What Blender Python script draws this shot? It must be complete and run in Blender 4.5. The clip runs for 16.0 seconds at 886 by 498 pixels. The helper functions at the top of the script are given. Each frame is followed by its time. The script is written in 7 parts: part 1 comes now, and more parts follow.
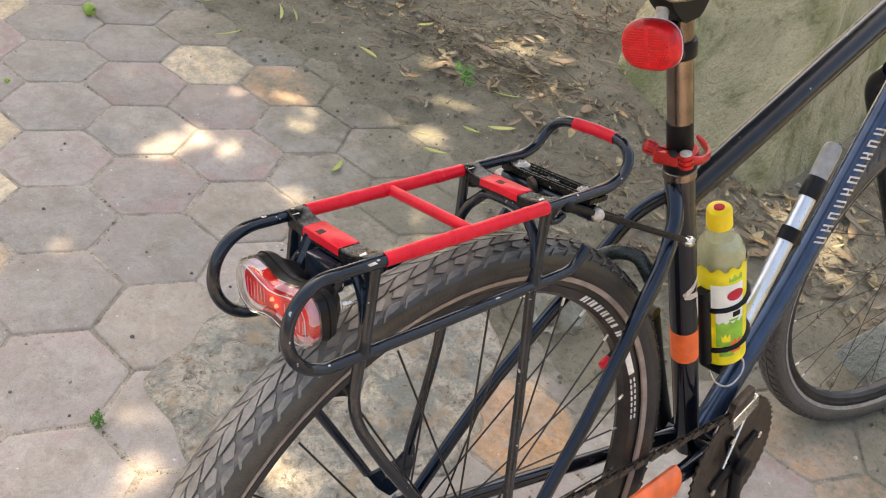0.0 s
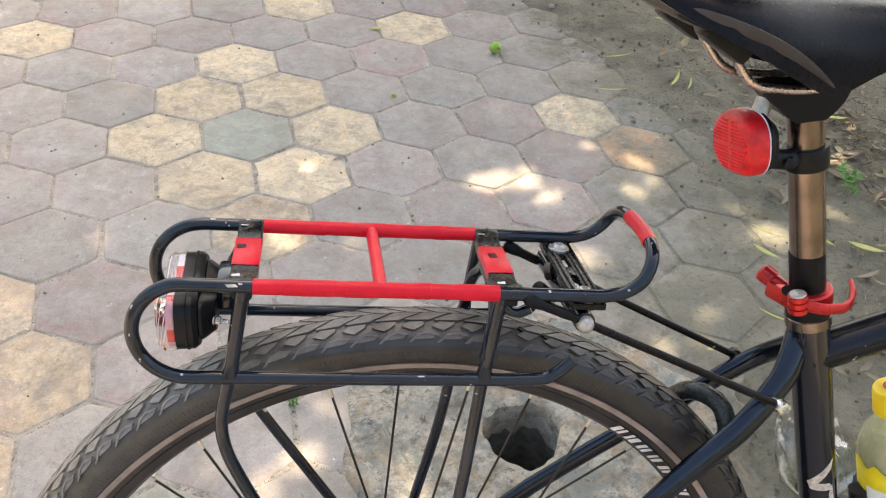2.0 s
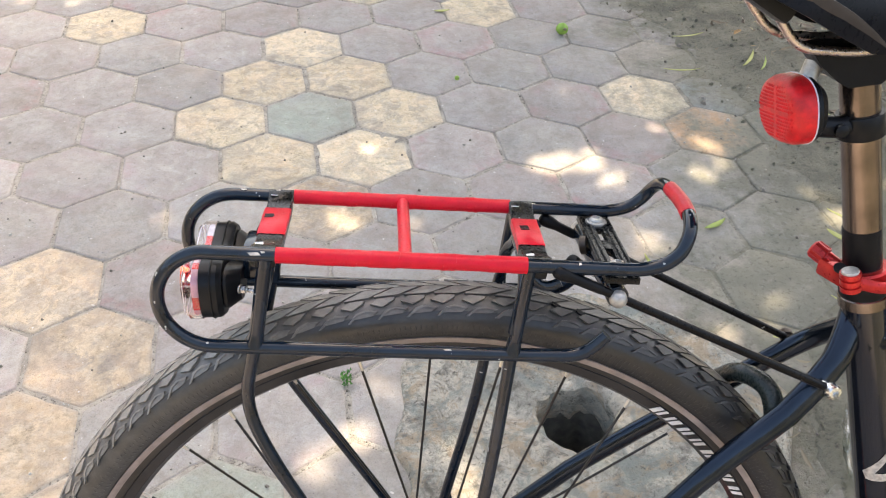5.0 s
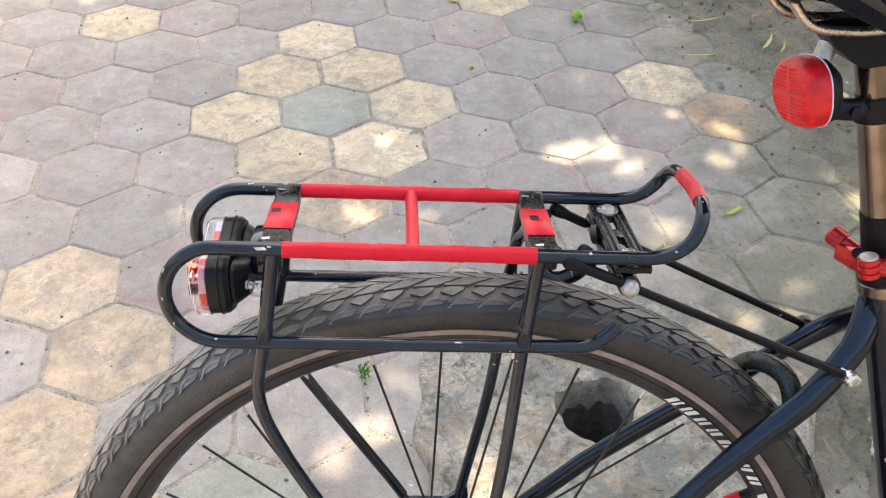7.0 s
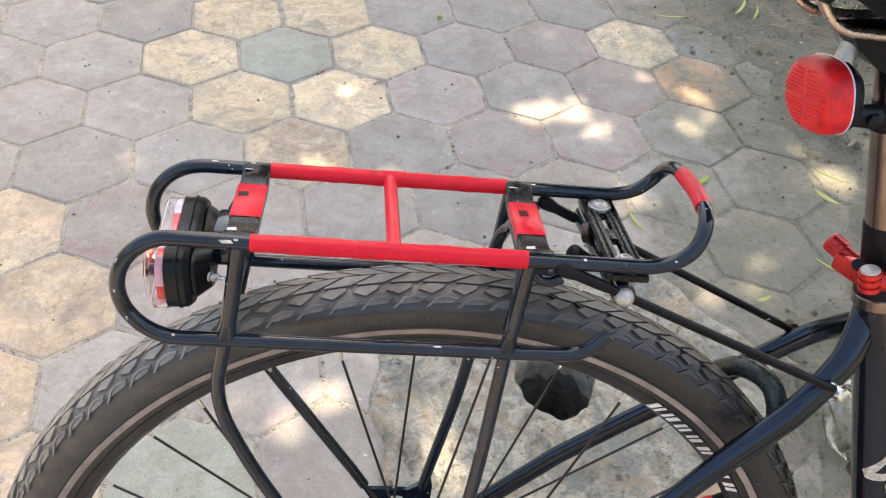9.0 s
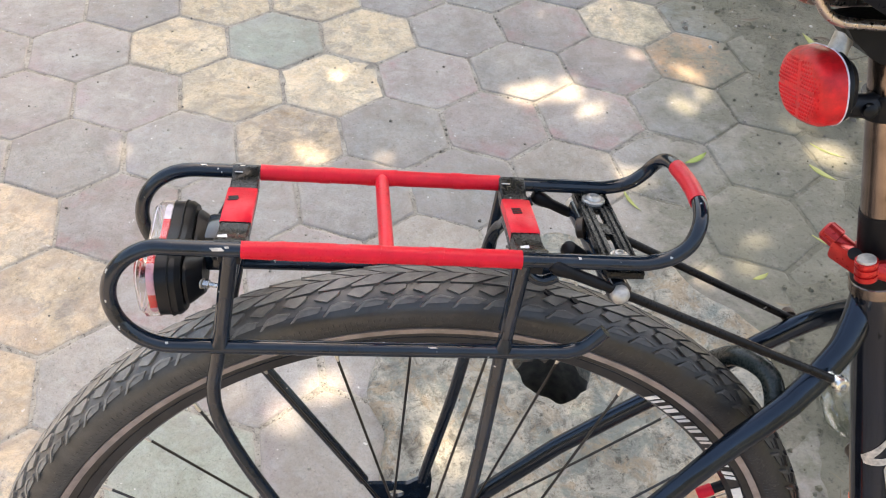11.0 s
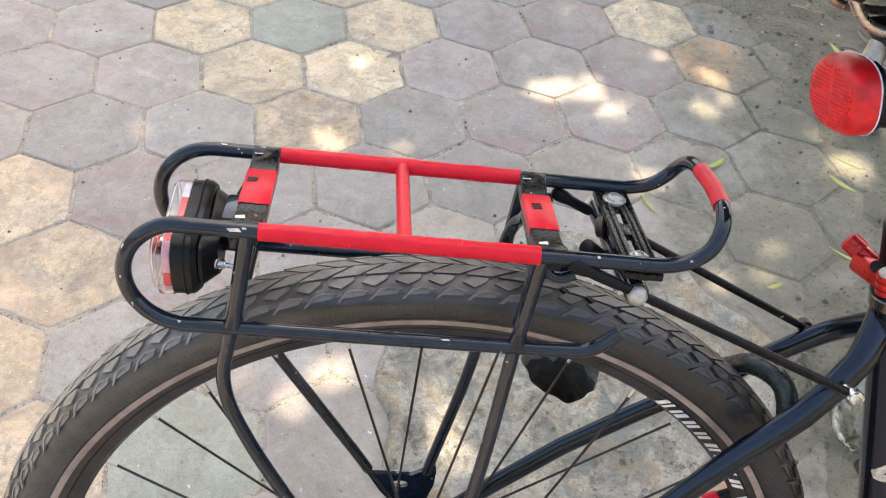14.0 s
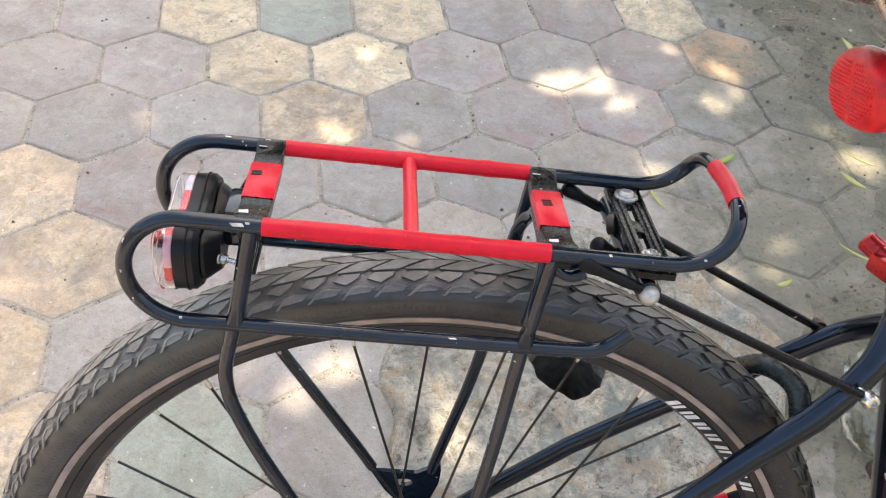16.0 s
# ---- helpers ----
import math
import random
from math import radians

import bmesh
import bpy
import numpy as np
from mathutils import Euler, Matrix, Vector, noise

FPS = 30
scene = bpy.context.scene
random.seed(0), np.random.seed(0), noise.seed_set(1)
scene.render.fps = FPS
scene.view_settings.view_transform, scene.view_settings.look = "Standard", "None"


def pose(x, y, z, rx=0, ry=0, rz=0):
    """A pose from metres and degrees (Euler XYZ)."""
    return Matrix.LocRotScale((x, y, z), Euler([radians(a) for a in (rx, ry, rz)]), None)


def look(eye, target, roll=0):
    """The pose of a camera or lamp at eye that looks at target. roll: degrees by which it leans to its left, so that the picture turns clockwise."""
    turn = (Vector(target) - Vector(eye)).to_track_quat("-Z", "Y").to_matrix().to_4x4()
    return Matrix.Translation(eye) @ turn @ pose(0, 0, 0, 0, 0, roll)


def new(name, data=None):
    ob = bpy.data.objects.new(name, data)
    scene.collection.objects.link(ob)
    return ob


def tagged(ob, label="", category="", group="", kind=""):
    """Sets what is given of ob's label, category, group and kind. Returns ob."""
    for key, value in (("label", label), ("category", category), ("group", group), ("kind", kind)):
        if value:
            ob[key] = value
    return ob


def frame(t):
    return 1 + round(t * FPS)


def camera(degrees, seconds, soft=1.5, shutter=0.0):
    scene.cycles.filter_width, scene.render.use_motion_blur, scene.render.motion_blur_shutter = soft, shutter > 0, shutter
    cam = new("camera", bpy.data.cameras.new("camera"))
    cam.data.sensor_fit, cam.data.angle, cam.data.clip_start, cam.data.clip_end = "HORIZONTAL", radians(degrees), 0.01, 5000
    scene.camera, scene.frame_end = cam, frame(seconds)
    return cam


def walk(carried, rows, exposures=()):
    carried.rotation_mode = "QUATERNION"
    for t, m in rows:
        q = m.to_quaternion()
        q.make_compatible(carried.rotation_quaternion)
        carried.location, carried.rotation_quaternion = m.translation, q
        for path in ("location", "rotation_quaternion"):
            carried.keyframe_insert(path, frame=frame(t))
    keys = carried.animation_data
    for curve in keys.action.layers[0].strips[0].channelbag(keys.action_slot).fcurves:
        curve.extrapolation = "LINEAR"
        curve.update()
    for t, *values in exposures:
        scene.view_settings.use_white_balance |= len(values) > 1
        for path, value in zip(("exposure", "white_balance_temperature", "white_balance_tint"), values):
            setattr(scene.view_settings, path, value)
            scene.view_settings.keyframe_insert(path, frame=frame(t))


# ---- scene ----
cam = camera(53.0, 16.0, soft=1.1)
PATH = [
    (0, (-0.435, -1.615, 1.072), (0.894, -0.735, -0.136), 13.6),
    (0.5, (-0.302, -1.677, 1.053), (0.821, -0.511, -0.121), 14.2),
    (1, (-0.205, -1.705, 1.062), (0.699, -0.376, -0.128), 12.9),
    (1.5, (-0.114, -1.756, 1.074), (0.507, -0.297, -0.146), 8.3),
    (2, (-0.09, -1.764, 1.08), (0.4, -0.274, -0.162), 6.2),
    (2.5, (-0.109, -1.764, 1.066), (0.358, -0.293, -0.206), 5.3),
    (3, (-0.069, -1.779, 1.07), (0.315, -0.278, -0.194), 3.4),
    (3.5, (-0.053, -1.759, 1.048), (0.313, -0.242, -0.204), 4.3),
    (4, (-0.062, -1.767, 1.063), (0.297, -0.252, -0.193), 4.4),
    (6.5, (-0.048, -1.767, 1.064), (0.224, -0.261, -0.225), 0.4),
    (7, (-0.048, -1.763, 1.06), (0.227, -0.259, -0.229), 0.8),
    (7.5, (-0.046, -1.759, 1.06), (0.23, -0.264, -0.24), 1.1),
    (8, (-0.051, -1.743, 1.06), (0.226, -0.278, -0.273), 1.8),
    (8.5, (-0.062, -1.715, 1.061), (0.262, -0.299, -0.313), 5.3),
    (9, (-0.058, -1.703, 1.055), (0.316, -0.306, -0.327), 6.3),
    (11.5, (-0.054, -1.686, 1.063), (0.311, -0.333, -0.363), 4.8),
    (12, (-0.057, -1.681, 1.062), (0.291, -0.328, -0.369), 4.0),
    (12.5, (-0.056, -1.68, 1.058), (0.282, -0.318, -0.368), 4.6),
    (13, (-0.052, -1.688, 1.059), (0.301, -0.335, -0.372), 5.3),
    (13.5, (-0.053, -1.688, 1.058), (0.305, -0.34, -0.375), 5.6),
    (14, (-0.057, -1.687, 1.058), (0.294, -0.335, -0.373), 7.5),
    (14.5, (-0.06, -1.685, 1.055), (0.289, -0.333, -0.377), 8.2),
    (15, (-0.058, -1.685, 1.056), (0.287, -0.331, -0.375), 7.8),
    (15.5, (-0.057, -1.681, 1.052), (0.292, -0.328, -0.379), 7.9),
    (16, (-0.056, -1.677, 1.051), (0.282, -0.335, -0.393), 7.7),
]
SUN, SKY = 3.0, 0.15
walk(cam, [(t, look(eye, target, roll)) for t, eye, target, roll in PATH], [(0.0, 2.08, 8900, 13), (0.5, 2.22, 9000, 10), (1.0, 2.04, 9000, 10.5), (1.6, 2.02, 8700, 11.5), (2.3, 2.2, 8200, 9), (4.0, 2.23, 8000, 10), (16.0, 2.23, 7950, 9.5)])

# ---- world and light ----
SUN_TO = Vector((0.36, 0.56, 1.0)).normalized()
sky_world = bpy.data.worlds.new("sky")
scene.world = sky_world
sky_world.use_nodes = True
wn = sky_world.node_tree.nodes
sky_tex = wn.new("ShaderNodeTexSky")
sky_tex.sky_type = "NISHITA"
sky_tex.sun_disc = False
sky_tex.sun_elevation = math.asin(SUN_TO.z)
sky_tex.sun_rotation = math.atan2(SUN_TO.x, SUN_TO.y)
sky_tex.dust_density = 3.0
wn["Background"].inputs["Strength"].default_value = SKY
sky_world.node_tree.links.new(sky_tex.outputs[0], wn["Background"].inputs[0])
sun_data = bpy.data.lights.new("sun", "SUN")
sun_data.energy, sun_data.angle, sun_data.color = SUN, radians(0.55), (1.0, 0.93, 0.82)
sun = new("sun", sun_data)
sun.matrix_world = look(SUN_TO * 30, (0, 0, 0))


# ---- materials ----
def material(name):
    m = bpy.data.materials.new(name)
    m.use_nodes = True
    return m, m.node_tree.nodes, m.node_tree.links, m.node_tree.nodes["Principled BSDF"]


def noise_node(nt, links, scale, detail=4.0, rough=0.55, coord="Object", dist=0.0):
    tc = nt.new("ShaderNodeTexCoord")
    n = nt.new("ShaderNodeTexNoise")
    n.inputs["Scale"].default_value = scale
    n.inputs["Detail"].default_value = detail
    n.inputs["Roughness"].default_value = rough
    n.inputs["Distortion"].default_value = dist
    links.new(tc.outputs[coord], n.inputs["Vector"])
    return n.outputs["Fac"]


def ramp(nt, links, fac, stops):
    r = nt.new("ShaderNodeValToRGB")
    while len(r.color_ramp.elements) < len(stops):
        r.color_ramp.elements.new(0.5)
    for e, (p, c) in zip(r.color_ramp.elements, stops):
        e.position = p
        e.color = (*c, 1) if len(c) == 3 else c
    links.new(fac, r.inputs[0])
    return r.outputs[0]


def grey(v):
    return (v, v, v)


def mixed(nt, links, fac, a, b, mode="MIX"):
    m = nt.new("ShaderNodeMix")
    m.data_type, m.blend_type = "RGBA", mode
    for sock, v in ((m.inputs[0], fac), (m.inputs[6], a), (m.inputs[7], b)):
        if isinstance(v, (int, float)):
            sock.default_value = v
        elif isinstance(v, tuple):
            sock.default_value = (*v, 1)
        else:
            links.new(v, sock)
    return m.outputs[2]


def bumped(nt, links, bsdf, height, strength, distance=0.001):
    b = nt.new("ShaderNodeBump")
    b.inputs["Strength"].default_value = strength
    b.inputs["Distance"].default_value = distance
    links.new(height, b.inputs["Height"])
    links.new(b.outputs[0], bsdf.inputs["Normal"])


def plain(name, color, rough=0.5, metal=0.0, vary=0.25, scale=60.0, bump=0.15, spec=0.5, coat=0.0, chips=None):
    """A surface of one base colour with dirt at two scales and fine relief."""
    m, nt, links, b = material(name)
    n1 = noise_node(nt, links, scale, 5)
    n2 = noise_node(nt, links, scale * 7, 3)
    dark = tuple(c * (1 - vary) for c in color)
    lite = tuple(min(1, c * (1 + vary)) for c in color)
    col = ramp(nt, links, n1, [(0.3, dark), (0.7, lite)])
    if chips:
        spots = ramp(nt, links, noise_node(nt, links, 170, 2, 0.5), [(0.735, grey(0)), (0.75, grey(1))])
        col = mixed(nt, links, spots, col, chips)
    links.new(col, b.inputs["Base Color"])
    r = ramp(nt, links, n2, [(0.3, grey(max(0.02, rough * 0.8))), (0.7, grey(min(1, rough * 1.2)))])
    links.new(r, b.inputs["Roughness"])
    b.inputs["Metallic"].default_value = metal
    b.inputs["Specular IOR Level"].default_value = spec
    b.inputs["Coat Weight"].default_value = coat
    b.inputs["Coat Roughness"].default_value = 0.12
    if bump:
        bumped(nt, links, b, n2, bump, 0.0006)
    return m


def world_noise(nt, links, scale, detail, rough):
    pos = nt.new("ShaderNodeNewGeometry")
    n = nt.new("ShaderNodeTexNoise")
    n.inputs["Scale"].default_value, n.inputs["Detail"].default_value, n.inputs["Roughness"].default_value = scale, detail, rough
    links.new(pos.outputs["Position"], n.inputs["Vector"])
    return n.outputs["Fac"]


def earth_colour(nt, links):
    """Trodden grey-brown earth: colour and relief, laid out over the place."""
    big, mid, fine = world_noise(nt, links, 1.7, 5, 0.6), world_noise(nt, links, 14, 6, 0.7), world_noise(nt, links, 95, 5, 0.75)
    col = ramp(nt, links, big, [(0.35, (0.122, 0.113, 0.083)), (0.6, (0.187, 0.173, 0.128))])
    col = mixed(nt, links, ramp(nt, links, mid, [(0.42, grey(0)), (0.7, grey(0.8))]), col, (0.254, 0.231, 0.174))
    col = mixed(nt, links, ramp(nt, links, fine, [(0.3, grey(0.8)), (0.47, grey(0))]), col, (0.065, 0.058, 0.047))
    return col, mixed(nt, links, 0.5, mid, fine)


def earth_cover(nt, links):
    """How far trodden earth and dust cover the paving: nothing in the open, all of it at the earth's edge."""
    pos = nt.new("ShaderNodeNewGeometry")
    sep = nt.new("ShaderNodeSeparateXYZ")
    links.new(pos.outputs["Position"], sep.inputs[0])
    along = nt.new("ShaderNodeMapRange")
    links.new(sep.outputs["Y"], along.inputs[0])
    along.inputs[1].default_value, along.inputs[2].default_value = -1.6, 0.4
    reach = ramp(nt, links, along.outputs[0], [(0.0, grey(0.28)), (0.10, grey(0.32)), (0.24, grey(0.56)), (0.44, grey(0.54)), (0.60, grey(0.34)), (0.72, grey(0.26)), (0.84, grey(0.26)), (1.0, grey(0.28))])
    plus = nt.new("ShaderNodeMath")
    plus.operation = "ADD"
    links.new(reach, plus.inputs[0])
    links.new(sep.outputs["X"], plus.inputs[1])
    shift = nt.new("ShaderNodeMath")
    shift.operation = "MULTIPLY_ADD"
    links.new(world_noise(nt, links, 5.0, 7, 0.7), shift.inputs[0])
    shift.inputs[1].default_value = 0.9
    links.new(plus.outputs[0], shift.inputs[2])
    cover = nt.new("ShaderNodeMapRange")
    links.new(shift.outputs[0], cover.inputs[0])
    cover.inputs[1].default_value, cover.inputs[2].default_value = 1.46, 1.72
    grain = ramp(nt, links, world_noise(nt, links, 30, 8, 0.78), [(0.34, grey(0.55)), (0.60, grey(1.35))])
    out = mixed(nt, links, 1.0, cover.outputs[0], grain, "MULTIPLY")
    return ramp(nt, links, out, [(0.0, grey(0)), (0.92, grey(1))])


def paver(name, base, stain, edge, patchy=0.0, under=(0.285, 0.262, 0.242)):
    """Dusty pressed-concrete paver: cloudy pigment, colour left along the rim, worn-through patches, pits and grain."""
    m, nt, links, b = material(name)
    info = nt.new("ShaderNodeObjectInfo")
    tc = nt.new("ShaderNodeTexCoord")
    off = nt.new("ShaderNodeVectorMath")
    off.operation = "MULTIPLY_ADD"
    links.new(info.outputs["Random"], off.inputs[0])
    off.inputs[1].default_value = (7.0, 13.0, 3.0)
    links.new(tc.outputs["Object"], off.inputs[2])

    def n(scale, detail, rough=0.6, dist=0.0):
        t = nt.new("ShaderNodeTexNoise")
        t.inputs["Scale"].default_value, t.inputs["Detail"].default_value, t.inputs["Roughness"].default_value = scale, detail, rough
        t.inputs["Distortion"].default_value = dist
        links.new(off.outputs[0], t.inputs["Vector"])
        return t.outputs["Fac"]

    big, mid, fine, grain = n(9, 5), n(26, 8, 0.74, 0.6), n(130, 4, 0.7), n(520, 2)
    col = mixed(nt, links, ramp(nt, links, big, [(0.36, grey(0)), (0.64, grey(1))]), base, stain)
    if patchy:
        worn = ramp(nt, links, mid, [(0.60 - 0.16 * patchy, grey(0)), (0.67 - 0.16 * patchy, grey(0.85))])
        worn = mixed(nt, links, 1.0, worn, ramp(nt, links, n(6, 3), [(0.34, grey(0.35)), (0.56, grey(1))]), "MULTIPLY")
        col = mixed(nt, links, worn, col, under)
        fleck = ramp(nt, links, n(70, 7, 0.82, 0.4), [(0.40, grey(0.9)), (0.50, grey(0))])
        col = mixed(nt, links, mixed(nt, links, 1.0, fleck, ramp(nt, links, n(11, 4), [(0.42, grey(0.15)), (0.58, grey(1))]), "MULTIPLY"), col, tuple(0.50 * c for c in base))
        rust = ramp(nt, links, n(17, 7, 0.75, 0.8), [(0.56, grey(0)), (0.70, grey(0.75))])
        col = mixed(nt, links, rust, col, tuple(0.55 * c * k for c, k in zip(base, (1.12, 0.95, 0.78))))
    cloud = ramp(nt, links, n(15, 7, 0.72, 0.7), [(0.36, (0.79, 0.755, 0.715)), (0.60, (1.04, 1.03, 1.03))])
    col = mixed(nt, links, 0.85, col, cloud, "MULTIPLY")
    smear = ramp(nt, links, n(34, 8, 0.76, 1.4), [(0.38, (0.83, 0.815, 0.80)), (0.50, (0.98, 0.975, 0.97)), (0.62, (1.10, 1.09, 1.07))])
    col = mixed(nt, links, 0.8, col, smear, "MULTIPLY")
    rosy = ramp(nt, links, n(7.5, 6, 0.72, 1.0), [(0.46, grey(0)), (0.66, grey(0.45))])
    col = mixed(nt, links, rosy, col, tuple(c * k for c, k in zip(stain, (1.12, 1.0, 0.97))))
    # distance from the middle across the flats
    sx = nt.new("ShaderNodeSeparateXYZ")
    links.new(tc.outputs["Object"], sx.inputs[0])
    flats = []
    for fx, fy in ((1.0, 0.0), (0.5, 0.8660), (0.5, -0.8660)):
        d1 = nt.new("ShaderNodeMath")
        d1.operation = "MULTIPLY"
        links.new(sx.outputs[0], d1.inputs[0])
        d1.inputs[1].default_value = fx
        d2 = nt.new("ShaderNodeMath")
        d2.operation = "MULTIPLY_ADD"
        links.new(sx.outputs[1], d2.inputs[0])
        d2.inputs[1].default_value = fy
        links.new(d1.outputs[0], d2.inputs[2])
        d3 = nt.new("ShaderNodeMath")
        d3.operation = "ABSOLUTE"
        links.new(d2.outputs[0], d3.inputs[0])
        flats.append(d3.outputs[0])
    m1, m2 = nt.new("ShaderNodeMath"), nt.new("ShaderNodeMath")
    m1.operation = m2.operation = "MAXIMUM"
    links.new(flats[0], m1.inputs[0])
    links.new(flats[1], m1.inputs[1])
    links.new(m1.outputs[0], m2.inputs[0])
    links.new(flats[2], m2.inputs[1])
    rim = ramp(nt, links, m2.outputs[0], [(0.050, grey(0)), (0.096, grey(1))])
    rim = mixed(nt, links, 1.0, rim, ramp(nt, links, n(14, 6, 0.7), [(0.48, grey(0)), (0.66, grey(0.9))]), "MULTIPLY")
    col = mixed(nt, links, rim, col, edge)
    dust = tuple(0.60 * c + 0.16 for c in base)
    col = mixed(nt, links, ramp(nt, links, n(55, 7, 0.78), [(0.49, grey(0)), (0.70, grey(0.65))]), col, dust)
    # sandy dust that has settled along the rounded rim
    sandy = ramp(nt, links, m2.outputs[0], [(0.088, grey(0)), (0.0975, grey(1))])
    sandy = mixed(nt, links, 1.0, sandy, ramp(nt, links, n(33, 6, 0.75), [(0.40, grey(0.1)), (0.60, grey(0.85))]), "MULTIPLY")
    col = mixed(nt, links, sandy, col, (0.40, 0.345, 0.285))
    pits = ramp(nt, links, n(150, 6, 0.8), [(0.31, grey(0.25)), (0.41, grey(1))])
    col = mixed(nt, links, 0.8, col, pits, "MULTIPLY")
    col = mixed(nt, links, 0.35, col, ramp(nt, links, n(330, 3, 0.8), [(0.34, grey(0.45)), (0.52, grey(1))]), "MULTIPLY")
    specks = ramp(nt, links, n(95, 2, 0.5), [(0.735, grey(0)), (0.755, grey(0.8))])
    col = mixed(nt, links, specks, col, (0.62, 0.57, 0.50))
    dirt = ramp(nt, links, n(5.5, 8, 0.78, 1.2), [(0.49, grey(0)), (0.70, grey(0.72))])
    col = mixed(nt, links, dirt, col, (0.235, 0.195, 0.160))
    hsv = nt.new("ShaderNodeHueSaturation")
    mr = nt.new("ShaderNodeMapRange")
    links.new(info.outputs["Random"], mr.inputs[0])
    mr.inputs[3].default_value, mr.inputs[4].default_value = 1.00, 1.22
    links.new(mr.outputs[0], hsv.inputs["Value"])
    links.new(col, hsv.inputs["Color"])
    cover = earth_cover(nt, links)
    links.new(mixed(nt, links, cover, hsv.outputs[0], earth_colour(nt, links)[0]), b.inputs["Base Color"])
    b.inputs["Roughness"].default_value = 0.82
    b.inputs["Specular IOR Level"].default_value = 0.35
    h = mixed(nt, links, 0.45, fine, grain)
    h = mixed(nt, links, 0.4, h, mid)
    bumped(nt, links, b, h, 0.7, 0.0035)
    return m


M_PURPLE = paver("paver_purple", (0.337, 0.301, 0.269), (0.368, 0.344, 0.308), (0.360, 0.262, 0.250))
# grey, pink and tan are darkened slightly, painting the dimmer light on the right
M_GREY = paver("paver_grey", (0.298, 0.280, 0.250), (0.335, 0.309, 0.272), (0.305, 0.254, 0.242))
M_PINK = paver("paver_pink", (0.336, 0.284, 0.252), (0.336, 0.309, 0.280), (0.37, 0.20, 0.19))
M_CREAM = paver("paver_cream", (0.66, 0.555, 0.385), (0.61, 0.500, 0.340), (0.46, 0.395, 0.295), 0.72, (0.40, 0.345, 0.275))
M_OCHRE = paver("paver_ochre", (0.60, 0.490, 0.345), (0.54, 0.425, 0.295), (0.45, 0.335, 0.225), 0.85, (0.33, 0.285, 0.24))
M_GREEN = paver("paver_green", (0.300, 0.325, 0.262), (0.335, 0.345, 0.288), (0.28, 0.27, 0.245))
M_TAN = paver("paver_tan", (0.365, 0.318, 0.262), (0.332, 0.300, 0.258), (0.335, 0.27, 0.218))
M_ORANGE = paver("paver_orange", (0.53, 0.305, 0.155), (0.44, 0.290, 0.180), (0.36, 0.27, 0.20), 0.8, (0.37, 0.32, 0.27))
M_TEAL = paver("paver_teal", (0.265, 0.305, 0.278), (0.30, 0.305, 0.278), (0.29, 0.265, 0.235), 0.4, (0.34, 0.31, 0.27))


def dirt_material():
    m, nt, links, b = material("trodden_earth")
    col, relief = earth_colour(nt, links)
    links.new(col, b.inputs["Base Color"])
    b.inputs["Roughness"].default_value = 0.95
    b.inputs["Specular IOR Level"].default_value = 0.2
    bumped(nt, links, b, relief, 0.9, 0.012)
    return m


def sand_material():
    """Dusty joint filling with dark crumbs and pale grit."""
    m, nt, links, b = material("joint_sand")
    mid = noise_node(nt, links, 22, 6, 0.7)
    fine = noise_node(nt, links, 210, 4, 0.75)
    col = ramp(nt, links, mid, [(0.34, (0.23, 0.20, 0.165)), (0.50, (0.38, 0.335, 0.275)), (0.68, (0.50, 0.44, 0.365))])
    col = mixed(nt, links, ramp(nt, links, fine, [(0.34, grey(0.9)), (0.46, grey(0))]), col, (0.075, 0.062, 0.05))
    col = mixed(nt, links, ramp(nt, links, fine, [(0.62, grey(0)), (0.70, grey(0.8))]), col, (0.48, 0.43, 0.36))
    col = mixed(nt, links, earth_cover(nt, links), col, earth_colour(nt, links)[0])
    links.new(col, b.inputs["Base Color"])
    b.inputs["Roughness"].default_value = 0.95
    b.inputs["Specular IOR Level"].default_value = 0.2
    bumped(nt, links, b, fine, 0.9, 0.004)
    return m


def grit_material():
    """Grit whose grains differ from pale to dark."""
    m, nt, links, b = material("grit")
    geo = nt.new("ShaderNodeNewGeometry")
    links.new(ramp(nt, links, geo.outputs["Random Per Island"], [(0.0, (0.10, 0.085, 0.07)), (0.5, (0.22, 0.19, 0.155)), (0.8, (0.40, 0.36, 0.30)), (1.0, (0.55, 0.51, 0.44))]), b.inputs["Base Color"])
    b.inputs["Roughness"].default_value = 0.9
    return m


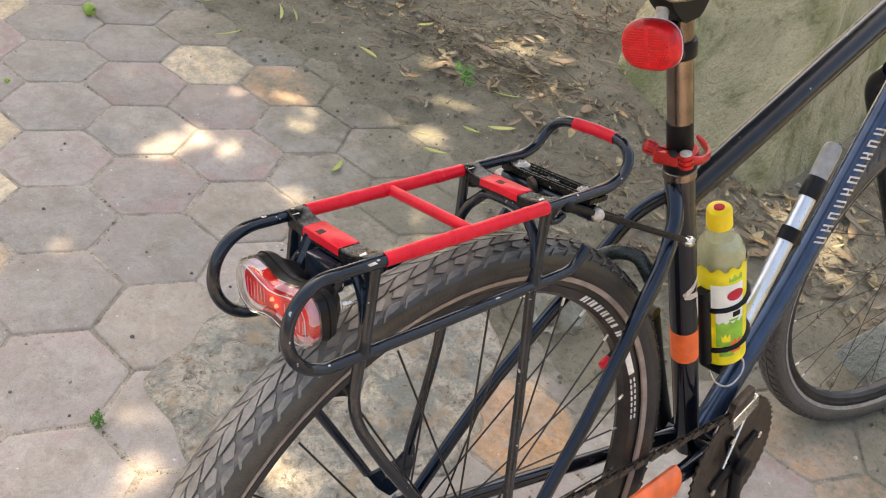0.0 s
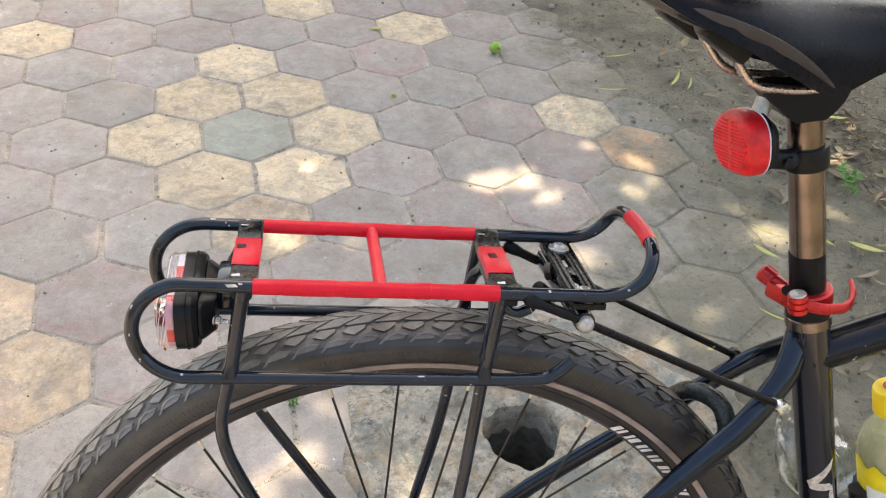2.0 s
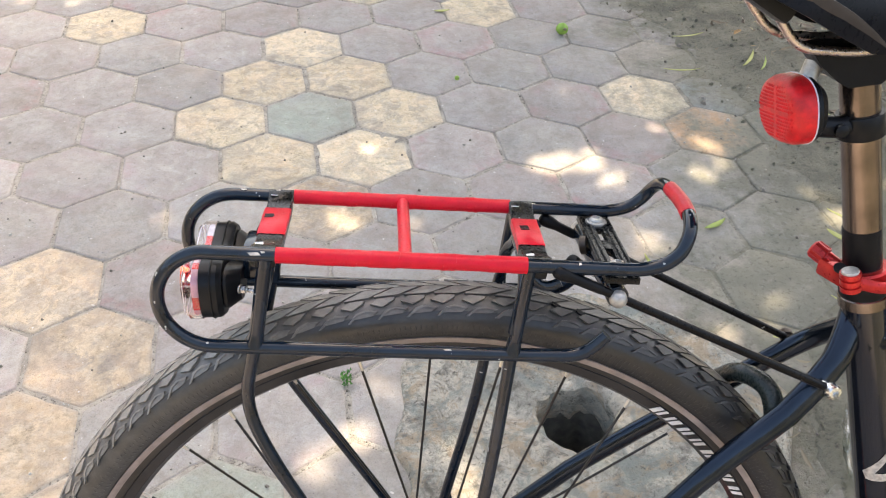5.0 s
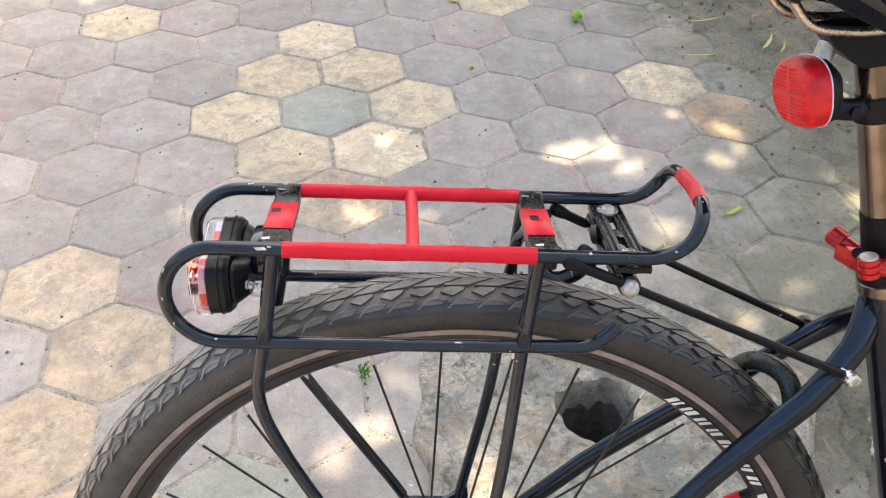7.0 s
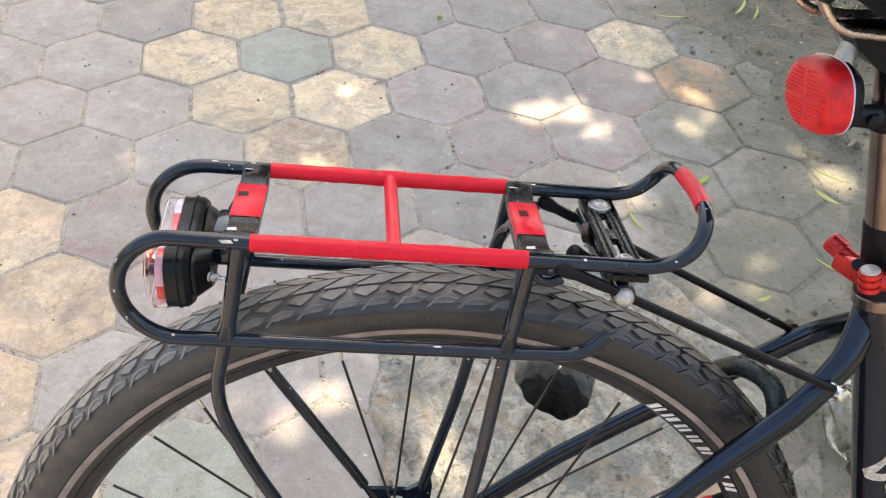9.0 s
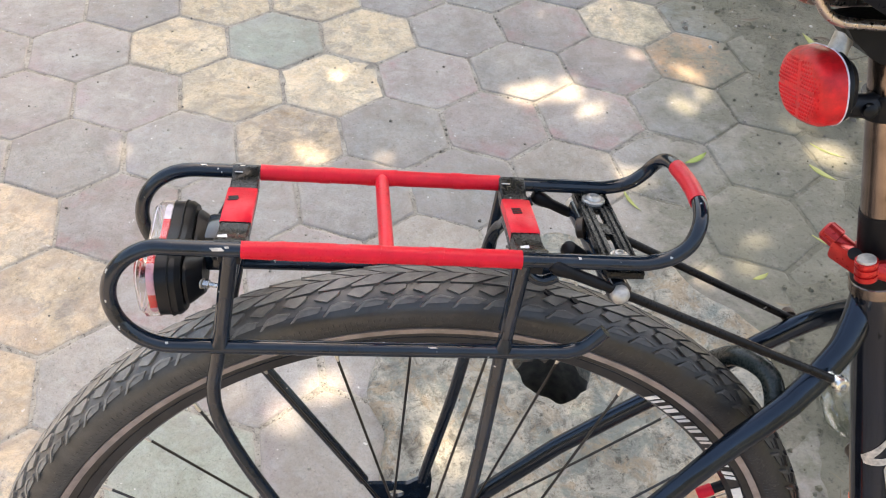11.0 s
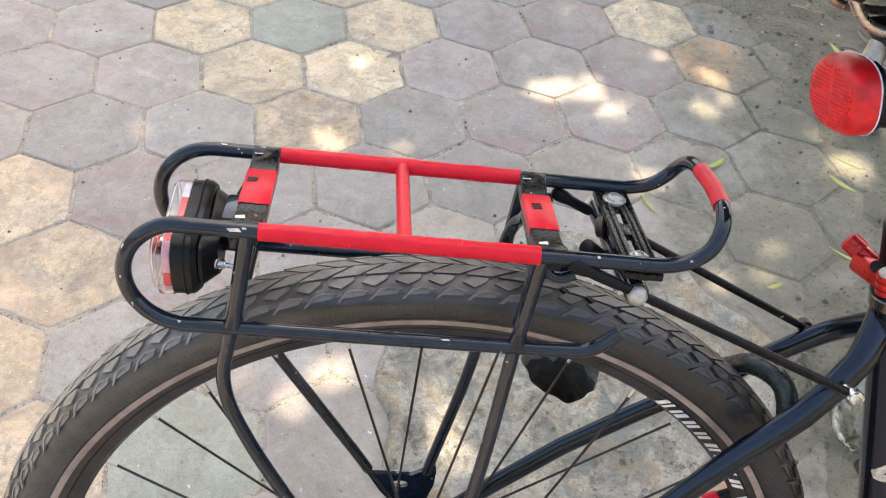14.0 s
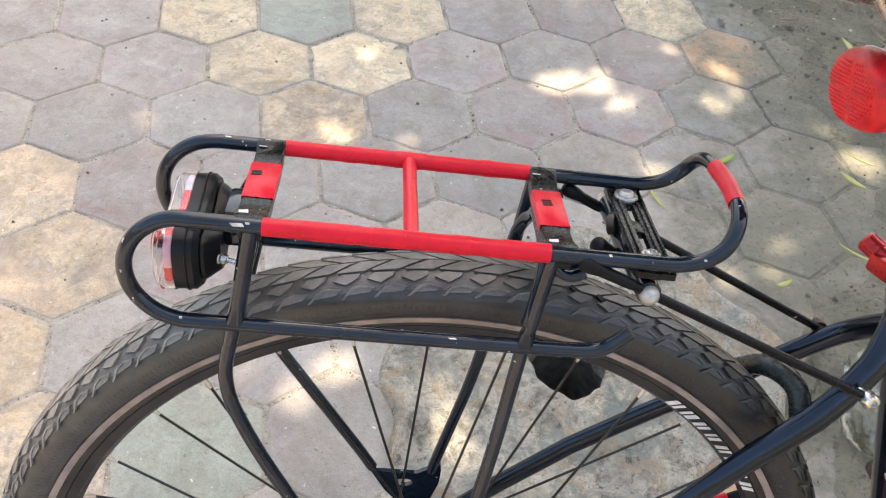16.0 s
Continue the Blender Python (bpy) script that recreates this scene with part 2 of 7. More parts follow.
def cement_material():
    m, nt, links, b = material("cement_patch")
    big = noise_node(nt, links, 9, 8, 0.72, dist=0.8)
    mid = noise_node(nt, links, 34, 8, 0.75, dist=0.5)
    fine = noise_node(nt, links, 120, 6, 0.8)
    col = ramp(nt, links, big, [(0.32, (0.27, 0.25, 0.205)), (0.45, (0.47, 0.435, 0.36)), (0.56, (0.68, 0.61, 0.49)), (0.68, (0.42, 0.40, 0.32))])
    col = mixed(nt, links, ramp(nt, links, mid, [(0.36, grey(0.85)), (0.52, grey(0))]), col, (0.135, 0.12, 0.095))
    col = mixed(nt, links, ramp(nt, links, mid, [(0.58, grey(0)), (0.68, grey(0.6))]), col, (0.52, 0.47, 0.38))
    col = mixed(nt, links, ramp(nt, links, fine, [(0.33, grey(0.8)), (0.45, grey(0))]), col, (0.09, 0.08, 0.065))
    ochre = ramp(nt, links, noise_node(nt, links, 13, 6, 0.7, dist=1.2), [(0.50, grey(0)), (0.60, grey(0.75))])
    col = mixed(nt, links, ochre, col, (0.47, 0.345, 0.22))
    moss = ramp(nt, links, noise_node(nt, links, 17, 7, 0.75, dist=0.6), [(0.50, grey(0)), (0.60, grey(0.7))])
    col = mixed(nt, links, moss, col, (0.245, 0.275, 0.245))
    pits = ramp(nt, links, noise_node(nt, links, 58, 5, 0.8, dist=0.5), [(0.34, grey(0.85)), (0.42, grey(0))])
    col = mixed(nt, links, pits, col, (0.10, 0.088, 0.068))
    links.new(col, b.inputs["Base Color"])
    b.inputs["Roughness"].default_value = 0.9
    bumped(nt, links, b, mixed(nt, links, 0.5, mid, fine), 1.0, 0.018)
    return m


def rock_material(name, a, c, moss):
    m, nt, links, b = material(name)
    big = noise_node(nt, links, 3.2, 6, 0.6, dist=0.4)
    mid = noise_node(nt, links, 11, 6, 0.7)
    fine = noise_node(nt, links, 80, 5, 0.7)
    col = mixed(nt, links, ramp(nt, links, mid, [(0.35, grey(0)), (0.65, grey(1))]), a, c)
    col = mixed(nt, links, ramp(nt, links, big, [(0.45, grey(0)), (0.62, grey(0.85))]), col, moss)
    blots = ramp(nt, links, noise_node(nt, links, 6.5, 8, 0.75, dist=1.5), [(0.52, grey(0)), (0.64, grey(0.75))])
    col = mixed(nt, links, blots, col, tuple(v * 0.62 for v in moss))
    pale = ramp(nt, links, noise_node(nt, links, 4.5, 8, 0.7, dist=1.0), [(0.54, grey(0)), (0.66, grey(0.7))])
    col = mixed(nt, links, pale, col, tuple(min(0.7, v * 1.25) for v in c))
    col = mixed(nt, links, ramp(nt, links, fine, [(0.3, grey(0.6)), (0.45, grey(0))]), col, tuple(v * 0.4 for v in a))
    links.new(col, b.inputs["Base Color"])
    b.inputs["Roughness"].default_value = 0.9
    bumped(nt, links, b, mixed(nt, links, 0.35, mixed(nt, links, 0.5, big, mid), fine), 1.0, 0.05)
    return m


def leaf_material(name, a, c):
    m, nt, links, b = material(name)
    n = noise_node(nt, links, 40, 3)
    geo = nt.new("ShaderNodeNewGeometry")
    col = mixed(nt, links, geo.outputs["Random Per Island"], a, c)
    col = mixed(nt, links, ramp(nt, links, n, [(0.4, grey(0)), (0.7, grey(0.5))]), col, tuple(v * 0.6 for v in a))
    links.new(col, b.inputs["Base Color"])
    b.inputs["Roughness"].default_value = 0.6
    return m


def tyre_material(name="dusty_rubber", k=1.0, dusty_sheen_most=0.0, tint=(1.0, 1.0, 1.0)):
    m, nt, links, b = material(name)
    n1 = noise_node(nt, links, 35, 5, 0.65)
    n2 = noise_node(nt, links, 420, 3, 0.6)
    col = ramp(nt, links, n1, [(0.3, tuple(k * v * w for v, w in zip((0.045, 0.041, 0.039), tint))), (0.55, tuple(k * v * w for v, w in zip((0.072, 0.065, 0.060), tint))), (0.75, tuple(k * v * w for v, w in zip((0.115, 0.103, 0.095), tint)))])
    dust = ramp(nt, links, noise_node(nt, links, 150, 5, 0.7), [(0.50, grey(0)), (0.74, grey(0.6))])
    patches = ramp(nt, links, noise_node(nt, links, 11, 3, 0.6), [(0.40, grey(0.25)), (0.65, grey(1))])
    # paler towards the wheel's rear: sky sheen painted in together with dust
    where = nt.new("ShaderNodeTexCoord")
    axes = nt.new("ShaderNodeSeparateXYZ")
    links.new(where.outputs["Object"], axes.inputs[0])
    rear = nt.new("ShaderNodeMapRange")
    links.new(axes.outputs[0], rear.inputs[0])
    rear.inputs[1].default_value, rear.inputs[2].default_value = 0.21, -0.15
    rear.inputs[3].default_value, rear.inputs[4].default_value = 0.0, dusty_sheen_most
    dusty_sheen = ramp(nt, links, noise_node(nt, links, 60, 6, 0.7), [(0.30, grey(0.25)), (0.62, grey(1))])
    col = mixed(nt, links, mixed(nt, links, 1.0, rear.outputs[0], dusty_sheen, "MULTIPLY"), col, (0.34, 0.315, 0.275))
    col = mixed(nt, links, mixed(nt, links, 1.0, dust, patches, "MULTIPLY"), col, tuple(min(0.30, k * v) for v in (0.20, 0.172, 0.140)))
    # pale scuffs and mud specks
    scuff = ramp(nt, links, noise_node(nt, links, 85, 7, 0.8, dist=2.5), [(0.60, grey(0)), (0.68, grey(0.55))])
    col = mixed(nt, links, scuff, col, tuple(min(0.30, k * v) for v in (0.30, 0.262, 0.215)))
    links.new(col, b.inputs["Base Color"])
    links.new(ramp(nt, links, n1, [(0.3, grey(0.28)), (0.7, grey(0.56))]), b.inputs["Roughness"])
    bumped(nt, links, b, mixed(nt, links, 0.5, n2, scuff), 0.5, 0.0008)
    return m


def glassy(name, color, rough=0.04, trans=1.0):
    m, nt, links, b = material(name)
    links.new(ramp(nt, links, noise_node(nt, links, 90, 3), [(0.3, color), (0.8, tuple(c * 0.93 for c in color))]), b.inputs["Base Color"])
    b.inputs["Transmission Weight"].default_value = trans
    b.inputs["Roughness"].default_value = rough
    b.inputs["IOR"].default_value = 1.06
    b.inputs["Coat Weight"].default_value = 1.0
    b.inputs["Coat Roughness"].default_value = rough
    return m


M_SAND = sand_material()
M_DIRT, M_CEMENT = dirt_material(), cement_material()
M_ROCK = rock_material("mossy_rock", (0.37, 0.35, 0.215), (0.50, 0.46, 0.31), (0.20, 0.23, 0.085))
M_ROCK_GREY = rock_material("grey_rock", (0.30, 0.305, 0.265), (0.40, 0.40, 0.345), (0.25, 0.26, 0.205))
M_BLACK = plain("black_paint", (0.0065, 0.012, 0.020), 0.12, 0.0, 0.4, 45, 0.0, 0.38, 0.0, chips=(0.35, 0.35, 0.34))
M_FRAME = plain("frame_paint", (0.004, 0.006, 0.011), 0.09, 0.0, 0.35, 30, 0.0, 0.5, 0.0)
M_TOP = plain("black_tube_paint", (0.004, 0.006, 0.010), 0.20, 0.0, 0.4, 35, 0.02, 0.26, 0.0, chips=(0.30, 0.30, 0.29))
M_STAY = plain("blue_black_stay_paint", (0.0105, 0.0185, 0.031), 0.20, 0.75, 0.25, 30, 0.0, 0.5, 0.25)
M_BRIDGE = plain("dusty_paint", (0.018, 0.024, 0.022), 0.28, 0.0, 0.5, 60, 0.3, 0.3)
M_BLUE = plain("down_tube_paint", (0.024, 0.046, 0.086), 0.22, 0.5, 0.25, 30, 0.0, 0.5, 0.2)
M_RUBBER = plain("black_rubber", (0.006, 0.006, 0.007), 0.42, 0.0, 0.3, 60, 0.1, 0.14)
M_PLASTIC = plain("black_plastic", (0.006, 0.0065, 0.008), 0.36, 0.0, 0.3, 60, 0.1, 0.18)
M_TAPE = plain("red_tape", (0.58, 0.009, 0.024), 0.32, 0.0, 0.10, 110, 0.22, 0.20)
M_STEEL = plain("bright_steel", (0.62, 0.62, 0.60), 0.25, 1.0, 0.15, 80, 0.1)
M_DULL = plain("dull_steel", (0.42, 0.395, 0.36), 0.45, 0.6, 0.3, 160, 0.3)
M_ROD = plain("dull_rod_paint", (0.005, 0.0042, 0.004), 0.30, 0.0, 0.4, 60, 0.05, 0.13, chips=(0.25, 0.24, 0.23))
M_STRAP = plain("worn_black_strap", (0.005, 0.0055, 0.006), 0.28, 0.0, 0.4, 60, 0.15, 0.20, chips=(0.30, 0.30, 0.29))
M_BRASS = plain("nipple_metal", (0.60, 0.56, 0.51), 0.35, 1.0, 0.2, 80, 0.1)
M_SPOKE = plain("dark_spoke", (0.035, 0.033, 0.032), 0.35, 0.8, 0.3, 60, 0.0)
# the tread floor is a darker tread rubber, with groove shade in its colour
M_TYRE, M_TREAD, M_TREAD_SHADE = tyre_material("dusty_rubber", 0.21, 0.14, (0.96, 1.0, 1.08)), tyre_material("dusty_tread", 0.56, 0.66), tyre_material("dusty_shaded_tread_floor", 0.36, 0.40)
M_FRONT_TYRE = tyre_material("grey_dusty_rubber", 0.95)
M_STRIPE = plain("tyre_bead_tan", (0.26, 0.205, 0.180), 0.75, 0.0, 0.3, 60, 0.2)
M_RIM = plain("rim_black", (0.022, 0.020, 0.020), 0.42, 0.2, 0.5, 40, 0.1)
M_RIM_GREY = plain("grey_rim_edge", (0.30, 0.28, 0.27), 0.45, 0.3, 0.3, 60, 0.1)
M_DECAL = plain("white_decal", (0.72, 0.68, 0.64), 0.5, 0.0, 0.12, 140, 0.0)
M_ORANGE_TAPE = plain("orange_tape", (0.80, 0.135, 0.035), 0.45, 0.0, 0.15, 60, 0.15)
M_RED_ALLOY = plain("red_anodised", (0.42, 0.016, 0.015), 0.32, 0.5, 0.3, 60, 0.1)
M_POST = plain("worn_bronze_post", (0.165, 0.128, 0.105), 0.22, 0.92, 0.35, 40, 0.1)
M_RAIL = plain("tarnished_rail", (0.50, 0.42, 0.37), 0.30, 0.9, 0.2, 50, 0.05)
M_SADDLE = plain("saddle_vinyl", (0.005, 0.005, 0.007), 0.30, 0.0, 0.3, 40, 0.04, 0.09)
M_SADDLE_GREY = plain("saddle_grey_trim", (0.050, 0.043, 0.040), 0.45, 0.0, 0.2, 50, 0.05, 0.15)
M_PUMP_GREY = plain("grey_plastic", (0.22, 0.22, 0.215), 0.4, 0.0, 0.3, 50, 0.1)
M_WORN = plain("worn_decal", (0.50, 0.44, 0.38), 0.5, 0.0, 0.4, 220, 0.0)
M_PUMP = plain("silver_aluminium", (0.56, 0.58, 0.61), 0.34, 1.0, 0.08, 25, 0.0)
M_CHAIN = plain("greasy_steel", (0.07, 0.055, 0.045), 0.45, 0.8, 0.4, 90, 0.3)
M_YELLOW = plain("yellow_cap", (0.80, 0.55, 0.02), 0.4, 0.0, 0.1, 60, 0.1)
M_LABEL_Y = plain("label_yellow", (0.80, 0.66, 0.03), 0.35, 0.0, 0.2, 35, 0.05)
M_LABEL_G = plain("label_green", (0.22, 0.48, 0.05), 0.35, 0.0, 0.35, 30, 0.05)
M_LABEL_W = plain("label_white", (0.72, 0.76, 0.72), 0.35, 0.0, 0.1, 40, 0.05)
M_LABEL_R = plain("label_red", (0.45, 0.01, 0.03), 0.35, 0.0, 0.2, 40, 0.05)
M_DRINK = plain("cloudy_drink", (0.40, 0.39, 0.22), 0.25, 0.0, 0.12, 30, 0.0, 0.4)
M_PET = glassy("clear_plastic", (0.93, 0.95, 0.93), 0.06)
M_LENS = glassy("clear_lens", (0.98, 0.93, 0.89), 0.06)
M_LAMP_PALE = plain("lamp_pale", (0.62, 0.56, 0.64), 0.3, 0.0, 0.2, 120, 0.3)
M_LAMP_PINK = plain("lamp_pink", (0.58, 0.30, 0.37), 0.3, 0.0, 0.2, 120, 0.2)
M_REFLECTOR = plain("reflector_red", (0.56, 0.010, 0.014), 0.36, 0.0, 0.30, 160, 0.35, 0.35)
M_LAMP_RED = plain("lamp_red", (0.58, 0.008, 0.014), 0.22, 0.0, 0.25, 90, 0.2, 0.3, 0.0)
M_LEAF_DRY = leaf_material("dry_leaf", (0.265, 0.212, 0.130), (0.085, 0.066, 0.045))
M_LEAF_GREEN = leaf_material("green_leaf", (0.20, 0.30, 0.05), (0.32, 0.36, 0.08))
M_LEAF_YELLOW = leaf_material("yellow_leaf", (0.42, 0.40, 0.10), (0.34, 0.36, 0.12))
M_CROWN = leaf_material("crown_leaf", (0.06, 0.11, 0.025), (0.09, 0.15, 0.035))
M_BARK = rock_material("bark", (0.10, 0.075, 0.055), (0.16, 0.12, 0.09), (0.08, 0.07, 0.05))
M_PALE = plain("pale_concrete", (0.58, 0.55, 0.48), 0.85, 0.0, 0.18, 9, 0.6, 0.3)
M_WALL = rock_material("weathered_plaster", (0.26, 0.24, 0.20), (0.34, 0.31, 0.26), (0.18, 0.19, 0.13))
M_PEBBLE = grit_material()
# lining darker than the cement: the hole's unlit depth put into its colour
M_PIT_SHADE = plain("shaded_pit_earth", (0.135, 0.130, 0.115), 0.8, 0.0, 0.5, 40, 0.8, 0.3)


# ---- mesh building ----
class Geo:
    """Gathers vertices and faces of one part."""

    def __init__(self):
        self.v, self.f = [], []

    def add(self, verts, faces):
        o = len(self.v)
        self.v += [tuple(p) for p in verts]
        self.f += [tuple(i + o for i in fc) for fc in faces]
        return self

    def sweep(self, pts, r, n=12, closed=False, flat=1.0, side=None, caps=True):
        """A tube along points; r is one radius or one for each point; flat squeezes it across side."""
        pts = [Vector(p) for p in pts]
        m = len(pts)
        rs = r if isinstance(r, (list, tuple)) else [r] * m
        rings, up = [], None
        for i, p in enumerate(pts):
            a = pts[(i - 1) % m] if closed or i else p
            b = pts[(i + 1) % m] if closed or i < m - 1 else p
            t = (b - a).normalized()
            if up is None:
                up = Vector(side) if side else (Vector((0, 1, 0)) if abs(t.y) < 0.9 else Vector((0, 0, 1)))
            up = (up - t * up.dot(t)).normalized()
            w = t.cross(up)
            rings.append([p + up * (math.cos(k * math.tau / n) * rs[i] * flat) + w * (math.sin(k * math.tau / n) * rs[i]) for k in range(n)])
        verts = [q for ring in rings for q in ring]
        faces = []
        for i in range(m if closed else m - 1):
            j = (i + 1) % m
            faces += [(i * n + k, i * n + (k + 1) % n, j * n + (k + 1) % n, j * n + k) for k in range(n)]
        if caps and not closed:
            faces += [tuple(range(n))[::-1], tuple((m - 1) * n + k for k in range(n))]
        return self.add(verts, faces)

    def lathe(self, profile, origin, axis, n=24, arc=math.tau):
        """A profile of (distance along the axis, radius) turned round it."""
        ax = Vector(axis).normalized()
        u = ax.orthogonal().normalized()
        w = ax.cross(u)
        o = Vector(origin)
        verts = [o + ax * h + (u * math.cos(k * math.tau / n) + w * math.sin(k * math.tau / n)) * rr for h, rr in profile for k in range(n)]
        faces = []
        for i in range(len(profile) - 1):
            faces += [(i * n + k, i * n + (k + 1) % n, (i + 1) * n + (k + 1) % n, (i + 1) * n + k) for k in range(n)]
        faces += [tuple(range(n))[::-1], tuple((len(profile) - 1) * n + k for k in range(n))]
        return self.add(verts, faces)

    def box(self, c, size, m=None, bevel=0.0):
        """A box with chamfered edges."""
        bm = bmesh.new()
        bmesh.ops.create_cube(bm, size=1.0)
        for v in bm.verts:
            v.co = Vector((v.co.x * size[0], v.co.y * size[1], v.co.z * size[2]))
        if bevel:
            bmesh.ops.bevel(bm, geom=bm.edges[:], offset=bevel, segments=2, affect="EDGES", profile=0.6)
        bm.verts.index_update()
        m = m or Matrix.Identity(3)
        verts = [Vector(c) + m @ v.co for v in bm.verts]
        faces = [[v.index for v in fc.verts] for fc in bm.faces]
        bm.free()
        return self.add(verts, faces)

    def extrude(self, outline, lo, hi, place, bevel=0.0):
        """An outline of (a, b) pairs drawn from lo to hi; place(a, b, h) gives the point. bevel shrinks the far rim."""
        k = len(outline)
        ca, cb = sum(a for a, _ in outline) / k, sum(b for _, b in outline) / k

        def ring(h, s):
            out = []
            for a, b in outline:
                d = math.hypot(a - ca, b - cb) or 1
                q = max(0.0, 1 - s / d)
                out.append(place(ca + (a - ca) * q, cb + (b - cb) * q, h))
            return out

        if bevel:
            rows = [ring(lo, 0), ring(hi - math.copysign(bevel, hi - lo), 0), ring(hi, bevel)]
        else:
            rows = [ring(lo, 0), ring(hi, 0)]
        faces = []
        for i in range(len(rows) - 1):
            faces += [(i * k + j, i * k + (j + 1) % k, (i + 1) * k + (j + 1) % k, (i + 1) * k + j) for j in range(k)]
        faces += [tuple(range(k))[::-1], tuple((len(rows) - 1) * k + j for j in range(k))]
        return self.add([q for r_ in rows for q in r_], faces)

    def mesh(self, name, mat, smooth=35, seal=True):
        me = bpy.data.meshes.new(name)
        me.from_pydata(self.v, [], self.f)
        if seal:
            bm = bmesh.new()
            bm.from_mesh(me)
            bmesh.ops.recalc_face_normals(bm, faces=bm.faces)
            bm.to_mesh(me)
            bm.free()
        me.materials.append(mat)
        if smooth:
            me.polygons.foreach_set("use_smooth", [True] * len(me.polygons))
            me.set_sharp_from_angle(angle=radians(smooth))
        return me


def part(name, geo, mat, parent, label="", smooth=35, seal=True):
    """One mesh under a thing or under a part."""
    ob = new(name, geo.mesh(name, mat, smooth, seal))
    ob.parent = parent
    if label:
        tagged(ob, label)
    return ob


def holed(outline, c, ra, rb, y0, y1, n=36):
    """A plate across y with an oval hole; the outline is seen from the hole's middle."""
    rim = []
    k = len(outline)
    for i in range(n):
        a = i * math.tau / n
        dx, dz = math.cos(a), math.sin(a)
        best = None
        for j in range(k):
            (x0, z0), (x1, z1) = outline[j], outline[(j + 1) % k]
            ex, ez = x1 - x0, z1 - z0
            det = dx * -ez + dz * ex
            if abs(det) < 1e-12:
                continue
            t = ((x0 - c[0]) * -ez + (z0 - c[1]) * ex) / det
            u = (dx * (z0 - c[1]) - dz * (x0 - c[0])) / det
            if t > 0 and -1e-6 <= u <= 1 + 1e-6 and (best is None or t < best):
                best = t
        rim.append((c[0] + dx * (best or 0.01), c[1] + dz * (best or 0.01)))
    hole = [(c[0] + math.cos(i * math.tau / n) * ra, c[1] + math.sin(i * math.tau / n) * rb) for i in range(n)]
    verts = [(x, y, z) for y in (y0, y1) for ring in (rim, hole) for x, z in ring]
    faces = []
    for i in range(n):
        j = (i + 1) % n
        faces += [(i, j, n + j, n + i), (2 * n + i, 2 * n + j, 3 * n + j, 3 * n + i), (i, j, 2 * n + j, 2 * n + i), (n + i, n + j, 3 * n + j, 3 * n + i)]
    return Geo().add(verts, faces)


def rounded(pts, r, n=6):
    """A path of straight runs whose corners are arcs of about radius r."""
    pts = [Vector(p) for p in pts]
    out = [pts[0]]
    for a, b, c in zip(pts, pts[1:], pts[2:]):
        u, w = (a - b), (c - b)
        d = min(r, u.length * 0.49, w.length * 0.49)
        p, q = b + u.normalized() * d, b + w.normalized() * d
        for i in range(n + 1):
            s = i / n
            out.append(p * (1 - s) ** 2 + b * 2 * s * (1 - s) + q * s ** 2)
    return out + [pts[-1]]


def flowing(pts, per=5):
    """A smooth curve through the points."""
    pts = [Vector(p) for p in pts]
    out = []
    for i in range(len(pts) - 1):
        p0, p1, p2, p3 = pts[max(0, i - 1)], pts[i], pts[i + 1], pts[min(len(pts) - 1, i + 2)]
        straight = (p2 - p1).length > 0.045
        m = 2 if straight else per
        lim = (p2 - p1).length
        t1 = (p2 - p0).normalized() * lim if i else (p2 - p1)
        t2 = (p3 - p1).normalized() * lim if i < len(pts) - 2 else (p2 - p1)
        for k in range(m):
            u = k / m
            out.append((2 * u ** 3 - 3 * u ** 2 + 1) * p1 + (u ** 3 - 2 * u ** 2 + u) * t1 + (-2 * u ** 3 + 3 * u ** 2) * p2 + (u ** 3 - u ** 2) * t2)
    return out + [pts[-1]]


def smoothstep(a, b, x):
    t = np.clip((x - a) / (b - a), 0, 1)
    return t * t * (3 - 2 * t)


# ---- the ground ----
HOLE = (0.345, -0.940)


def build_wall(name, at, size):
    g_ = Geo().box((0, 0, 0), size, None, 0.02)
    g_.box((0, 0, size[2] / 2 + 0.04), (size[0] + 0.12, size[1] + 0.12, 0.08), None, 0.02)
    ob = new(name, g_.mesh(name, M_WALL, 30))
    ob.matrix_world = Matrix.Translation(at)
    tagged(ob, "grey plaster wall added out of view", "wall", kind="structure")


# unseen walls added to close the place; their height limits the sky light
build_wall("wall_north", (0.5, 8.0, 1.0), (15.4, 0.2, 2.1))
build_wall("wall_south", (0.5, -7.0, 1.0), (15.4, 0.2, 2.1))
build_wall("wall_east", (8.1, 0.5, 1.0), (0.2, 14.7, 2.1))
build_wall("wall_west", (-7.1, 0.5, 1.0), (0.2, 14.7, 2.1))


def patch_radius(a):
    """Outline of the cement patch round its middle, by angle."""
    return 0.29 + 0.05 * math.sin(a + 0.5) + 0.035 * math.sin(2 * a + 1.1) + 0.022 * math.sin(5 * a + 2.0) + 0.012 * math.sin(11 * a)


PATCH = (0.33, -0.985)


def in_patch(x, y, grow=0.0):
    return math.hypot(x - PATCH[0], y - PATCH[1]) < patch_radius(math.atan2(y - PATCH[1], x - PATCH[0])) + grow


def mud_edge(y):
    """Where the paving ends under the earth."""
    return 0.93 + 0.05 * float(smoothstep(0.25, 0.55, -y)) - 0.40 * float(smoothstep(0.62, 1.02, -y)) + 0.37 * float(smoothstep(1.26, 1.50, -y)) - 0.10 * float(smoothstep(0.25, 0.5, y))


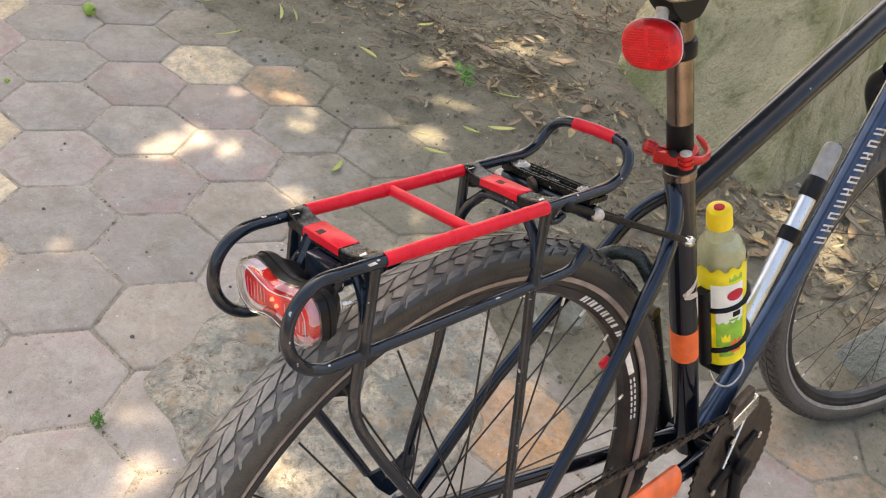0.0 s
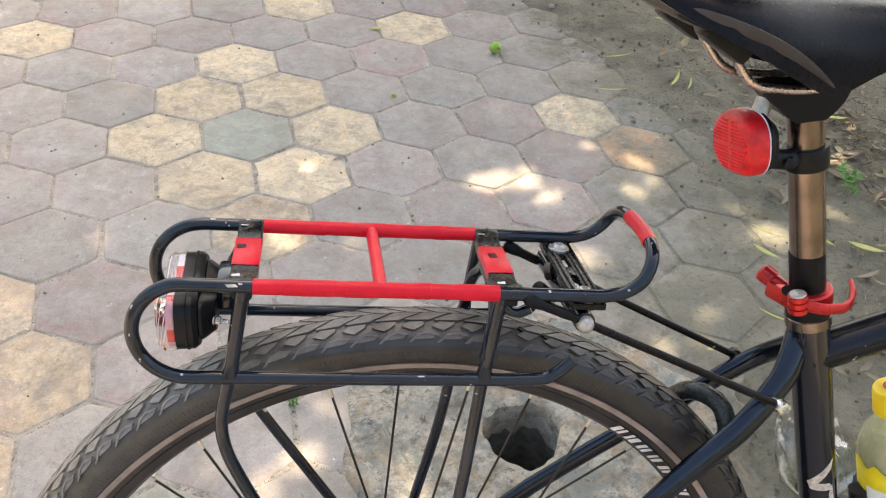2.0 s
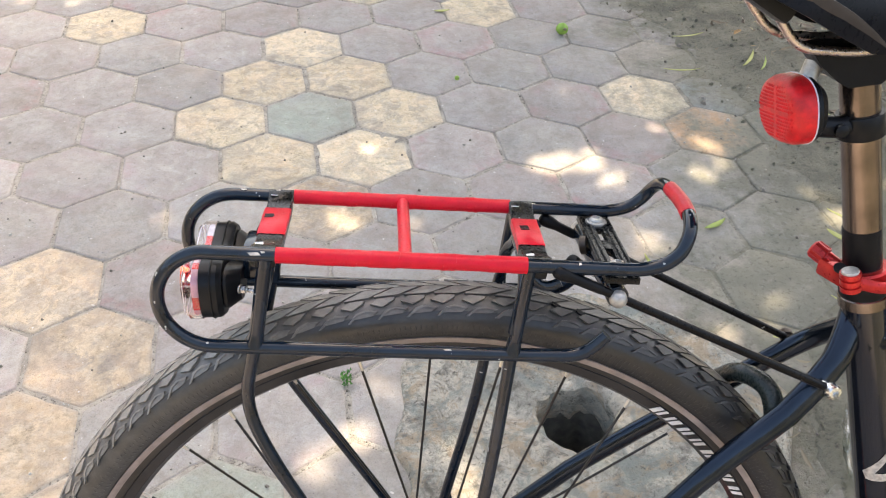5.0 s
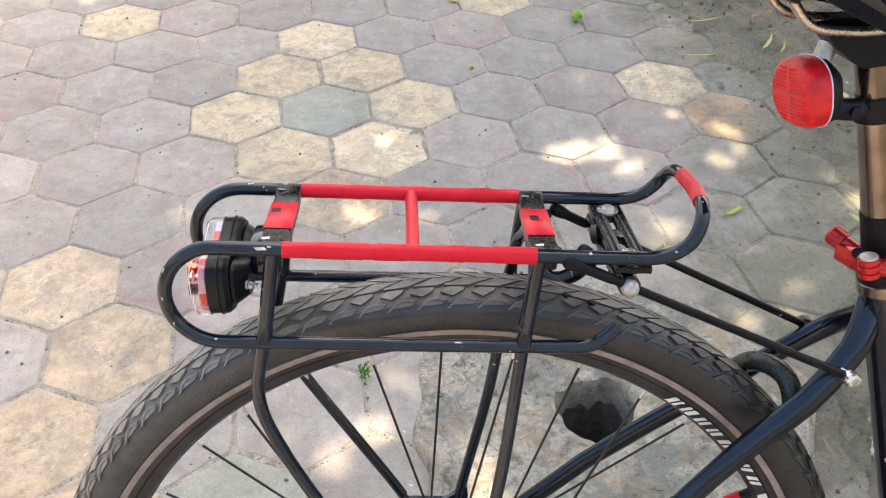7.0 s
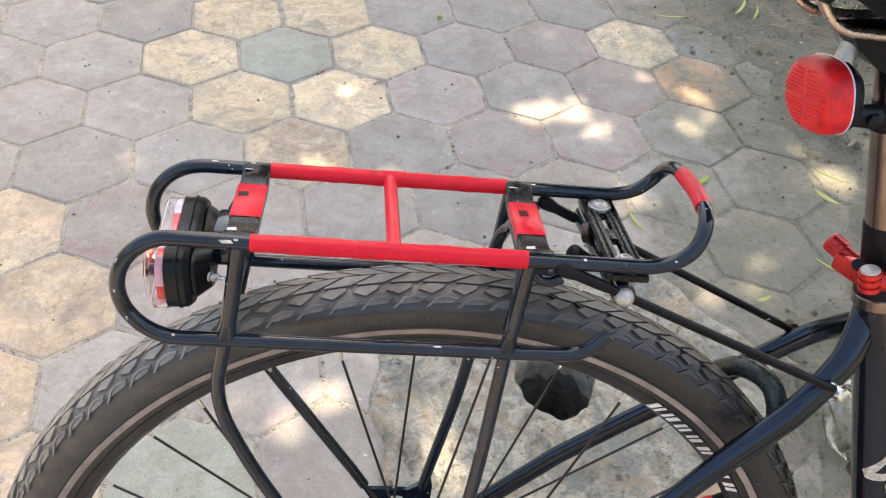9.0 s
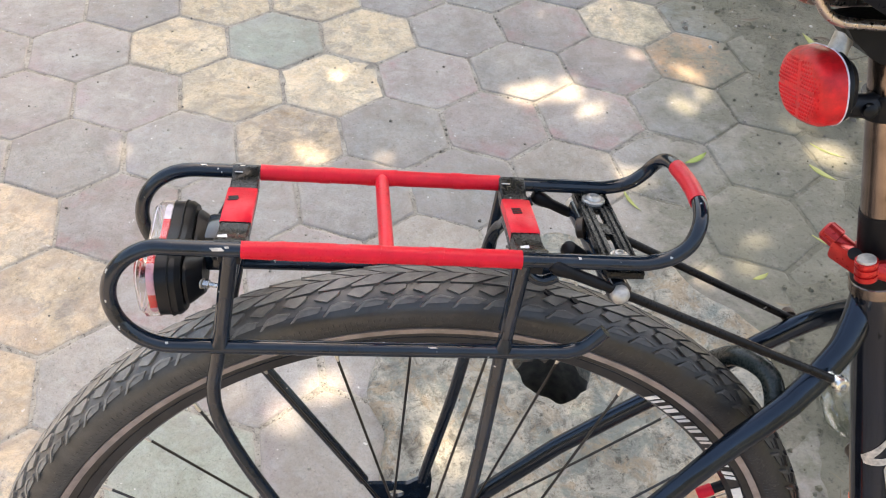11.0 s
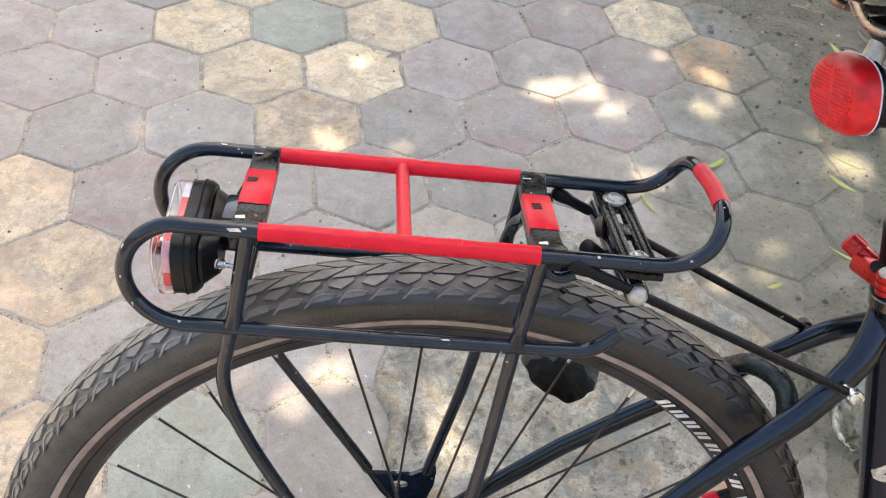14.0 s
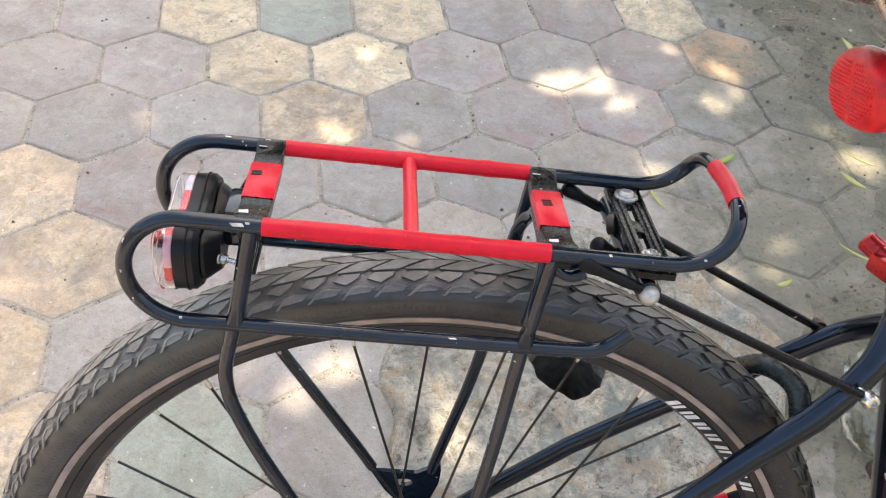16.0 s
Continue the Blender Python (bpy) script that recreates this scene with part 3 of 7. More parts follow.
def build_ground():
    fine = np.concatenate([np.arange(-2.4, 0.55, 0.05), np.arange(0.55, 1.75, 0.012), np.arange(1.76, 3.61, 0.03)])
    xs = np.concatenate([[-60, -25, -12, -6, -3.5], fine, [4.2, 5.5, 9, 16, 30, 60]])
    ys = np.concatenate([[-60, -25, -12, -6, -3.4], np.concatenate([np.arange(-2.6, -1.9, 0.04), np.arange(-1.9, 1.2, 0.014), np.arange(1.22, 1.81, 0.03)]), [2.4, 3.6, 6, 12, 25, 60]])
    verts = []
    for y in ys:
        for x in xs:
            e = mud_edge(y) + 0.02 + 0.06 * noise.noise((x * 3, y * 3, 1.0)) + 0.03 * noise.noise((x * 13, y * 13, 4.0))
            m = float(smoothstep(-0.16, 0.20, x - e + 0.05 * noise.noise((x * 7, y * 7, 12.0))))
            h = -0.020 + 0.003 * noise.noise((x * 20, y * 20, 0.0))
            h += m * (0.030 + 0.012 * noise.noise((x * 4, y * 4, 2.0)) + 0.006 * noise.noise((x * 17, y * 17, 3.0)) + 0.0035 * noise.noise((x * 48, y * 48, 5.0)))
            if in_patch(x, y, 0.02):
                h = -0.03 if math.hypot(x - HOLE[0], y - HOLE[1]) > 0.12 else -0.45
            verts.append((x, y, h))
    nx = len(xs)
    faces = [(j * nx + i, j * nx + i + 1, (j + 1) * nx + i + 1, (j + 1) * nx + i) for j in range(len(ys) - 1) for i in range(nx - 1)]
    g = Geo().add(verts, faces)
    ob = new("ground", g.mesh("ground", M_DIRT, 60, False))
    return tagged(ob, "trodden grey-brown earth and sandy paver bedding", "ground", kind="structure")


ground = build_ground()


def build_bedding():
    """Sand that fills the joints of the paving."""
    xs, ys = np.arange(-2.0, 1.75, 0.025), np.arange(-2.3, 1.4, 0.025)
    verts, nx = [], len(xs)
    for y in ys:
        for x in xs:
            z = -0.0022 + 0.0018 * noise.noise((x * 5, y * 5, 8.0)) + 0.0014 * noise.noise((x * 38, y * 38, 9.0))
            z = min(z, -0.0012)
            verts.append((x, y, z))
    faces = [(j * nx + i, j * nx + i + 1, (j + 1) * nx + i + 1, (j + 1) * nx + i) for j in range(len(ys) - 1) for i in range(nx - 1) if xs[i] < mud_edge(ys[j]) + 0.3 and math.hypot(xs[i] - HOLE[0], ys[j] - HOLE[1]) > 0.13]
    ob = new("pavement_bedding", Geo().add(verts, faces).mesh("pavement_bedding", M_SAND, 60, False))
    return tagged(ob, "grey-brown joint sand between the pavers", "pavement", kind="structure")


bedding = build_bedding()


def build_patch():
    """Broken cement slab with a round post hole."""
    g = Geo()
    rings, n = 34, 120
    verts, faces = [], []
    for i in range(rings + 6):
        for k in range(n):
            a = k * math.tau / n
            if i < 6:
                d = [(0.0590, -0.060), (0.0585, -0.046), (0.0580, -0.034), (0.0575, -0.022), (0.0570, -0.010), (0.058, 0.003)][i]
                wob = 1 + 0.07 * math.sin(a * 2 + 1) + 0.06 * math.sin(3 * a) + 0.035 * math.sin(7 * a + 1) + 0.02 * math.sin(13 * a)
                ragged = 1 + 0.25 * noise.noise((math.cos(a) * 2.2, math.sin(a) * 2.2, 3.0)) + 0.15 * noise.noise((math.cos(a) * 6, math.sin(a) * 6, 7.0))
                x, y, z = HOLE[0] + math.cos(a) * d[0] * wob, HOLE[1] + math.sin(a) * d[0] * wob * 1.15, d[1] * ragged
            else:
                s = (i - 5) / rings
                wob = 1 + 0.07 * math.sin(a * 2 + 1) + 0.06 * math.sin(3 * a) + 0.035 * math.sin(7 * a + 1) + 0.02 * math.sin(13 * a)
                hx, hy = HOLE[0] + math.cos(a) * 0.059 * wob, HOLE[1] + math.sin(a) * 0.059 * wob * 1.15
                rr = patch_radius(a)
                ox, oy = PATCH[0] + math.cos(a) * rr, PATCH[1] + math.sin(a) * rr
                x, y = hx + (ox - hx) * s, hy + (oy - hy) * s
                z = 0.006 + 0.010 * noise.noise((x * 9, y * 9, 5.0)) + 0.006 * noise.noise((x * 30, y * 30, 6.0))
                z += 0.016 * float(smoothstep(0.1, 0.28, x - PATCH[0])) * float(smoothstep(-0.2, 0.1, y - PATCH[1]))
                if s > 0.93:
                    z -= 0.05 * (s - 0.93) / 0.07
            verts.append((x, y, z))
    m = rings + 6
    for i in range(m - 1):
        faces += [(i * n + k, i * n + (k + 1) % n, (i + 1) * n + (k + 1) % n, (i + 1) * n + k) for k in range(n)]
    g.add(verts, faces)
    ob = new("pavement_patch", g.mesh("pavement_patch", M_CEMENT, 50, False))
    # lower wall of the hole, coloured dark to paint the shade inside it
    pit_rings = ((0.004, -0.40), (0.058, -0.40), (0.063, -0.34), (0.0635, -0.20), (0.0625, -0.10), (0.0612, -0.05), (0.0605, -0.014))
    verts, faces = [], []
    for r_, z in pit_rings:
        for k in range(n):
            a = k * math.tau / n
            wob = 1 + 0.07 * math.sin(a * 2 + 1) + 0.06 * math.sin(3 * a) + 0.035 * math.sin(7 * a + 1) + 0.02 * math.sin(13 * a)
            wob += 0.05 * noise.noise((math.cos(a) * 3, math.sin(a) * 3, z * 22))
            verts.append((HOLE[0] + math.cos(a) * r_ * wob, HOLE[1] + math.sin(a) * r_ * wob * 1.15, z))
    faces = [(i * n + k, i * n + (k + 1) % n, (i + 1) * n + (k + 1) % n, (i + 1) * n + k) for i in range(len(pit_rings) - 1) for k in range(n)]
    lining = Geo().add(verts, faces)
    pit = new("hole_lining", lining.mesh("hole_lining", M_PIT_SHADE, 50, False))
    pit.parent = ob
    return tagged(ob, "rough grey cement patch with a round post hole", "pavement", kind="structure")


patch = build_patch()

# ---- the bicycle ----
# Its own axes: x to the bike's front, y to its left, z up; zero is the middle of the luggage rack.
RACK = Vector((0.01491, -1.29543, 0.68710))
AXES = Matrix(((0.98806, 0.13406, 0.07591), (-0.14825, 0.96143, 0.23166), (-0.04193, -0.24015, 0.96983)))
WHEEL = Vector((0.0458, 0.004, -0.372))
R_TYRE = 0.3345
VALVE = 29.85
FRONT = Vector((1.076, 0.0, -0.334))
BASE = WHEEL + Vector((0, 0, -R_TYRE))
bicycle = new("bicycle")
bicycle.matrix_world = Matrix.Translation(RACK + AXES @ BASE) @ AXES.to_4x4()
tagged(bicycle, "black bicycle with red-taped rear luggage rack on paving", "bicycle")


def bike_part(name, geo, mat, label="", smooth=35):
    ob = part(name, geo, mat, bicycle, label, smooth)
    ob.location = -BASE
    return ob


# rear and front wheel
def tyre_point(c, ang, phi, lift=0.0, rc=0.3098, ra=0.0226):
    """A point of the tyre: ang round the wheel, phi across the tread (0 at the crown)."""
    flat = 0.72 if math.cos(phi) > 0 else 1.0
    rad = rc + math.cos(phi) * (ra + lift) * flat
    return c + Vector((math.cos(ang) * rad, math.sin(phi) * (ra + lift), math.sin(ang) * rad))


def tyre_geo(c, top=2.35, lift=0.0):
    g = Geo()
    n, k = 144, 18
    verts = [tyre_point(c, i * math.tau / n, -top + 2 * top * j / k, lift) for i in range(n) for j in range(k + 1)]
    faces = [(i * (k + 1) + j, i * (k + 1) + j + 1, ((i + 1) % n) * (k + 1) + j + 1, ((i + 1) % n) * (k + 1) + j) for i in range(n) for j in range(k)]
    return g.add(verts, faces)


def tread_block(g, c, a0, p0, outline, h=0.0026):
    """A raised block: outline in radians round and across."""
    k = len(outline)
    lo = [tyre_point(c, a0 + a * 1.04, p0 + p * 1.04, -0.0008) for a, p in outline]
    hi = [tyre_point(c, a0 + a * 0.97, p0 + p * 0.97, h) for a, p in outline]
    faces = [(j, (j + 1) % k, k + (j + 1) % k, k + j) for j in range(k)] + [tuple(range(k, 2 * k))]
    g.add(lo + hi, faces)


def tread_geo(c, count=96):
    """Slanting crown plates, a row of four-cornered blocks and curved shoulder lips on each side."""
    g = Geo()
    st = math.tau / count
    rnd = random.Random(14)
    for i in range(count):
        for s in (-1, 1):
            a = radians(95.1) + i * st + (0.5 * st if s > 0 else 0.0)

            def block(outline, h):
                outline = [(u_ + rnd.uniform(-0.02, 0.02), p_ + rnd.uniform(-0.008, 0.008)) for u_, p_ in outline]
                au = sum(o[0] for o in outline) / len(outline)
                pu = sum(o[1] for o in outline) / len(outline)
                tread_block(g, c, a + au * st, s * pu, [((u_ - au) * st, s * (p_ - pu)) for u_, p_ in outline], h)

            block([(-0.06, 0.0), (0.64, 0.33), (0.60, 0.37), (-0.18, 0.36), (-0.90, 0.02)], 0.0030)
            block([(0.75, 0.61), (0.49, 0.43), (-0.06, 0.44), (-0.01, 0.55), (0.35, 0.76)], 0.0032)
            block([(0.42, 1.09), (0.22, 0.90), (-0.08, 0.84), (-0.42, 0.90), (-0.28, 1.05), (0.10, 1.08)], 0.0012)
            block([(0.58, 1.21), (0.26, 0.87), (-0.07, 0.79), (-0.48, 0.88), (-0.42, 0.93), (-0.07, 0.855), (0.20, 0.94), (0.48, 1.20)], 0.0023)
    return g


def side_ribs(c, count=520):
    """Fine moulded ribs on the sidewalls."""
    g = Geo()
    st = math.tau / count
    for i in range(count):
        for s in (-1, 1):
            p0, p1 = s * (1.62 if i % 3 else 1.56), s * 2.08
            lo = [tyre_point(c, i * st + d * st, p, -0.0002) for d in (-0.30, 0.30) for p in (p0, p1)]
            hi = [tyre_point(c, i * st, p, 0.00022) for p in (p0 * 0.8 + p1 * 0.2, p0 * 0.2 + p1 * 0.8)]
            g.add(lo + hi, [(0, 1, 5, 4), (4, 5, 3, 2), (0, 4, 2), (1, 3, 5)])
    return g


def ring_geo(c, profile, n=144):
    """A ring round the wheel's axle; profile of (radius, y), closed."""
    k = len(profile)
    verts = [c + Vector((math.cos(i * math.tau / n) * rr, y, math.sin(i * math.tau / n) * rr)) for i in range(n) for rr, y in profile]
    faces = [(i * k + j, i * k + (j + 1) % k, ((i + 1) % n) * k + (j + 1) % k, ((i + 1) % n) * k + j) for i in range(n) for j in range(k)]
    return Geo().add(verts, faces)


RIM = [(0.2915, -0.0130), (0.2915, -0.0105), (0.287, -0.0098), (0.287, 0.0098), (0.2915, 0.0105), (0.2915, 0.0130), (0.2858, 0.0126), (0.2850, 0.0119), (0.2845, 0.0124), (0.2775, 0.0108), (0.2735, 0.0050), (0.2735, -0.0050), (0.2775, -0.0108), (0.2845, -0.0124), (0.2850, -0.0119), (0.2858, -0.0126)]


def build_wheel(name, c, spokes, label, wire=0.00105, stripe=M_STRIPE, rubber=None):
    rim = bike_part(name, ring_geo(c, RIM), M_RIM, label, 30)
    side, blocks, floor_ = rubber or (M_TYRE, M_TREAD, M_TREAD_SHADE)
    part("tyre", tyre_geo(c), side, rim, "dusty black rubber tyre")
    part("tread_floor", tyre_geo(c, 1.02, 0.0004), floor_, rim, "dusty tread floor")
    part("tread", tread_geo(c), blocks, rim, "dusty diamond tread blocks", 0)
    part("side_ribs", side_ribs(c), side, rim, "fine moulded sidewall ribs", 0)
    for s in (-1, 1):
        part("bead_stripe", ring_geo(c, [(0.2962, s * 0.0192), (0.2912, s * 0.0172), (0.2912, s * 0.0145), (0.2962, s * 0.0150)]), stripe, rim, "pale bead stripe")
    hub = Geo().lathe([(-0.05, 0.004), (-0.049, 0.009), (-0.036, 0.011), (-0.034, 0.024), (-0.031, 0.024), (-0.029, 0.013), (0.029, 0.013), (0.031, 0.024), (0.034, 0.024), (0.036, 0.011), (0.049, 0.009), (0.05, 0.004)], c, (0, 1, 0), 24)
    part("hub", hub, M_RUBBER, rim)
    for i in range(spokes):
        s = -1 if i % 2 else 1
        a = i * math.tau / spokes + radians(4.1)
        twist = 1.25 * (1 if (i // 2) % 2 else -1) * s * -1
        inner = c + Vector((math.cos(a + twist) * 0.022, s * 0.0325, math.sin(a + twist) * 0.022))
        outer = c + Vector((math.cos(a) * 0.2740, s * 0.003, math.sin(a) * 0.2740))
        spoke = part("spoke", Geo().sweep([inner, outer], wire, 6), M_SPOKE, rim)
        d = (inner - outer).normalized()
        g = Geo().lathe([(-0.002, 0.0014), (0.007, 0.0014), (0.0090, 0.0010)], outer, d, 8)
        part("nipple", g, M_BRASS, rim)
    return rim


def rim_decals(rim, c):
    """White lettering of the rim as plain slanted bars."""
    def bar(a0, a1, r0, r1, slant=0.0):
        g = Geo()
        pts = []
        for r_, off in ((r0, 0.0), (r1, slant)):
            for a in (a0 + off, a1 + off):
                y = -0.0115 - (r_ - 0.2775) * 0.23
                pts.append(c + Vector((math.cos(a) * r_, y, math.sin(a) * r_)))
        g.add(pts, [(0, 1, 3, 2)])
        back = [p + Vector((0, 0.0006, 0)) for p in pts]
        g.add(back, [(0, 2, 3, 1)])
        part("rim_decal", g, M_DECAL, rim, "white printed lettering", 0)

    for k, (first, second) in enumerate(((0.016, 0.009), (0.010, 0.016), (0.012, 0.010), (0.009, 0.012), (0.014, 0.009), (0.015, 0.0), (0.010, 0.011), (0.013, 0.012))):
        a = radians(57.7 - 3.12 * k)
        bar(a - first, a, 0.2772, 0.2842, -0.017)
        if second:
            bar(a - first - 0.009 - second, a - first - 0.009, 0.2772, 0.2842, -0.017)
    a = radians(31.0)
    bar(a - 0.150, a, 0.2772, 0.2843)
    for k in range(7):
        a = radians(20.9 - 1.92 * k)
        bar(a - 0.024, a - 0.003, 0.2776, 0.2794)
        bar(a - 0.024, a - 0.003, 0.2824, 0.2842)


rear_wheel = build_wheel("rear_wheel", WHEEL, 32, "black spoked wheel with white rim lettering")
rim_decals(rear_wheel, WHEEL)
for a_, p_ in ((78.2, -0.33), (74.9, -0.38)):
    g = Geo()
    tread_block(g, WHEEL, radians(a_), p_, [(0.010, 0.10), (0.012, -0.02), (0.004, -0.10), (-0.006, -0.13), (-0.011, -0.04), (-0.002, 0.03)], 0.0030)
    part("dark_spot", g, M_RUBBER, rear_wheel, "black oily spot on the tread", 0)
front_wheel = build_wheel("front_wheel", FRONT, 32, "spoked front wheel with grey-brown tyre", 0.0005, M_RIM_GREY, (M_FRONT_TYRE, M_FRONT_TYRE, M_FRONT_TYRE))
STEER = Matrix.Translation((0.86, 0, 0)) @ Matrix.Rotation(radians(-17), 4, Vector((-0.33, 0, 0.94))) @ Matrix.Translation((-0.86, 0, 0))
front_wheel.matrix_basis = Matrix.Translation(-BASE) @ STEER
va = radians(VALVE)
vd = Vector((-math.cos(va), 0, -math.sin(va)))
vp = WHEEL - vd * 0.2735
part("valve", Geo().sweep([vp, vp + vd * 0.012], 0.0042, 14), M_RUBBER, rear_wheel, "black rubber valve stem")
part("valve_cap", Geo().sweep([vp + vd * 0.0085, vp + vd * 0.0095, vp + vd * 0.0205, vp + vd * 0.0215], [0.0040, 0.0050, 0.0050, 0.0040], 14), M_TAPE, rear_wheel, "red plastic valve cap")
part("cable", Geo().sweep(flowing([(0.4461, -0.024, -0.3078), (0.467, -0.026, -0.3327), (0.498, -0.028, -0.3481), (0.5266, -0.026, -0.3424), (0.5300, -0.024, -0.3276), (0.5200, -0.021, -0.3164)]), 0.0011, 8), M_WORN, bicycle, "pale gear cable").location = -BASE
g = Geo()
for i in range(8):
    yy = -0.020 - 0.0034 * i
    rr = 0.052 - 0.0042 * i
    g.lathe([(0, 0.012), (0, rr), (0.0018, rr), (0.0018, 0.012)], WHEEL + Vector((0, yy, 0)), (0, -1, 0), 36)
part("sprocket", g, M_CHAIN, rear_wheel, "greasy steel sprockets")

# frame
BB = Vector((0.496, 0.0, -0.452))
SEAT_TOP = Vector((0.3372, 0.0, -0.035))
SEAT_FOOT = Vector((0.4790, 0.0, -0.450))
g = Geo().sweep([SEAT_FOOT, SEAT_TOP], 0.0158, 24)
bike_frame = bike_part("bike_frame", g, M_FRAME, "glossy blue-black painted frame tubes")
part("top_tube", Geo().sweep([(0.345, 0.0, -0.073), (0.44, 0.0, -0.0345), (0.62, 0.0, 0.0400), (0.82, 0.0, 0.1230)], [0.0155, 0.0160, 0.0165, 0.0172], 24), M_TOP, bike_frame)
part("down_tube", Geo().sweep([BB + Vector((0.008, 0, 0.01)), (0.6617, 0.0, -0.255), (0.8670, 0.0, 0.035)], [0.0165, 0.0160, 0.0160], 20), M_BLUE, bike_frame, "blue-black down tube with pale lettering")
part("head_tube", Geo().sweep([(0.815, 0.0, 0.15), (0.87, 0.0, 0.0)], 0.021, 20), M_FRAME, bike_frame)
part("bottom_bracket", Geo().lathe([(-0.036, 0.017), (-0.035, 0.021), (0.035, 0.021), (0.036, 0.017)], BB, (0, 1, 0), 24), M_FRAME, bike_frame)
for s in (-1, 1):
    if s < 0:
        path = flowing([(0.3455, 0.0130, -0.0420), (0.3395, 0.005, -0.053), (0.3320, -0.005, -0.067), (0.3200, -0.0165, -0.087), (0.2895, -0.029, -0.123), (0.2545, -0.038, -0.151), (0.2272, -0.045, -0.176), (0.1700, -0.0525, -0.2450), (0.1270, -0.0575, -0.2870), (WHEEL.x + 0.018, -0.0655, WHEEL.z + 0.016)], 6)
        wide = [(0.0, 0.0050), (0.04, 0.0100), (0.09, 0.0128), (0.13, 0.0132), (0.3, 0.0124), (0.45, 0.0114), (0.65, 0.0100), (0.85, 0.0088), (1.0, 0.0080)]
    else:
        path = flowing([(0.3480, 0.004, -0.062), (0.3400, 0.022, -0.078), (0.3260, 0.0365, -0.0975), (0.2960, 0.0415, -0.1240), (0.2600, 0.0450, -0.1565), (0.1600, 0.0575, -0.2480), (WHEEL.x + 0.018, 0.0660, WHEEL.z + 0.016)], 6)
        wide = [(0.0, 0.0110), (0.2, 0.0112), (0.45, 0.0104), (1.0, 0.0090)]
    share = [k / (len(path) - 1) for k in range(len(path))]
    girth = [float(np.interp(q, [w_[0] for w_ in wide], [w_[1] for w_ in wide])) for q in share]
    part("seatstay", Geo().sweep(path, girth, 20, flat=0.68, side=(0, 1, 0)), M_STAY, bike_frame)
    path = rounded([BB + Vector((-0.01, s * 0.025, 0)), (0.40, s * 0.036, -0.438), (WHEEL.x + 0.02, s * 0.064, WHEEL.z - 0.008)], 0.05, 5)
    part("chainstay", Geo().sweep(path, [0.0145 - 0.0055 * k / (len(path) - 1) for k in range(len(path))], 16, flat=0.8, side=(0, 1, 0)), M_FRAME, bike_frame)
    g = Geo().extrude([(-0.022, -0.016), (0.012, -0.022), (0.030, -0.004), (0.022, 0.018), (-0.004, 0.024), (-0.020, 0.012)], s * 0.0625, s * 0.0675, lambda a, b, h: WHEEL + Vector((a, h, b)))
    part("dropout", g, M_FRAME, bike_frame)
path = rounded([(0.2850, -0.025, -0.138), (0.2880, -0.014, -0.130), (0.2850, -0.004, -0.1175), (0.2760, 0.009, -0.1150), (0.2680, 0.024, -0.1210), (0.2620, 0.040, -0.140)], 0.014, 5)
part("brake_bridge", Geo().sweep(path, 0.0078, 20), M_BRIDGE, bike_frame, "dusty grey-black bridge tube")
for s in (-1, 1):
    fork_leg = part("fork_leg", Geo().sweep(rounded([(0.85, s * 0.02, -0.005), (0.87, s * 0.055, -0.04), FRONT + Vector((-0.005, s * 0.058, 0.01))], 0.03), 0.013, 14), M_FRAME, bike_frame)
    fork_leg.matrix_basis = STEER


def band(a, b, s0, s1, r, mat, name, parent, label):
    """A sleeve round a tube from a to b between two shares of its length."""
    a, b = Vector(a), Vector(b)
    return part(name, Geo().sweep([a.lerp(b, s0), a.lerp(b, s1)], r, 24), mat, parent, label)


band(SEAT_TOP, SEAT_FOOT, 0.505, 0.610, 0.0163, M_ORANGE_TAPE, "tape_band", bike_frame, "orange tape band")
# worn pale mark on the seat tube and lettering of the down tube as plain shapes
ax = (SEAT_FOOT - SEAT_TOP).normalized()


def tube_mark(a, axis, around, r, outline, mat, name, parent, label):
    """A flat mark wrapped round a tube: outline of (along, angle)."""
    axis = axis.normalized()
    u = Vector(around) - axis * Vector(around).dot(axis)
    u.normalize()
    w = axis.cross(u)
    n = 10
    verts = []
    for i in range(n + 1):
        for j in range(n + 1):
            p, q = i / n, j / n
            s_, t_ = (sum(c_ * o[d] for c_, o in zip(((1 - p) * (1 - q), p * (1 - q), p * q, (1 - p) * q), outline)) for d in (0, 1))
            verts.append(a + axis * s_ + (u * math.cos(t_) + w * math.sin(t_)) * (r + 0.0004))
    faces = [(i * (n + 1) + j, i * (n + 1) + j + 1, (i + 1) * (n + 1) + j + 1, (i + 1) * (n + 1) + j) for i in range(n) for j in range(n)]
    ob = part(name, Geo().add(verts, faces), mat, parent, label, 0)
    return ob


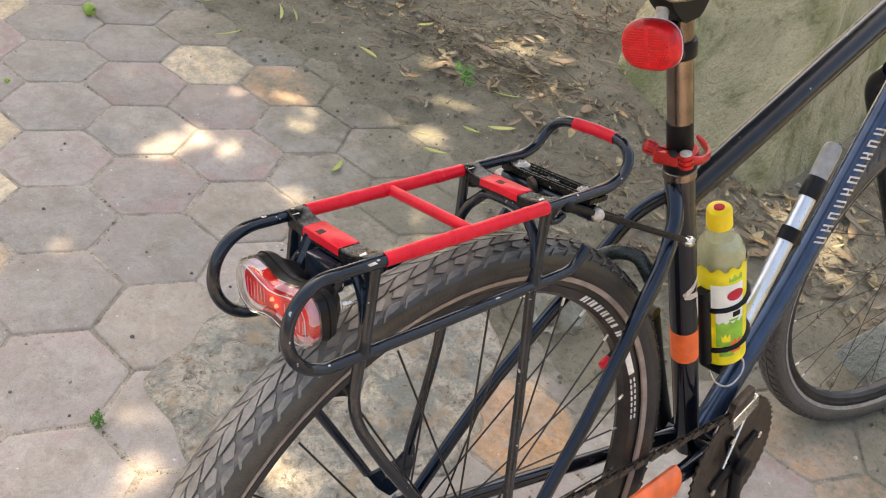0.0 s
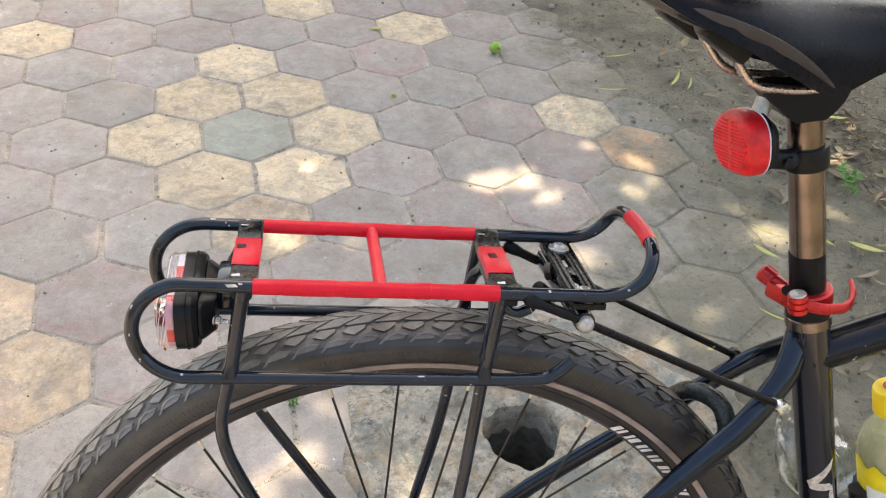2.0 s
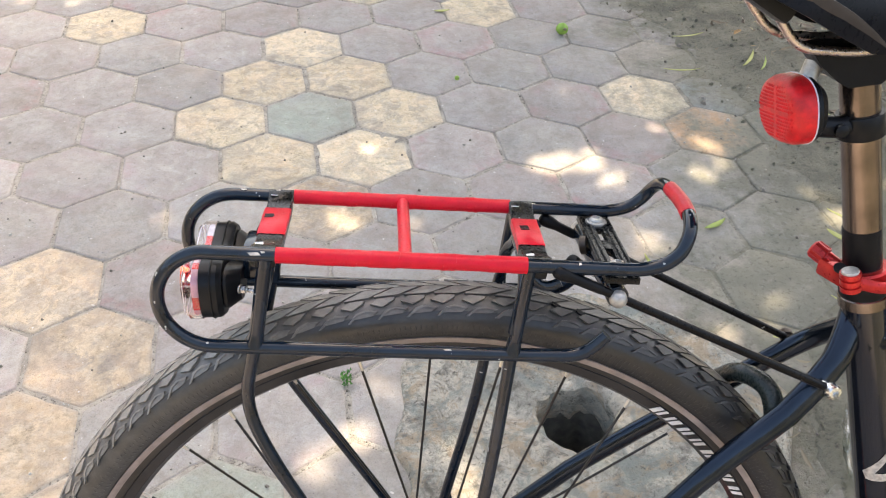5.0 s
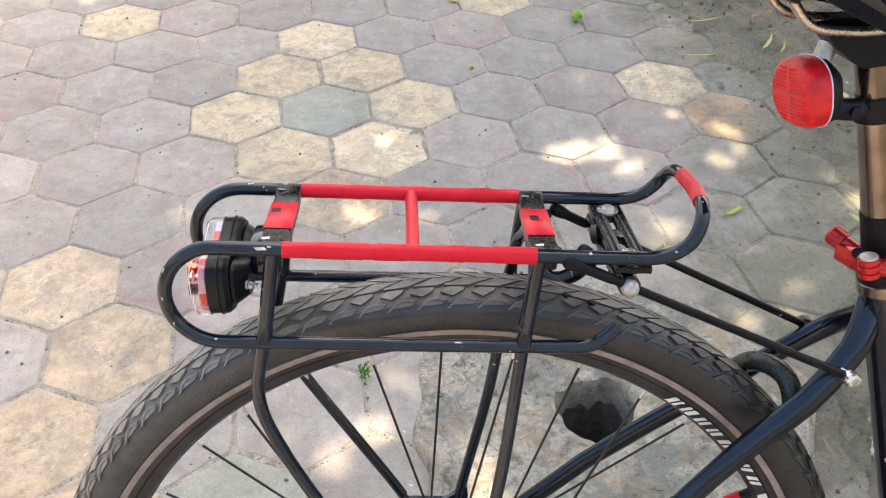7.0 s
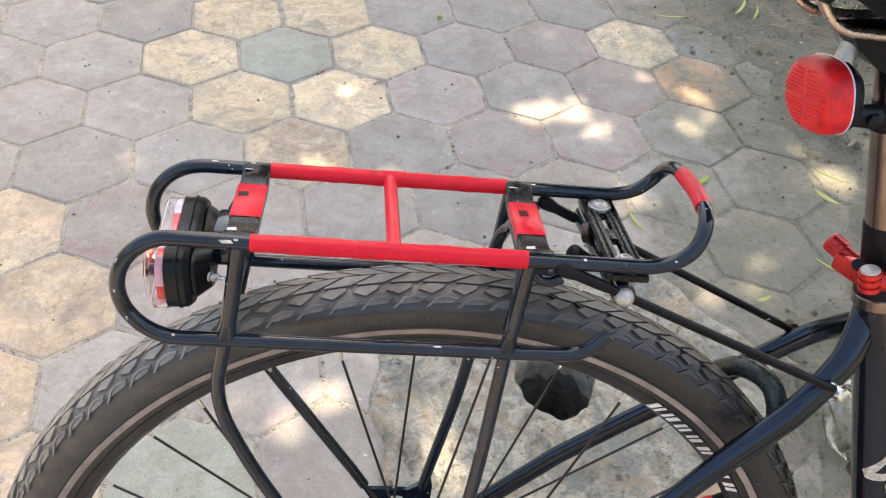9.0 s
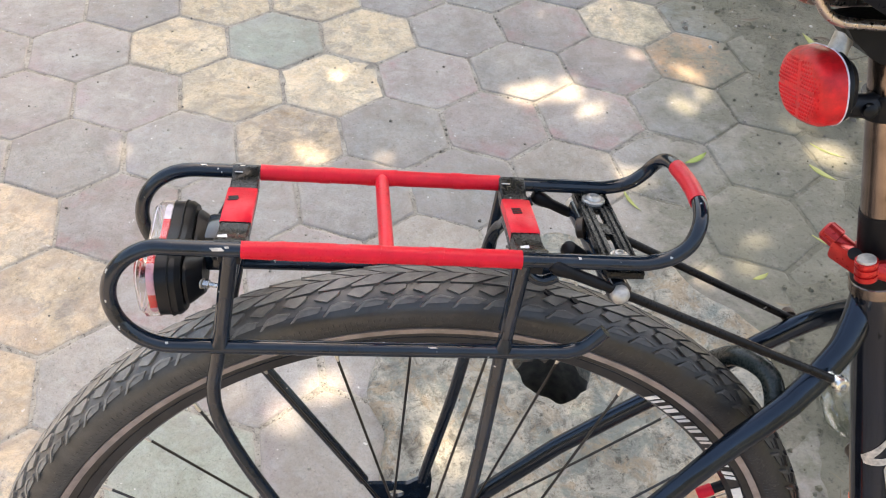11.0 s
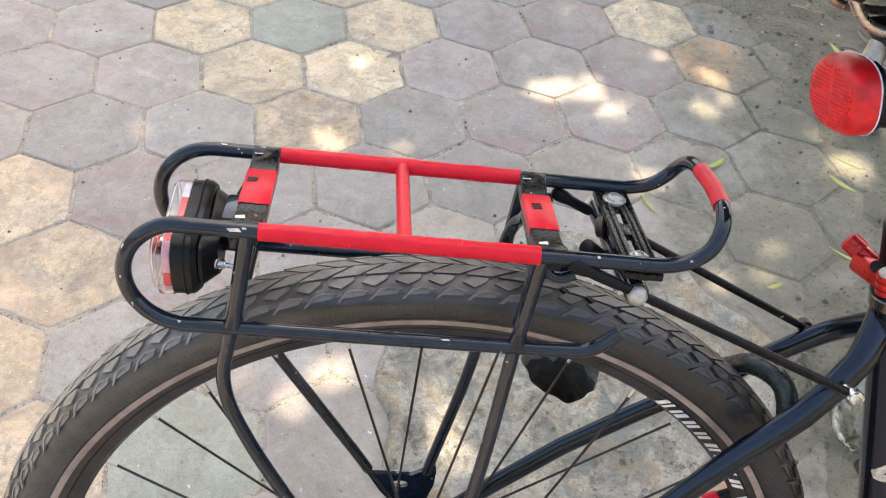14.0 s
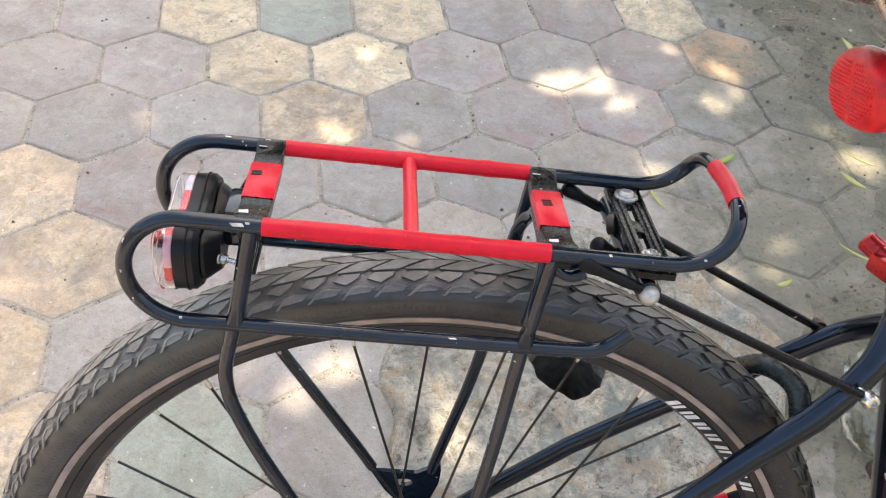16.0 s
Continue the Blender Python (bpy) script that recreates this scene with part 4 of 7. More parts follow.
for outline in ([(0.136, -0.50), (0.146, -0.35), (0.166, 0.80), (0.158, 0.95)], [(0.157, 0.90), (0.166, 0.75), (0.169, -0.40), (0.161, -0.20)], [(0.163, -0.35), (0.173, -0.10), (0.206, -0.35), (0.200, -0.52)]):
    tube_mark(SEAT_TOP, ax, (0, -1, 0), 0.0158, outline, M_WORN, "tube_mark", bike_frame, "worn pale mark")
AROUND = (-0.39, -0.88, 0.28)
DT0, DT1 = Vector((0.6617, 0.0, -0.255)), Vector((0.8670, 0.0, 0.035))
dax = (DT1 - DT0).normalized()
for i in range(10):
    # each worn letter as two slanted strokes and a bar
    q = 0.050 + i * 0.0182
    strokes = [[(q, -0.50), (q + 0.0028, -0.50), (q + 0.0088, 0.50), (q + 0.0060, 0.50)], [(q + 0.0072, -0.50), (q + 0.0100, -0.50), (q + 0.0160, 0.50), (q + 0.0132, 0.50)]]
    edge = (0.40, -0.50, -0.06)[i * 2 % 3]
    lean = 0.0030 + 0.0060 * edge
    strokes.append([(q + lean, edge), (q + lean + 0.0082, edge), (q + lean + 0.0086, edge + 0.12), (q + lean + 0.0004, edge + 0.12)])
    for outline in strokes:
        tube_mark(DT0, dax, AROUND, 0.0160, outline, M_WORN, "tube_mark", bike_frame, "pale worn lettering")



# seatpost, clamp, saddle
POST_TOP = Vector((0.2830, 0.0, 0.146))
post = bike_part("seatpost", Geo().sweep([SEAT_TOP - ax * -0.02, POST_TOP], 0.0128, 28), M_POST, "worn bronze-grey metal seatpost")
pax = (POST_TOP - SEAT_TOP).normalized()
band(SEAT_TOP, POST_TOP, 0.13, 0.29, 0.0132, M_RUBBER, "post_sleeve", post, "black worn sleeve")
g = Geo().lathe([(-0.006, 0.0165), (-0.005, 0.0183), (0.004, 0.0183), (0.0055, 0.0167)], SEAT_TOP + pax * 0.018, pax, 28)
seat_clamp = bike_part("seat_clamp", g, M_RED_ALLOY, "red anodised quick-release seat clamp")
c0 = SEAT_TOP + pax * 0.016
piv = c0 + Vector((-0.0200, -0.0200, 0.0050))
g = Geo().lathe([(-0.0085, 0.0065), (-0.0080, 0.0072), (-0.0045, 0.0072), (-0.0045, 0.0060), (-0.0025, 0.0060), (-0.0025, 0.0072), (0.0010, 0.0072), (0.0010, 0.0060), (0.0030, 0.0060), (0.0030, 0.0072), (0.0060, 0.0072)], piv, pax, 24)
part("pivot", g, M_RED_ALLOY, seat_clamp, "red slotted pivot")
part("pivot_pin", Geo().lathe([(0.0058, 0.0062), (0.0075, 0.0058), (0.0082, 0.003)], piv, pax, 18), M_DULL, seat_clamp, "grey steel pivot pin")
path = rounded([piv, piv + Vector((0.016, -0.0060, -0.003)), c0 + Vector((0.022, -0.020, 0.001)), c0 + Vector((0.033, -0.006, 0.006)), c0 + Vector((0.036, 0.006, 0.011))], 0.012, 5)
part("lever", Geo().sweep(path, [0.0046] * (len(path) - 6) + [0.0048, 0.0050, 0.0050, 0.0048, 0.0042, 0.003], 12, flat=0.55, side=(0, 1, 0)), M_RED_ALLOY, seat_clamp, "red curved lever")
nut = c0 + Vector((-0.0235, 0.0160, 0.0060))
nd = Vector((-0.55, 0.62, 0.30)).normalized()
part("clamp_ear", Geo().box(c0 + Vector((-0.0185, 0.0020, 0.0)), (0.014, 0.026, 0.013), Matrix.Rotation(0.35, 3, "Z"), 0.003), M_RED_ALLOY, seat_clamp)
part("ear_ring", Geo().lathe([(0, 0.0045), (0.001, 0.0045)], c0 + Vector((-0.0215, -0.006, 0.0066)), (-0.3, -0.5, 0.8), 16), M_PLASTIC, seat_clamp)
part("knurled_nut", Geo().lathe([(-0.012, 0.0055), (-0.002, 0.0055), (-0.0015, 0.0068), (0.0085, 0.0068), (0.0100, 0.0055)], nut, nd, 20), M_RED_ALLOY, seat_clamp, "red knurled nut")
for k in range(12):
    u0 = nd.orthogonal().normalized()
    w0 = nd.cross(u0)
    q = nut + (u0 * math.cos(k * math.tau / 12) + w0 * math.sin(k * math.tau / 12)) * 0.0068
    part("knurl", Geo().sweep([q - nd * 0.001, q + nd * 0.008], 0.0007, 5), M_RED_ALLOY, seat_clamp)
part("black_sleeve", Geo().lathe([(0.0, 0.0168), (0.012, 0.0168)], SEAT_TOP + pax * 0.002, pax, 28), M_RUBBER, seat_clamp, "black sleeve")
part("collar", Geo().lathe([(0.0, 0.0160), (0.001, 0.0174), (0.009, 0.0174), (0.010, 0.0164)], SEAT_TOP - pax * 0.008, pax, 28), M_POST, seat_clamp, "scuffed metal collar")


def saddle_geo():
    """A shell with drooping sides: padded top, skirt and hollow underside."""
    rows = [(0.150, 0.045, 0.205, 0.196), (0.163, 0.064, 0.209, 0.189), (0.190, 0.071, 0.210, 0.179), (0.215, 0.069, 0.208, 0.169), (0.240, 0.061, 0.206, 0.158), (0.265, 0.051, 0.204, 0.148), (0.286, 0.043, 0.203, 0.146), (0.310, 0.035, 0.202, 0.157), (0.340, 0.028, 0.202, 0.171), (0.380, 0.0235, 0.202, 0.181), (0.428, 0.018, 0.200, 0.184), (0.440, 0.008, 0.197, 0.188)]
    g = Geo()
    n = 20
    verts = []
    for x, w, zt, zb in rows:
        ring = []
        for k in range(n + 1):
            v = -1 + 2 * k / n
            ring.append((x, w * math.sin(v * math.pi / 2), zt - (zt - zb) * abs(v) ** 2.6))
        t = 0.010
        for k in range(n, -1, -1):
            v = -1 + 2 * k / n
            ring.append((x, (w - 0.007) * math.sin(v * math.pi / 2), max(zb, zt - t - (zt - t - zb) * abs(v) ** 2.6)))
        verts += ring
    m, q = len(rows), 2 * (n + 1)
    faces = [(i * q + k, i * q + (k + 1) % q, (i + 1) * q + (k + 1) % q, (i + 1) * q + k) for i in range(m - 1) for k in range(q)]
    for base_i in (0, (m - 1) * q):
        faces += [(base_i + k, base_i + k + 1, base_i + q - 2 - k, base_i + q - 1 - k) for k in range(n)]
    return g.add(verts, faces)


saddle = bike_part("saddle", saddle_geo(), M_SADDLE, "black vinyl saddle with grey side trim", 60)
for s in (-1, 1):
    path = rounded([(0.200, s * 0.026, 0.184), (0.214, s * 0.024, 0.165), (0.234, s * 0.022, 0.1425), (0.270, s * 0.022, 0.1420), (0.2925, s * 0.022, 0.1465), (0.3255, s * 0.020, 0.1600), (0.385, s * 0.012, 0.186)], 0.012)
    part("saddle_rail", Geo().sweep(flowing(path, 2), 0.0030, 14), M_RAIL, saddle, "bare steel saddle rail")
    path = flowing([(0.164, s * 0.0620, 0.1935), (0.190, s * 0.0690, 0.1870), (0.215, s * 0.0675, 0.1790), (0.240, s * 0.0600, 0.1690), (0.262, s * 0.0510, 0.1580), (0.278, s * 0.0450, 0.1490)], 4)
    wid = [0.0012 + 0.0038 * math.sin(math.pi * (k / (len(path) - 1)) ** 0.7) ** 0.6 for k in range(len(path))]
    part("side_trim", Geo().sweep(path, wid, 14, flat=0.28, side=(0, 1, 0.4)), M_SADDLE_GREY, saddle, "grey vinyl trim")
g = Geo().extrude([(0.246, 0.141), (0.262, 0.144), (0.300, 0.146), (0.308, 0.144), (0.306, 0.136), (0.301, 0.128), (0.296, 0.1225), (0.276, 0.1185), (0.267, 0.1225), (0.254, 0.132)], -0.017, 0.017, lambda a, b, h: Vector((a, h, b)), 0.010)
part("rail_clamp", g, M_RUBBER, saddle, "black rail clamp")
part("clamp_bolt", Geo().lathe([(0, 0.006), (0.012, 0.006), (0.014, 0.004)], (0.2560, -0.004, 0.131), (-0.3, -0.2, -1), 14), M_DULL, saddle)
for s in (-1, 1):
    part("rail_socket", Geo().box((0.203, s * 0.036, 0.176), (0.034, 0.024, 0.020), Matrix.Rotation(0.5, 3, "Y"), 0.005), M_PLASTIC, saddle, "black rail socket")
part("under_tray", Geo().box((0.218, 0.0, 0.180), (0.110, 0.096, 0.022), Matrix.Rotation(0.30, 3, "Y"), 0.006), M_PLASTIC, saddle, "moulded black underside")


# rear reflector
def oval(w, h, n=28, p=2.6):
    return [(math.copysign(abs(math.cos(a)) ** (2 / p), math.cos(a)) * w, math.copysign(abs(math.sin(a)) ** (2 / p), math.sin(a)) * h) for a in (i * math.tau / n for i in range(n))]


REF = Vector((0.2480, -0.004, 0.1000))
ref_turn = Matrix.Rotation(radians(4), 3, "Z") @ Matrix.Rotation(radians(-10), 3, "Y") @ Matrix.Rotation(radians(-8), 3, "X")


def ref_place(a, b, h):
    return REF + ref_turn @ Vector((-h, a, b))


def dome(rho):
    return 0.0118 - 0.0088 * rho ** 9


rings = [(1.0, -0.004), (1.0, 0.0015)] + [(q_, dome(q_)) for q_ in (1.0, 0.97, 0.92, 0.85, 0.75, 0.62, 0.45, 0.25, 0.08)]
rim_ = oval(0.0285, 0.0225, 40)
verts = [ref_place(a * q_, b * q_, h) for q_, h in rings for a, b in rim_]
faces = [(i * 40 + k, i * 40 + (k + 1) % 40, (i + 1) * 40 + (k + 1) % 40, (i + 1) * 40 + k) for i in range(len(rings) - 1) for k in range(40)]
faces += [tuple(range(40))[::-1], tuple((len(rings) - 1) * 40 + k for k in range(40))]
g = Geo().add(verts, faces)
reflector = bike_part("rear_reflector", g, M_REFLECTOR, "oval red plastic rear reflector")
part("edge_ring", Geo().sweep([ref_place(a, b, -0.004) for a, b in oval(0.0286, 0.0226)], 0.0005, 8, closed=True), M_LAMP_PALE, reflector, "pale rim")
part("back_shell", Geo().extrude(oval(0.0275, 0.0215), -0.004, -0.014, ref_place, 0.006), M_PLASTIC, reflector, "black back shell")
# faceted fields of the reflector
for row in range(15):
    for col in range(19):
        a, b = -0.0222 + col * 0.00245 + (0.0012 if row % 2 else 0.0), -0.0161 + row * 0.0023
        if (abs(a) / 0.0235) ** 3 + (abs(b) / 0.0175) ** 3 < 1 and not -0.0042 < a < -0.0008 and abs(b - 0.001) > 0.0012:
            hexa = [(a + 0.0011 * math.cos(q * math.pi / 3), b + 0.0011 * math.sin(q * math.pi / 3)) for q in range(6)]
            h_ = dome(math.hypot(a / 0.0285, b / 0.0225))
            part("facet", Geo().extrude(hexa, h_ - 0.0010, h_ + 0.0004, ref_place, 0.0004), M_LAMP_RED, reflector, "", 0)
for a0_, b0_, a1_, b1_ in ((-0.0042, -0.0165, -0.0008, 0.0165), (-0.0200, 0.0002, -0.0046, 0.0018), (-0.0004, 0.0002, 0.0200, 0.0018)):
    strip = [(a0_, b0_), (a1_, b0_), (a1_, b1_), (a0_, b1_)]
    part("divider", Geo().extrude(strip, 0.0090, 0.0119, ref_place), M_REFLECTOR, reflector, "smooth red divider", 0)
at_post = SEAT_TOP.lerp(POST_TOP, 0.70)
part("post_band", Geo().lathe([(-0.008, 0.0128), (-0.008, 0.0154), (-0.007, 0.0158), (0.007, 0.0158), (0.008, 0.0154), (0.008, 0.0128)], at_post, pax, 28), M_PLASTIC, reflector, "black plastic post band")
part("bracket", Geo().sweep([REF + Vector((0.010, 0.0, -0.010)), at_post + Vector((-0.018, -0.006, -0.002)), at_post], [0.008, 0.0075, 0.009], 12), M_PLASTIC, reflector)
part("bolt", Geo().lathe([(0, 0.0045), (0.004, 0.0045), (0.005, 0.003)], at_post + Vector((-0.019, -0.012, -0.002)), (0, -1, 0), 12), M_PLASTIC, reflector)

# ---- luggage rack ----
RB, RT = 0.00465, 0.00520
W = 0.0482


def rack_path():
    """One bent tube: lower rail, rear loop, top rail and the raised front hoop, then the same back."""
    half = []
    half += [(0.1395, -0.0470, -0.0505), (0.1255, -0.0470, -0.0668), (0.098, -0.0470, -0.0680), (-0.120, -0.0470, -0.0692)]
    for i in range(1, 12):
        a = -math.pi / 2 - i * math.pi / 12
        half.append((-0.120 + math.cos(a) * 0.0355, -0.0472, -0.0345 + math.sin(a) * 0.0347))
    half += [(-0.118, -W, 0.0), (0.0, -W, 0.0), (0.148, -W, 0.0), (0.1600, -W, 0.0016), (0.1700, -W, 0.0056), (0.1775, -0.0478, 0.0126), (0.1816, -0.0452, 0.0202), (0.1843, -0.0395, 0.0264), (0.1860, -0.0310, 0.0300), (0.1872, -0.0200, 0.0311)]
    path = rounded(half[:4], 0.012, 4)[:-1] + [Vector(p) for p in half[3:]]
    other = [Vector((p[0], -p[1], p[2])) for p in path]
    return flowing(path + [Vector((0.1882, 0.0, 0.0313))] + other[::-1])


rack = bike_part("luggage_rack", Geo().sweep(rack_path(), RB, 20), M_BLACK, "black tubular luggage rack wrapped with red tape")


def tape(a, b, seams, label="red tape wrapping"):
    """Tape wound round a tube: overlapping turns of slightly different girth, with small creases."""
    a, b = Vector(a), Vector(b)
    rnd = random.Random(int(a.y * 10000) + 77)
    g = Geo()
    cuts = [0.0] + list(seams) + [1.0]
    axis = (b - a).normalized()
    u = Vector((0, 0, 1))
    w = axis.cross(u)
    n = 28
    rings = []
    for i, (s0, s1) in enumerate(zip(cuts, cuts[1:])):
        r0 = RT + (0.00030 if i % 2 else 0.0)
        lean = rnd.uniform(-0.0022, 0.0022)
        m = max(2, int((s1 - s0) * 60))
        for k in range(m + 1):
            q = s0 + (s1 - s0) * k / m
            lip = 0.00012 if k in (0, m) else 0.0
            ring = []
            for j in range(n):
                t = j * math.tau / n
                p = a.lerp(b, q) + axis * lean * math.cos(t) * (1 if k in (0, m) else 0.6) * (0 if q in (0.0, 1.0) else 1)
                rr = r0 + lip + 0.00016 * noise.noise((q * 22, t * 1.1, a.y * 50)) + 0.00010 * noise.noise((q * 75, t * 2.3, i))
                ring.append(p + (u * math.cos(t) + w * math.sin(t)) * rr)
            rings.append(ring)
    m = len(rings)
    faces = [(i * n + k, i * n + (k + 1) % n, (i + 1) * n + (k + 1) % n, (i + 1) * n + k) for i in range(m - 1) for k in range(n)]
    faces += [tuple(range(n))[::-1], tuple((m - 1) * n + k for k in range(n))]
    g.add([q for r_ in rings for q in r_], faces)
    return part("tape", g, M_TAPE, rack, label, 40)


tape((-0.0800, -W, 0), (0.0795, -W, 0), (0.13, 0.32, 0.37, 0.48, 0.66, 0.71, 0.84))
tape((-0.0780, W, 0), (0.0793, W, 0), (0.25, 0.29, 0.45, 0.55, 0.80, 0.84))
part("cross_tube", Geo().sweep([(0.0015, -W, 0.0), (0.0005, W, 0.0)], 0.0044, 14), M_TAPE, rack, "red-taped cross tube")
part("tape", Geo().sweep(flowing([(0.1865, -0.0255, 0.0305), (0.1877, -0.013, 0.0312), (0.1882, 0.0, 0.0313), (0.1879, 0.010, 0.0312), (0.1872, 0.0205, 0.0311)], 3), [0.00515, 0.0053, 0.0053, 0.0052, 0.0054, 0.0054, 0.0053, 0.0053, 0.0052, 0.0054, 0.0054, 0.0053, 0.0052], 20), M_TAPE, rack, "red tape on the hoop", 50)


def clamp(x, spot):
    """Cross strap: a folded sheet lying on both tubes, black at the ends and red in the middle."""
    w = 0.0086
    prof = [(-0.0480, 0.0048), (-0.0440, 0.0050), (-0.0400, 0.0030), (-0.0330, 0.0012), (-0.0250, 0.0004), (0.0250, 0.0004), (0.0330, 0.0012), (0.0400, 0.0030), (0.0440, 0.0050), (0.0480, 0.0048)]
    n = len(prof)
    rings = []
    # cross-section of the folded sheet: flange, top, flange
    for dx, dz in ((-w, -0.0085), (-w, -0.0008), (-w + 0.0008, 0.0), (w - 0.0008, 0.0), (w, -0.0008), (w, -0.0085), (w - 0.0012, -0.0085), (w - 0.0012, -0.0018), (-w + 0.0012, -0.0018), (-w + 0.0012, -0.0085)):
        rings.append([(x + dx, y, z + dz * (0.45 if abs(y) > 0.042 else 1.0)) for y, z in prof])
    verts = [v for r_ in rings for v in r_]
    m = len(rings)
    faces = [(i * n + j, i * n + j + 1, ((i + 1) % m) * n + j + 1, ((i + 1) % m) * n + j) for i in range(m) for j in range(n - 1)]
    part("strap", Geo().add(verts, faces), M_STRAP, rack, "black folded cross strap", 40)
    g = Geo()
    prof2 = [(-0.0185, 0.0008), (-0.0175, 0.0014), (0.0, 0.0016), (0.0235, 0.0014), (0.0245, 0.0008)]
    rows = []
    for dx, dz in ((-w - 0.0005, -0.0065), (-w - 0.0005, -0.0006), (-w + 0.0006, 0.0), (w - 0.0006, 0.0), (w + 0.0005, -0.0006), (w + 0.0005, -0.0045)):
        rows.append([(x + dx, y, z + dz) for y, z in prof2])
    k = len(prof2)
    g.add([v for r_ in rows for v in r_], [(i * k + j, i * k + j + 1, (i + 1) * k + j + 1, (i + 1) * k + j) for i in range(5) for j in range(k - 1)])
    part("tape", g, M_TAPE, rack, "red tape patch", 40)
    for dxy in spot:
        part("bare_spot", Geo().box((x + dxy[0], dxy[1], 0.0016), (0.0060, 0.0016, 0.0006), Matrix.Rotation(0.15, 3, "Z"), 0.0), M_RUBBER, rack, "dark worn spot")
    for s in (-1, 1):
        part("scuff", Geo().box((x - 0.0045, s * 0.0405, 0.0036), (0.0052, 0.0024, 0.0006), Matrix.Rotation(-s * 0.5, 3, "X") @ Matrix.Rotation(0.15, 3, "Z")), M_DECAL, rack, "bare metal scuff")
        part("clamp_block", Geo().box((x, s * 0.0445, -0.0060), (2 * w - 0.004, 0.0100, 0.0070), None, 0.002), M_PLASTIC, rack, "black clamp block")


clamp(-0.0868, [(-0.0045, 0.0108), (-0.0040, 0.0090), (-0.0045, 0.0072)])
clamp(0.0868, [(-0.0020, 0.0100), (-0.0018, 0.0074), (-0.0016, 0.0048)])

for s in (-1, 1):
    y1, y2 = s * 0.0470, s * 0.0670
    part("leg", Geo().sweep([(-0.0866, s * 0.0470, -0.0030), (-0.0905, s * 0.0468, -0.036), (-0.0944, s * 0.0465, -0.0690)], 0.0049, 16), M_BLACK, rack)
    path = rounded([(-0.0944, s * 0.0448, -0.0680), (-0.1030, s * 0.0452, -0.117), (-0.0820, s * 0.0520, -0.160), (-0.0085, s * 0.0655, -0.280), (0.002, y2, -0.298)], 0.026, 7)
    part("leg", Geo().sweep(path, 0.0045, 14), M_BLACK, rack)
    part("leg", Geo().sweep([(0.0822, s * 0.0470, -0.0030), (0.0797, s * 0.0468, -0.035), (0.0772, s * 0.0465, -0.0680)], 0.0044, 16), M_BLACK, rack)
    path = [(0.0772, s * 0.0448, -0.0680), (0.0705, s * 0.0520, -0.170), (0.0545, s * 0.0655, -0.280), (0.052, y2, -0.298)]
    part("leg", Geo().sweep(rounded(path, 0.04, 6), 0.0045, 14), M_BLACK, rack)
    outline = [(-0.004, -0.292), (0.006, -0.301), (0.040, -0.301), (0.052, -0.290), (0.060, -0.288), (0.060, -0.310), (0.054, -0.334), (0.030, -0.340), (0.014, -0.322)]
    g = holed(outline, (0.0305, -0.3120), 0.0072, 0.0042, y2 - 0.002, y2 + 0.002)
    if s > 0:
        for xx, zz in ((-0.0875, -0.0095), (0.0825, -0.0105)):
            half = [(xx - 0.0055, 0.0462, -0.052), (xx - 0.0040, 0.0445, -0.041), (xx - 0.0018, 0.0385, -0.029), (xx, 0.0300, zz - 0.0100), (xx, 0.0200, zz - 0.0020), (xx, 0.0080, zz)]
            path = flowing(half + [(q[0], -q[1], q[2]) for q in half[::-1]], 4)
            part("leg_arch", Geo().sweep(path, 0.0045, 16), M_BLACK, rack, "black bent tube joining two legs")
    part("spring_clip", Geo().sweep(flowing([(0.0835, s * 0.0460, -0.0085), (0.0890, s * 0.0465, -0.0135), (0.0960, s * 0.0465, -0.0150), (0.1030, s * 0.0470, -0.0115)]), 0.0034, 14), M_BLACK, rack)
    part("foot_plate", g, M_BLACK, rack, "flattened black foot plate with a hole")
    part("weld", Geo().sweep([(-0.0930, s * 0.0466, -0.0575), (-0.0937, s * 0.0466, -0.0625), (-0.0943, s * 0.0464, -0.0672)], [0.0049, 0.0053, 0.0062], 14), M_BLACK, rack)
    part("weld", Geo().sweep([(0.0779, s * 0.0466, -0.0570), (0.0775, s * 0.0466, -0.0620), (0.0772, s * 0.0464, -0.0662)], [0.0047, 0.0052, 0.0062], 14), M_BLACK, rack)

for x0_, y0_, z0_, up_, ln_, wd_ in ((-0.0972, -W, 0.0, (0, -0.9, 0.45), 0.0085, 0.34), (-0.0890, -W, 0.0, (0, -0.75, 0.66), 0.0030, 0.22), (-0.1165, W, 0.0, (0, -0.35, 0.94), 0.0050, 0.24), (-0.0915, W, 0.0, (0, -0.2, 0.98), 0.0040, 0.20), (-0.1258, -0.0472, -0.0692, (0, -0.6, 0.8), 0.0022, 0.26), (0.030, -0.0471, -0.0684, (0, -0.6, 0.8), 0.0060, 0.16), (0.112, -W, 0.0, (0, -0.6, 0.8), 0.0022, 0.30)):
    tube_mark(Vector((x0_, y0_, z0_)), Vector((1, 0, 0)), up_, RB, [(0.0, -wd_ * 0.5), (ln_ * 0.8, -wd_ * 0.7), (ln_, wd_ * 0.4), (ln_ * 0.25, wd_ * 0.6)], M_WORN, "scuff", rack, "bare scuff in the black paint")

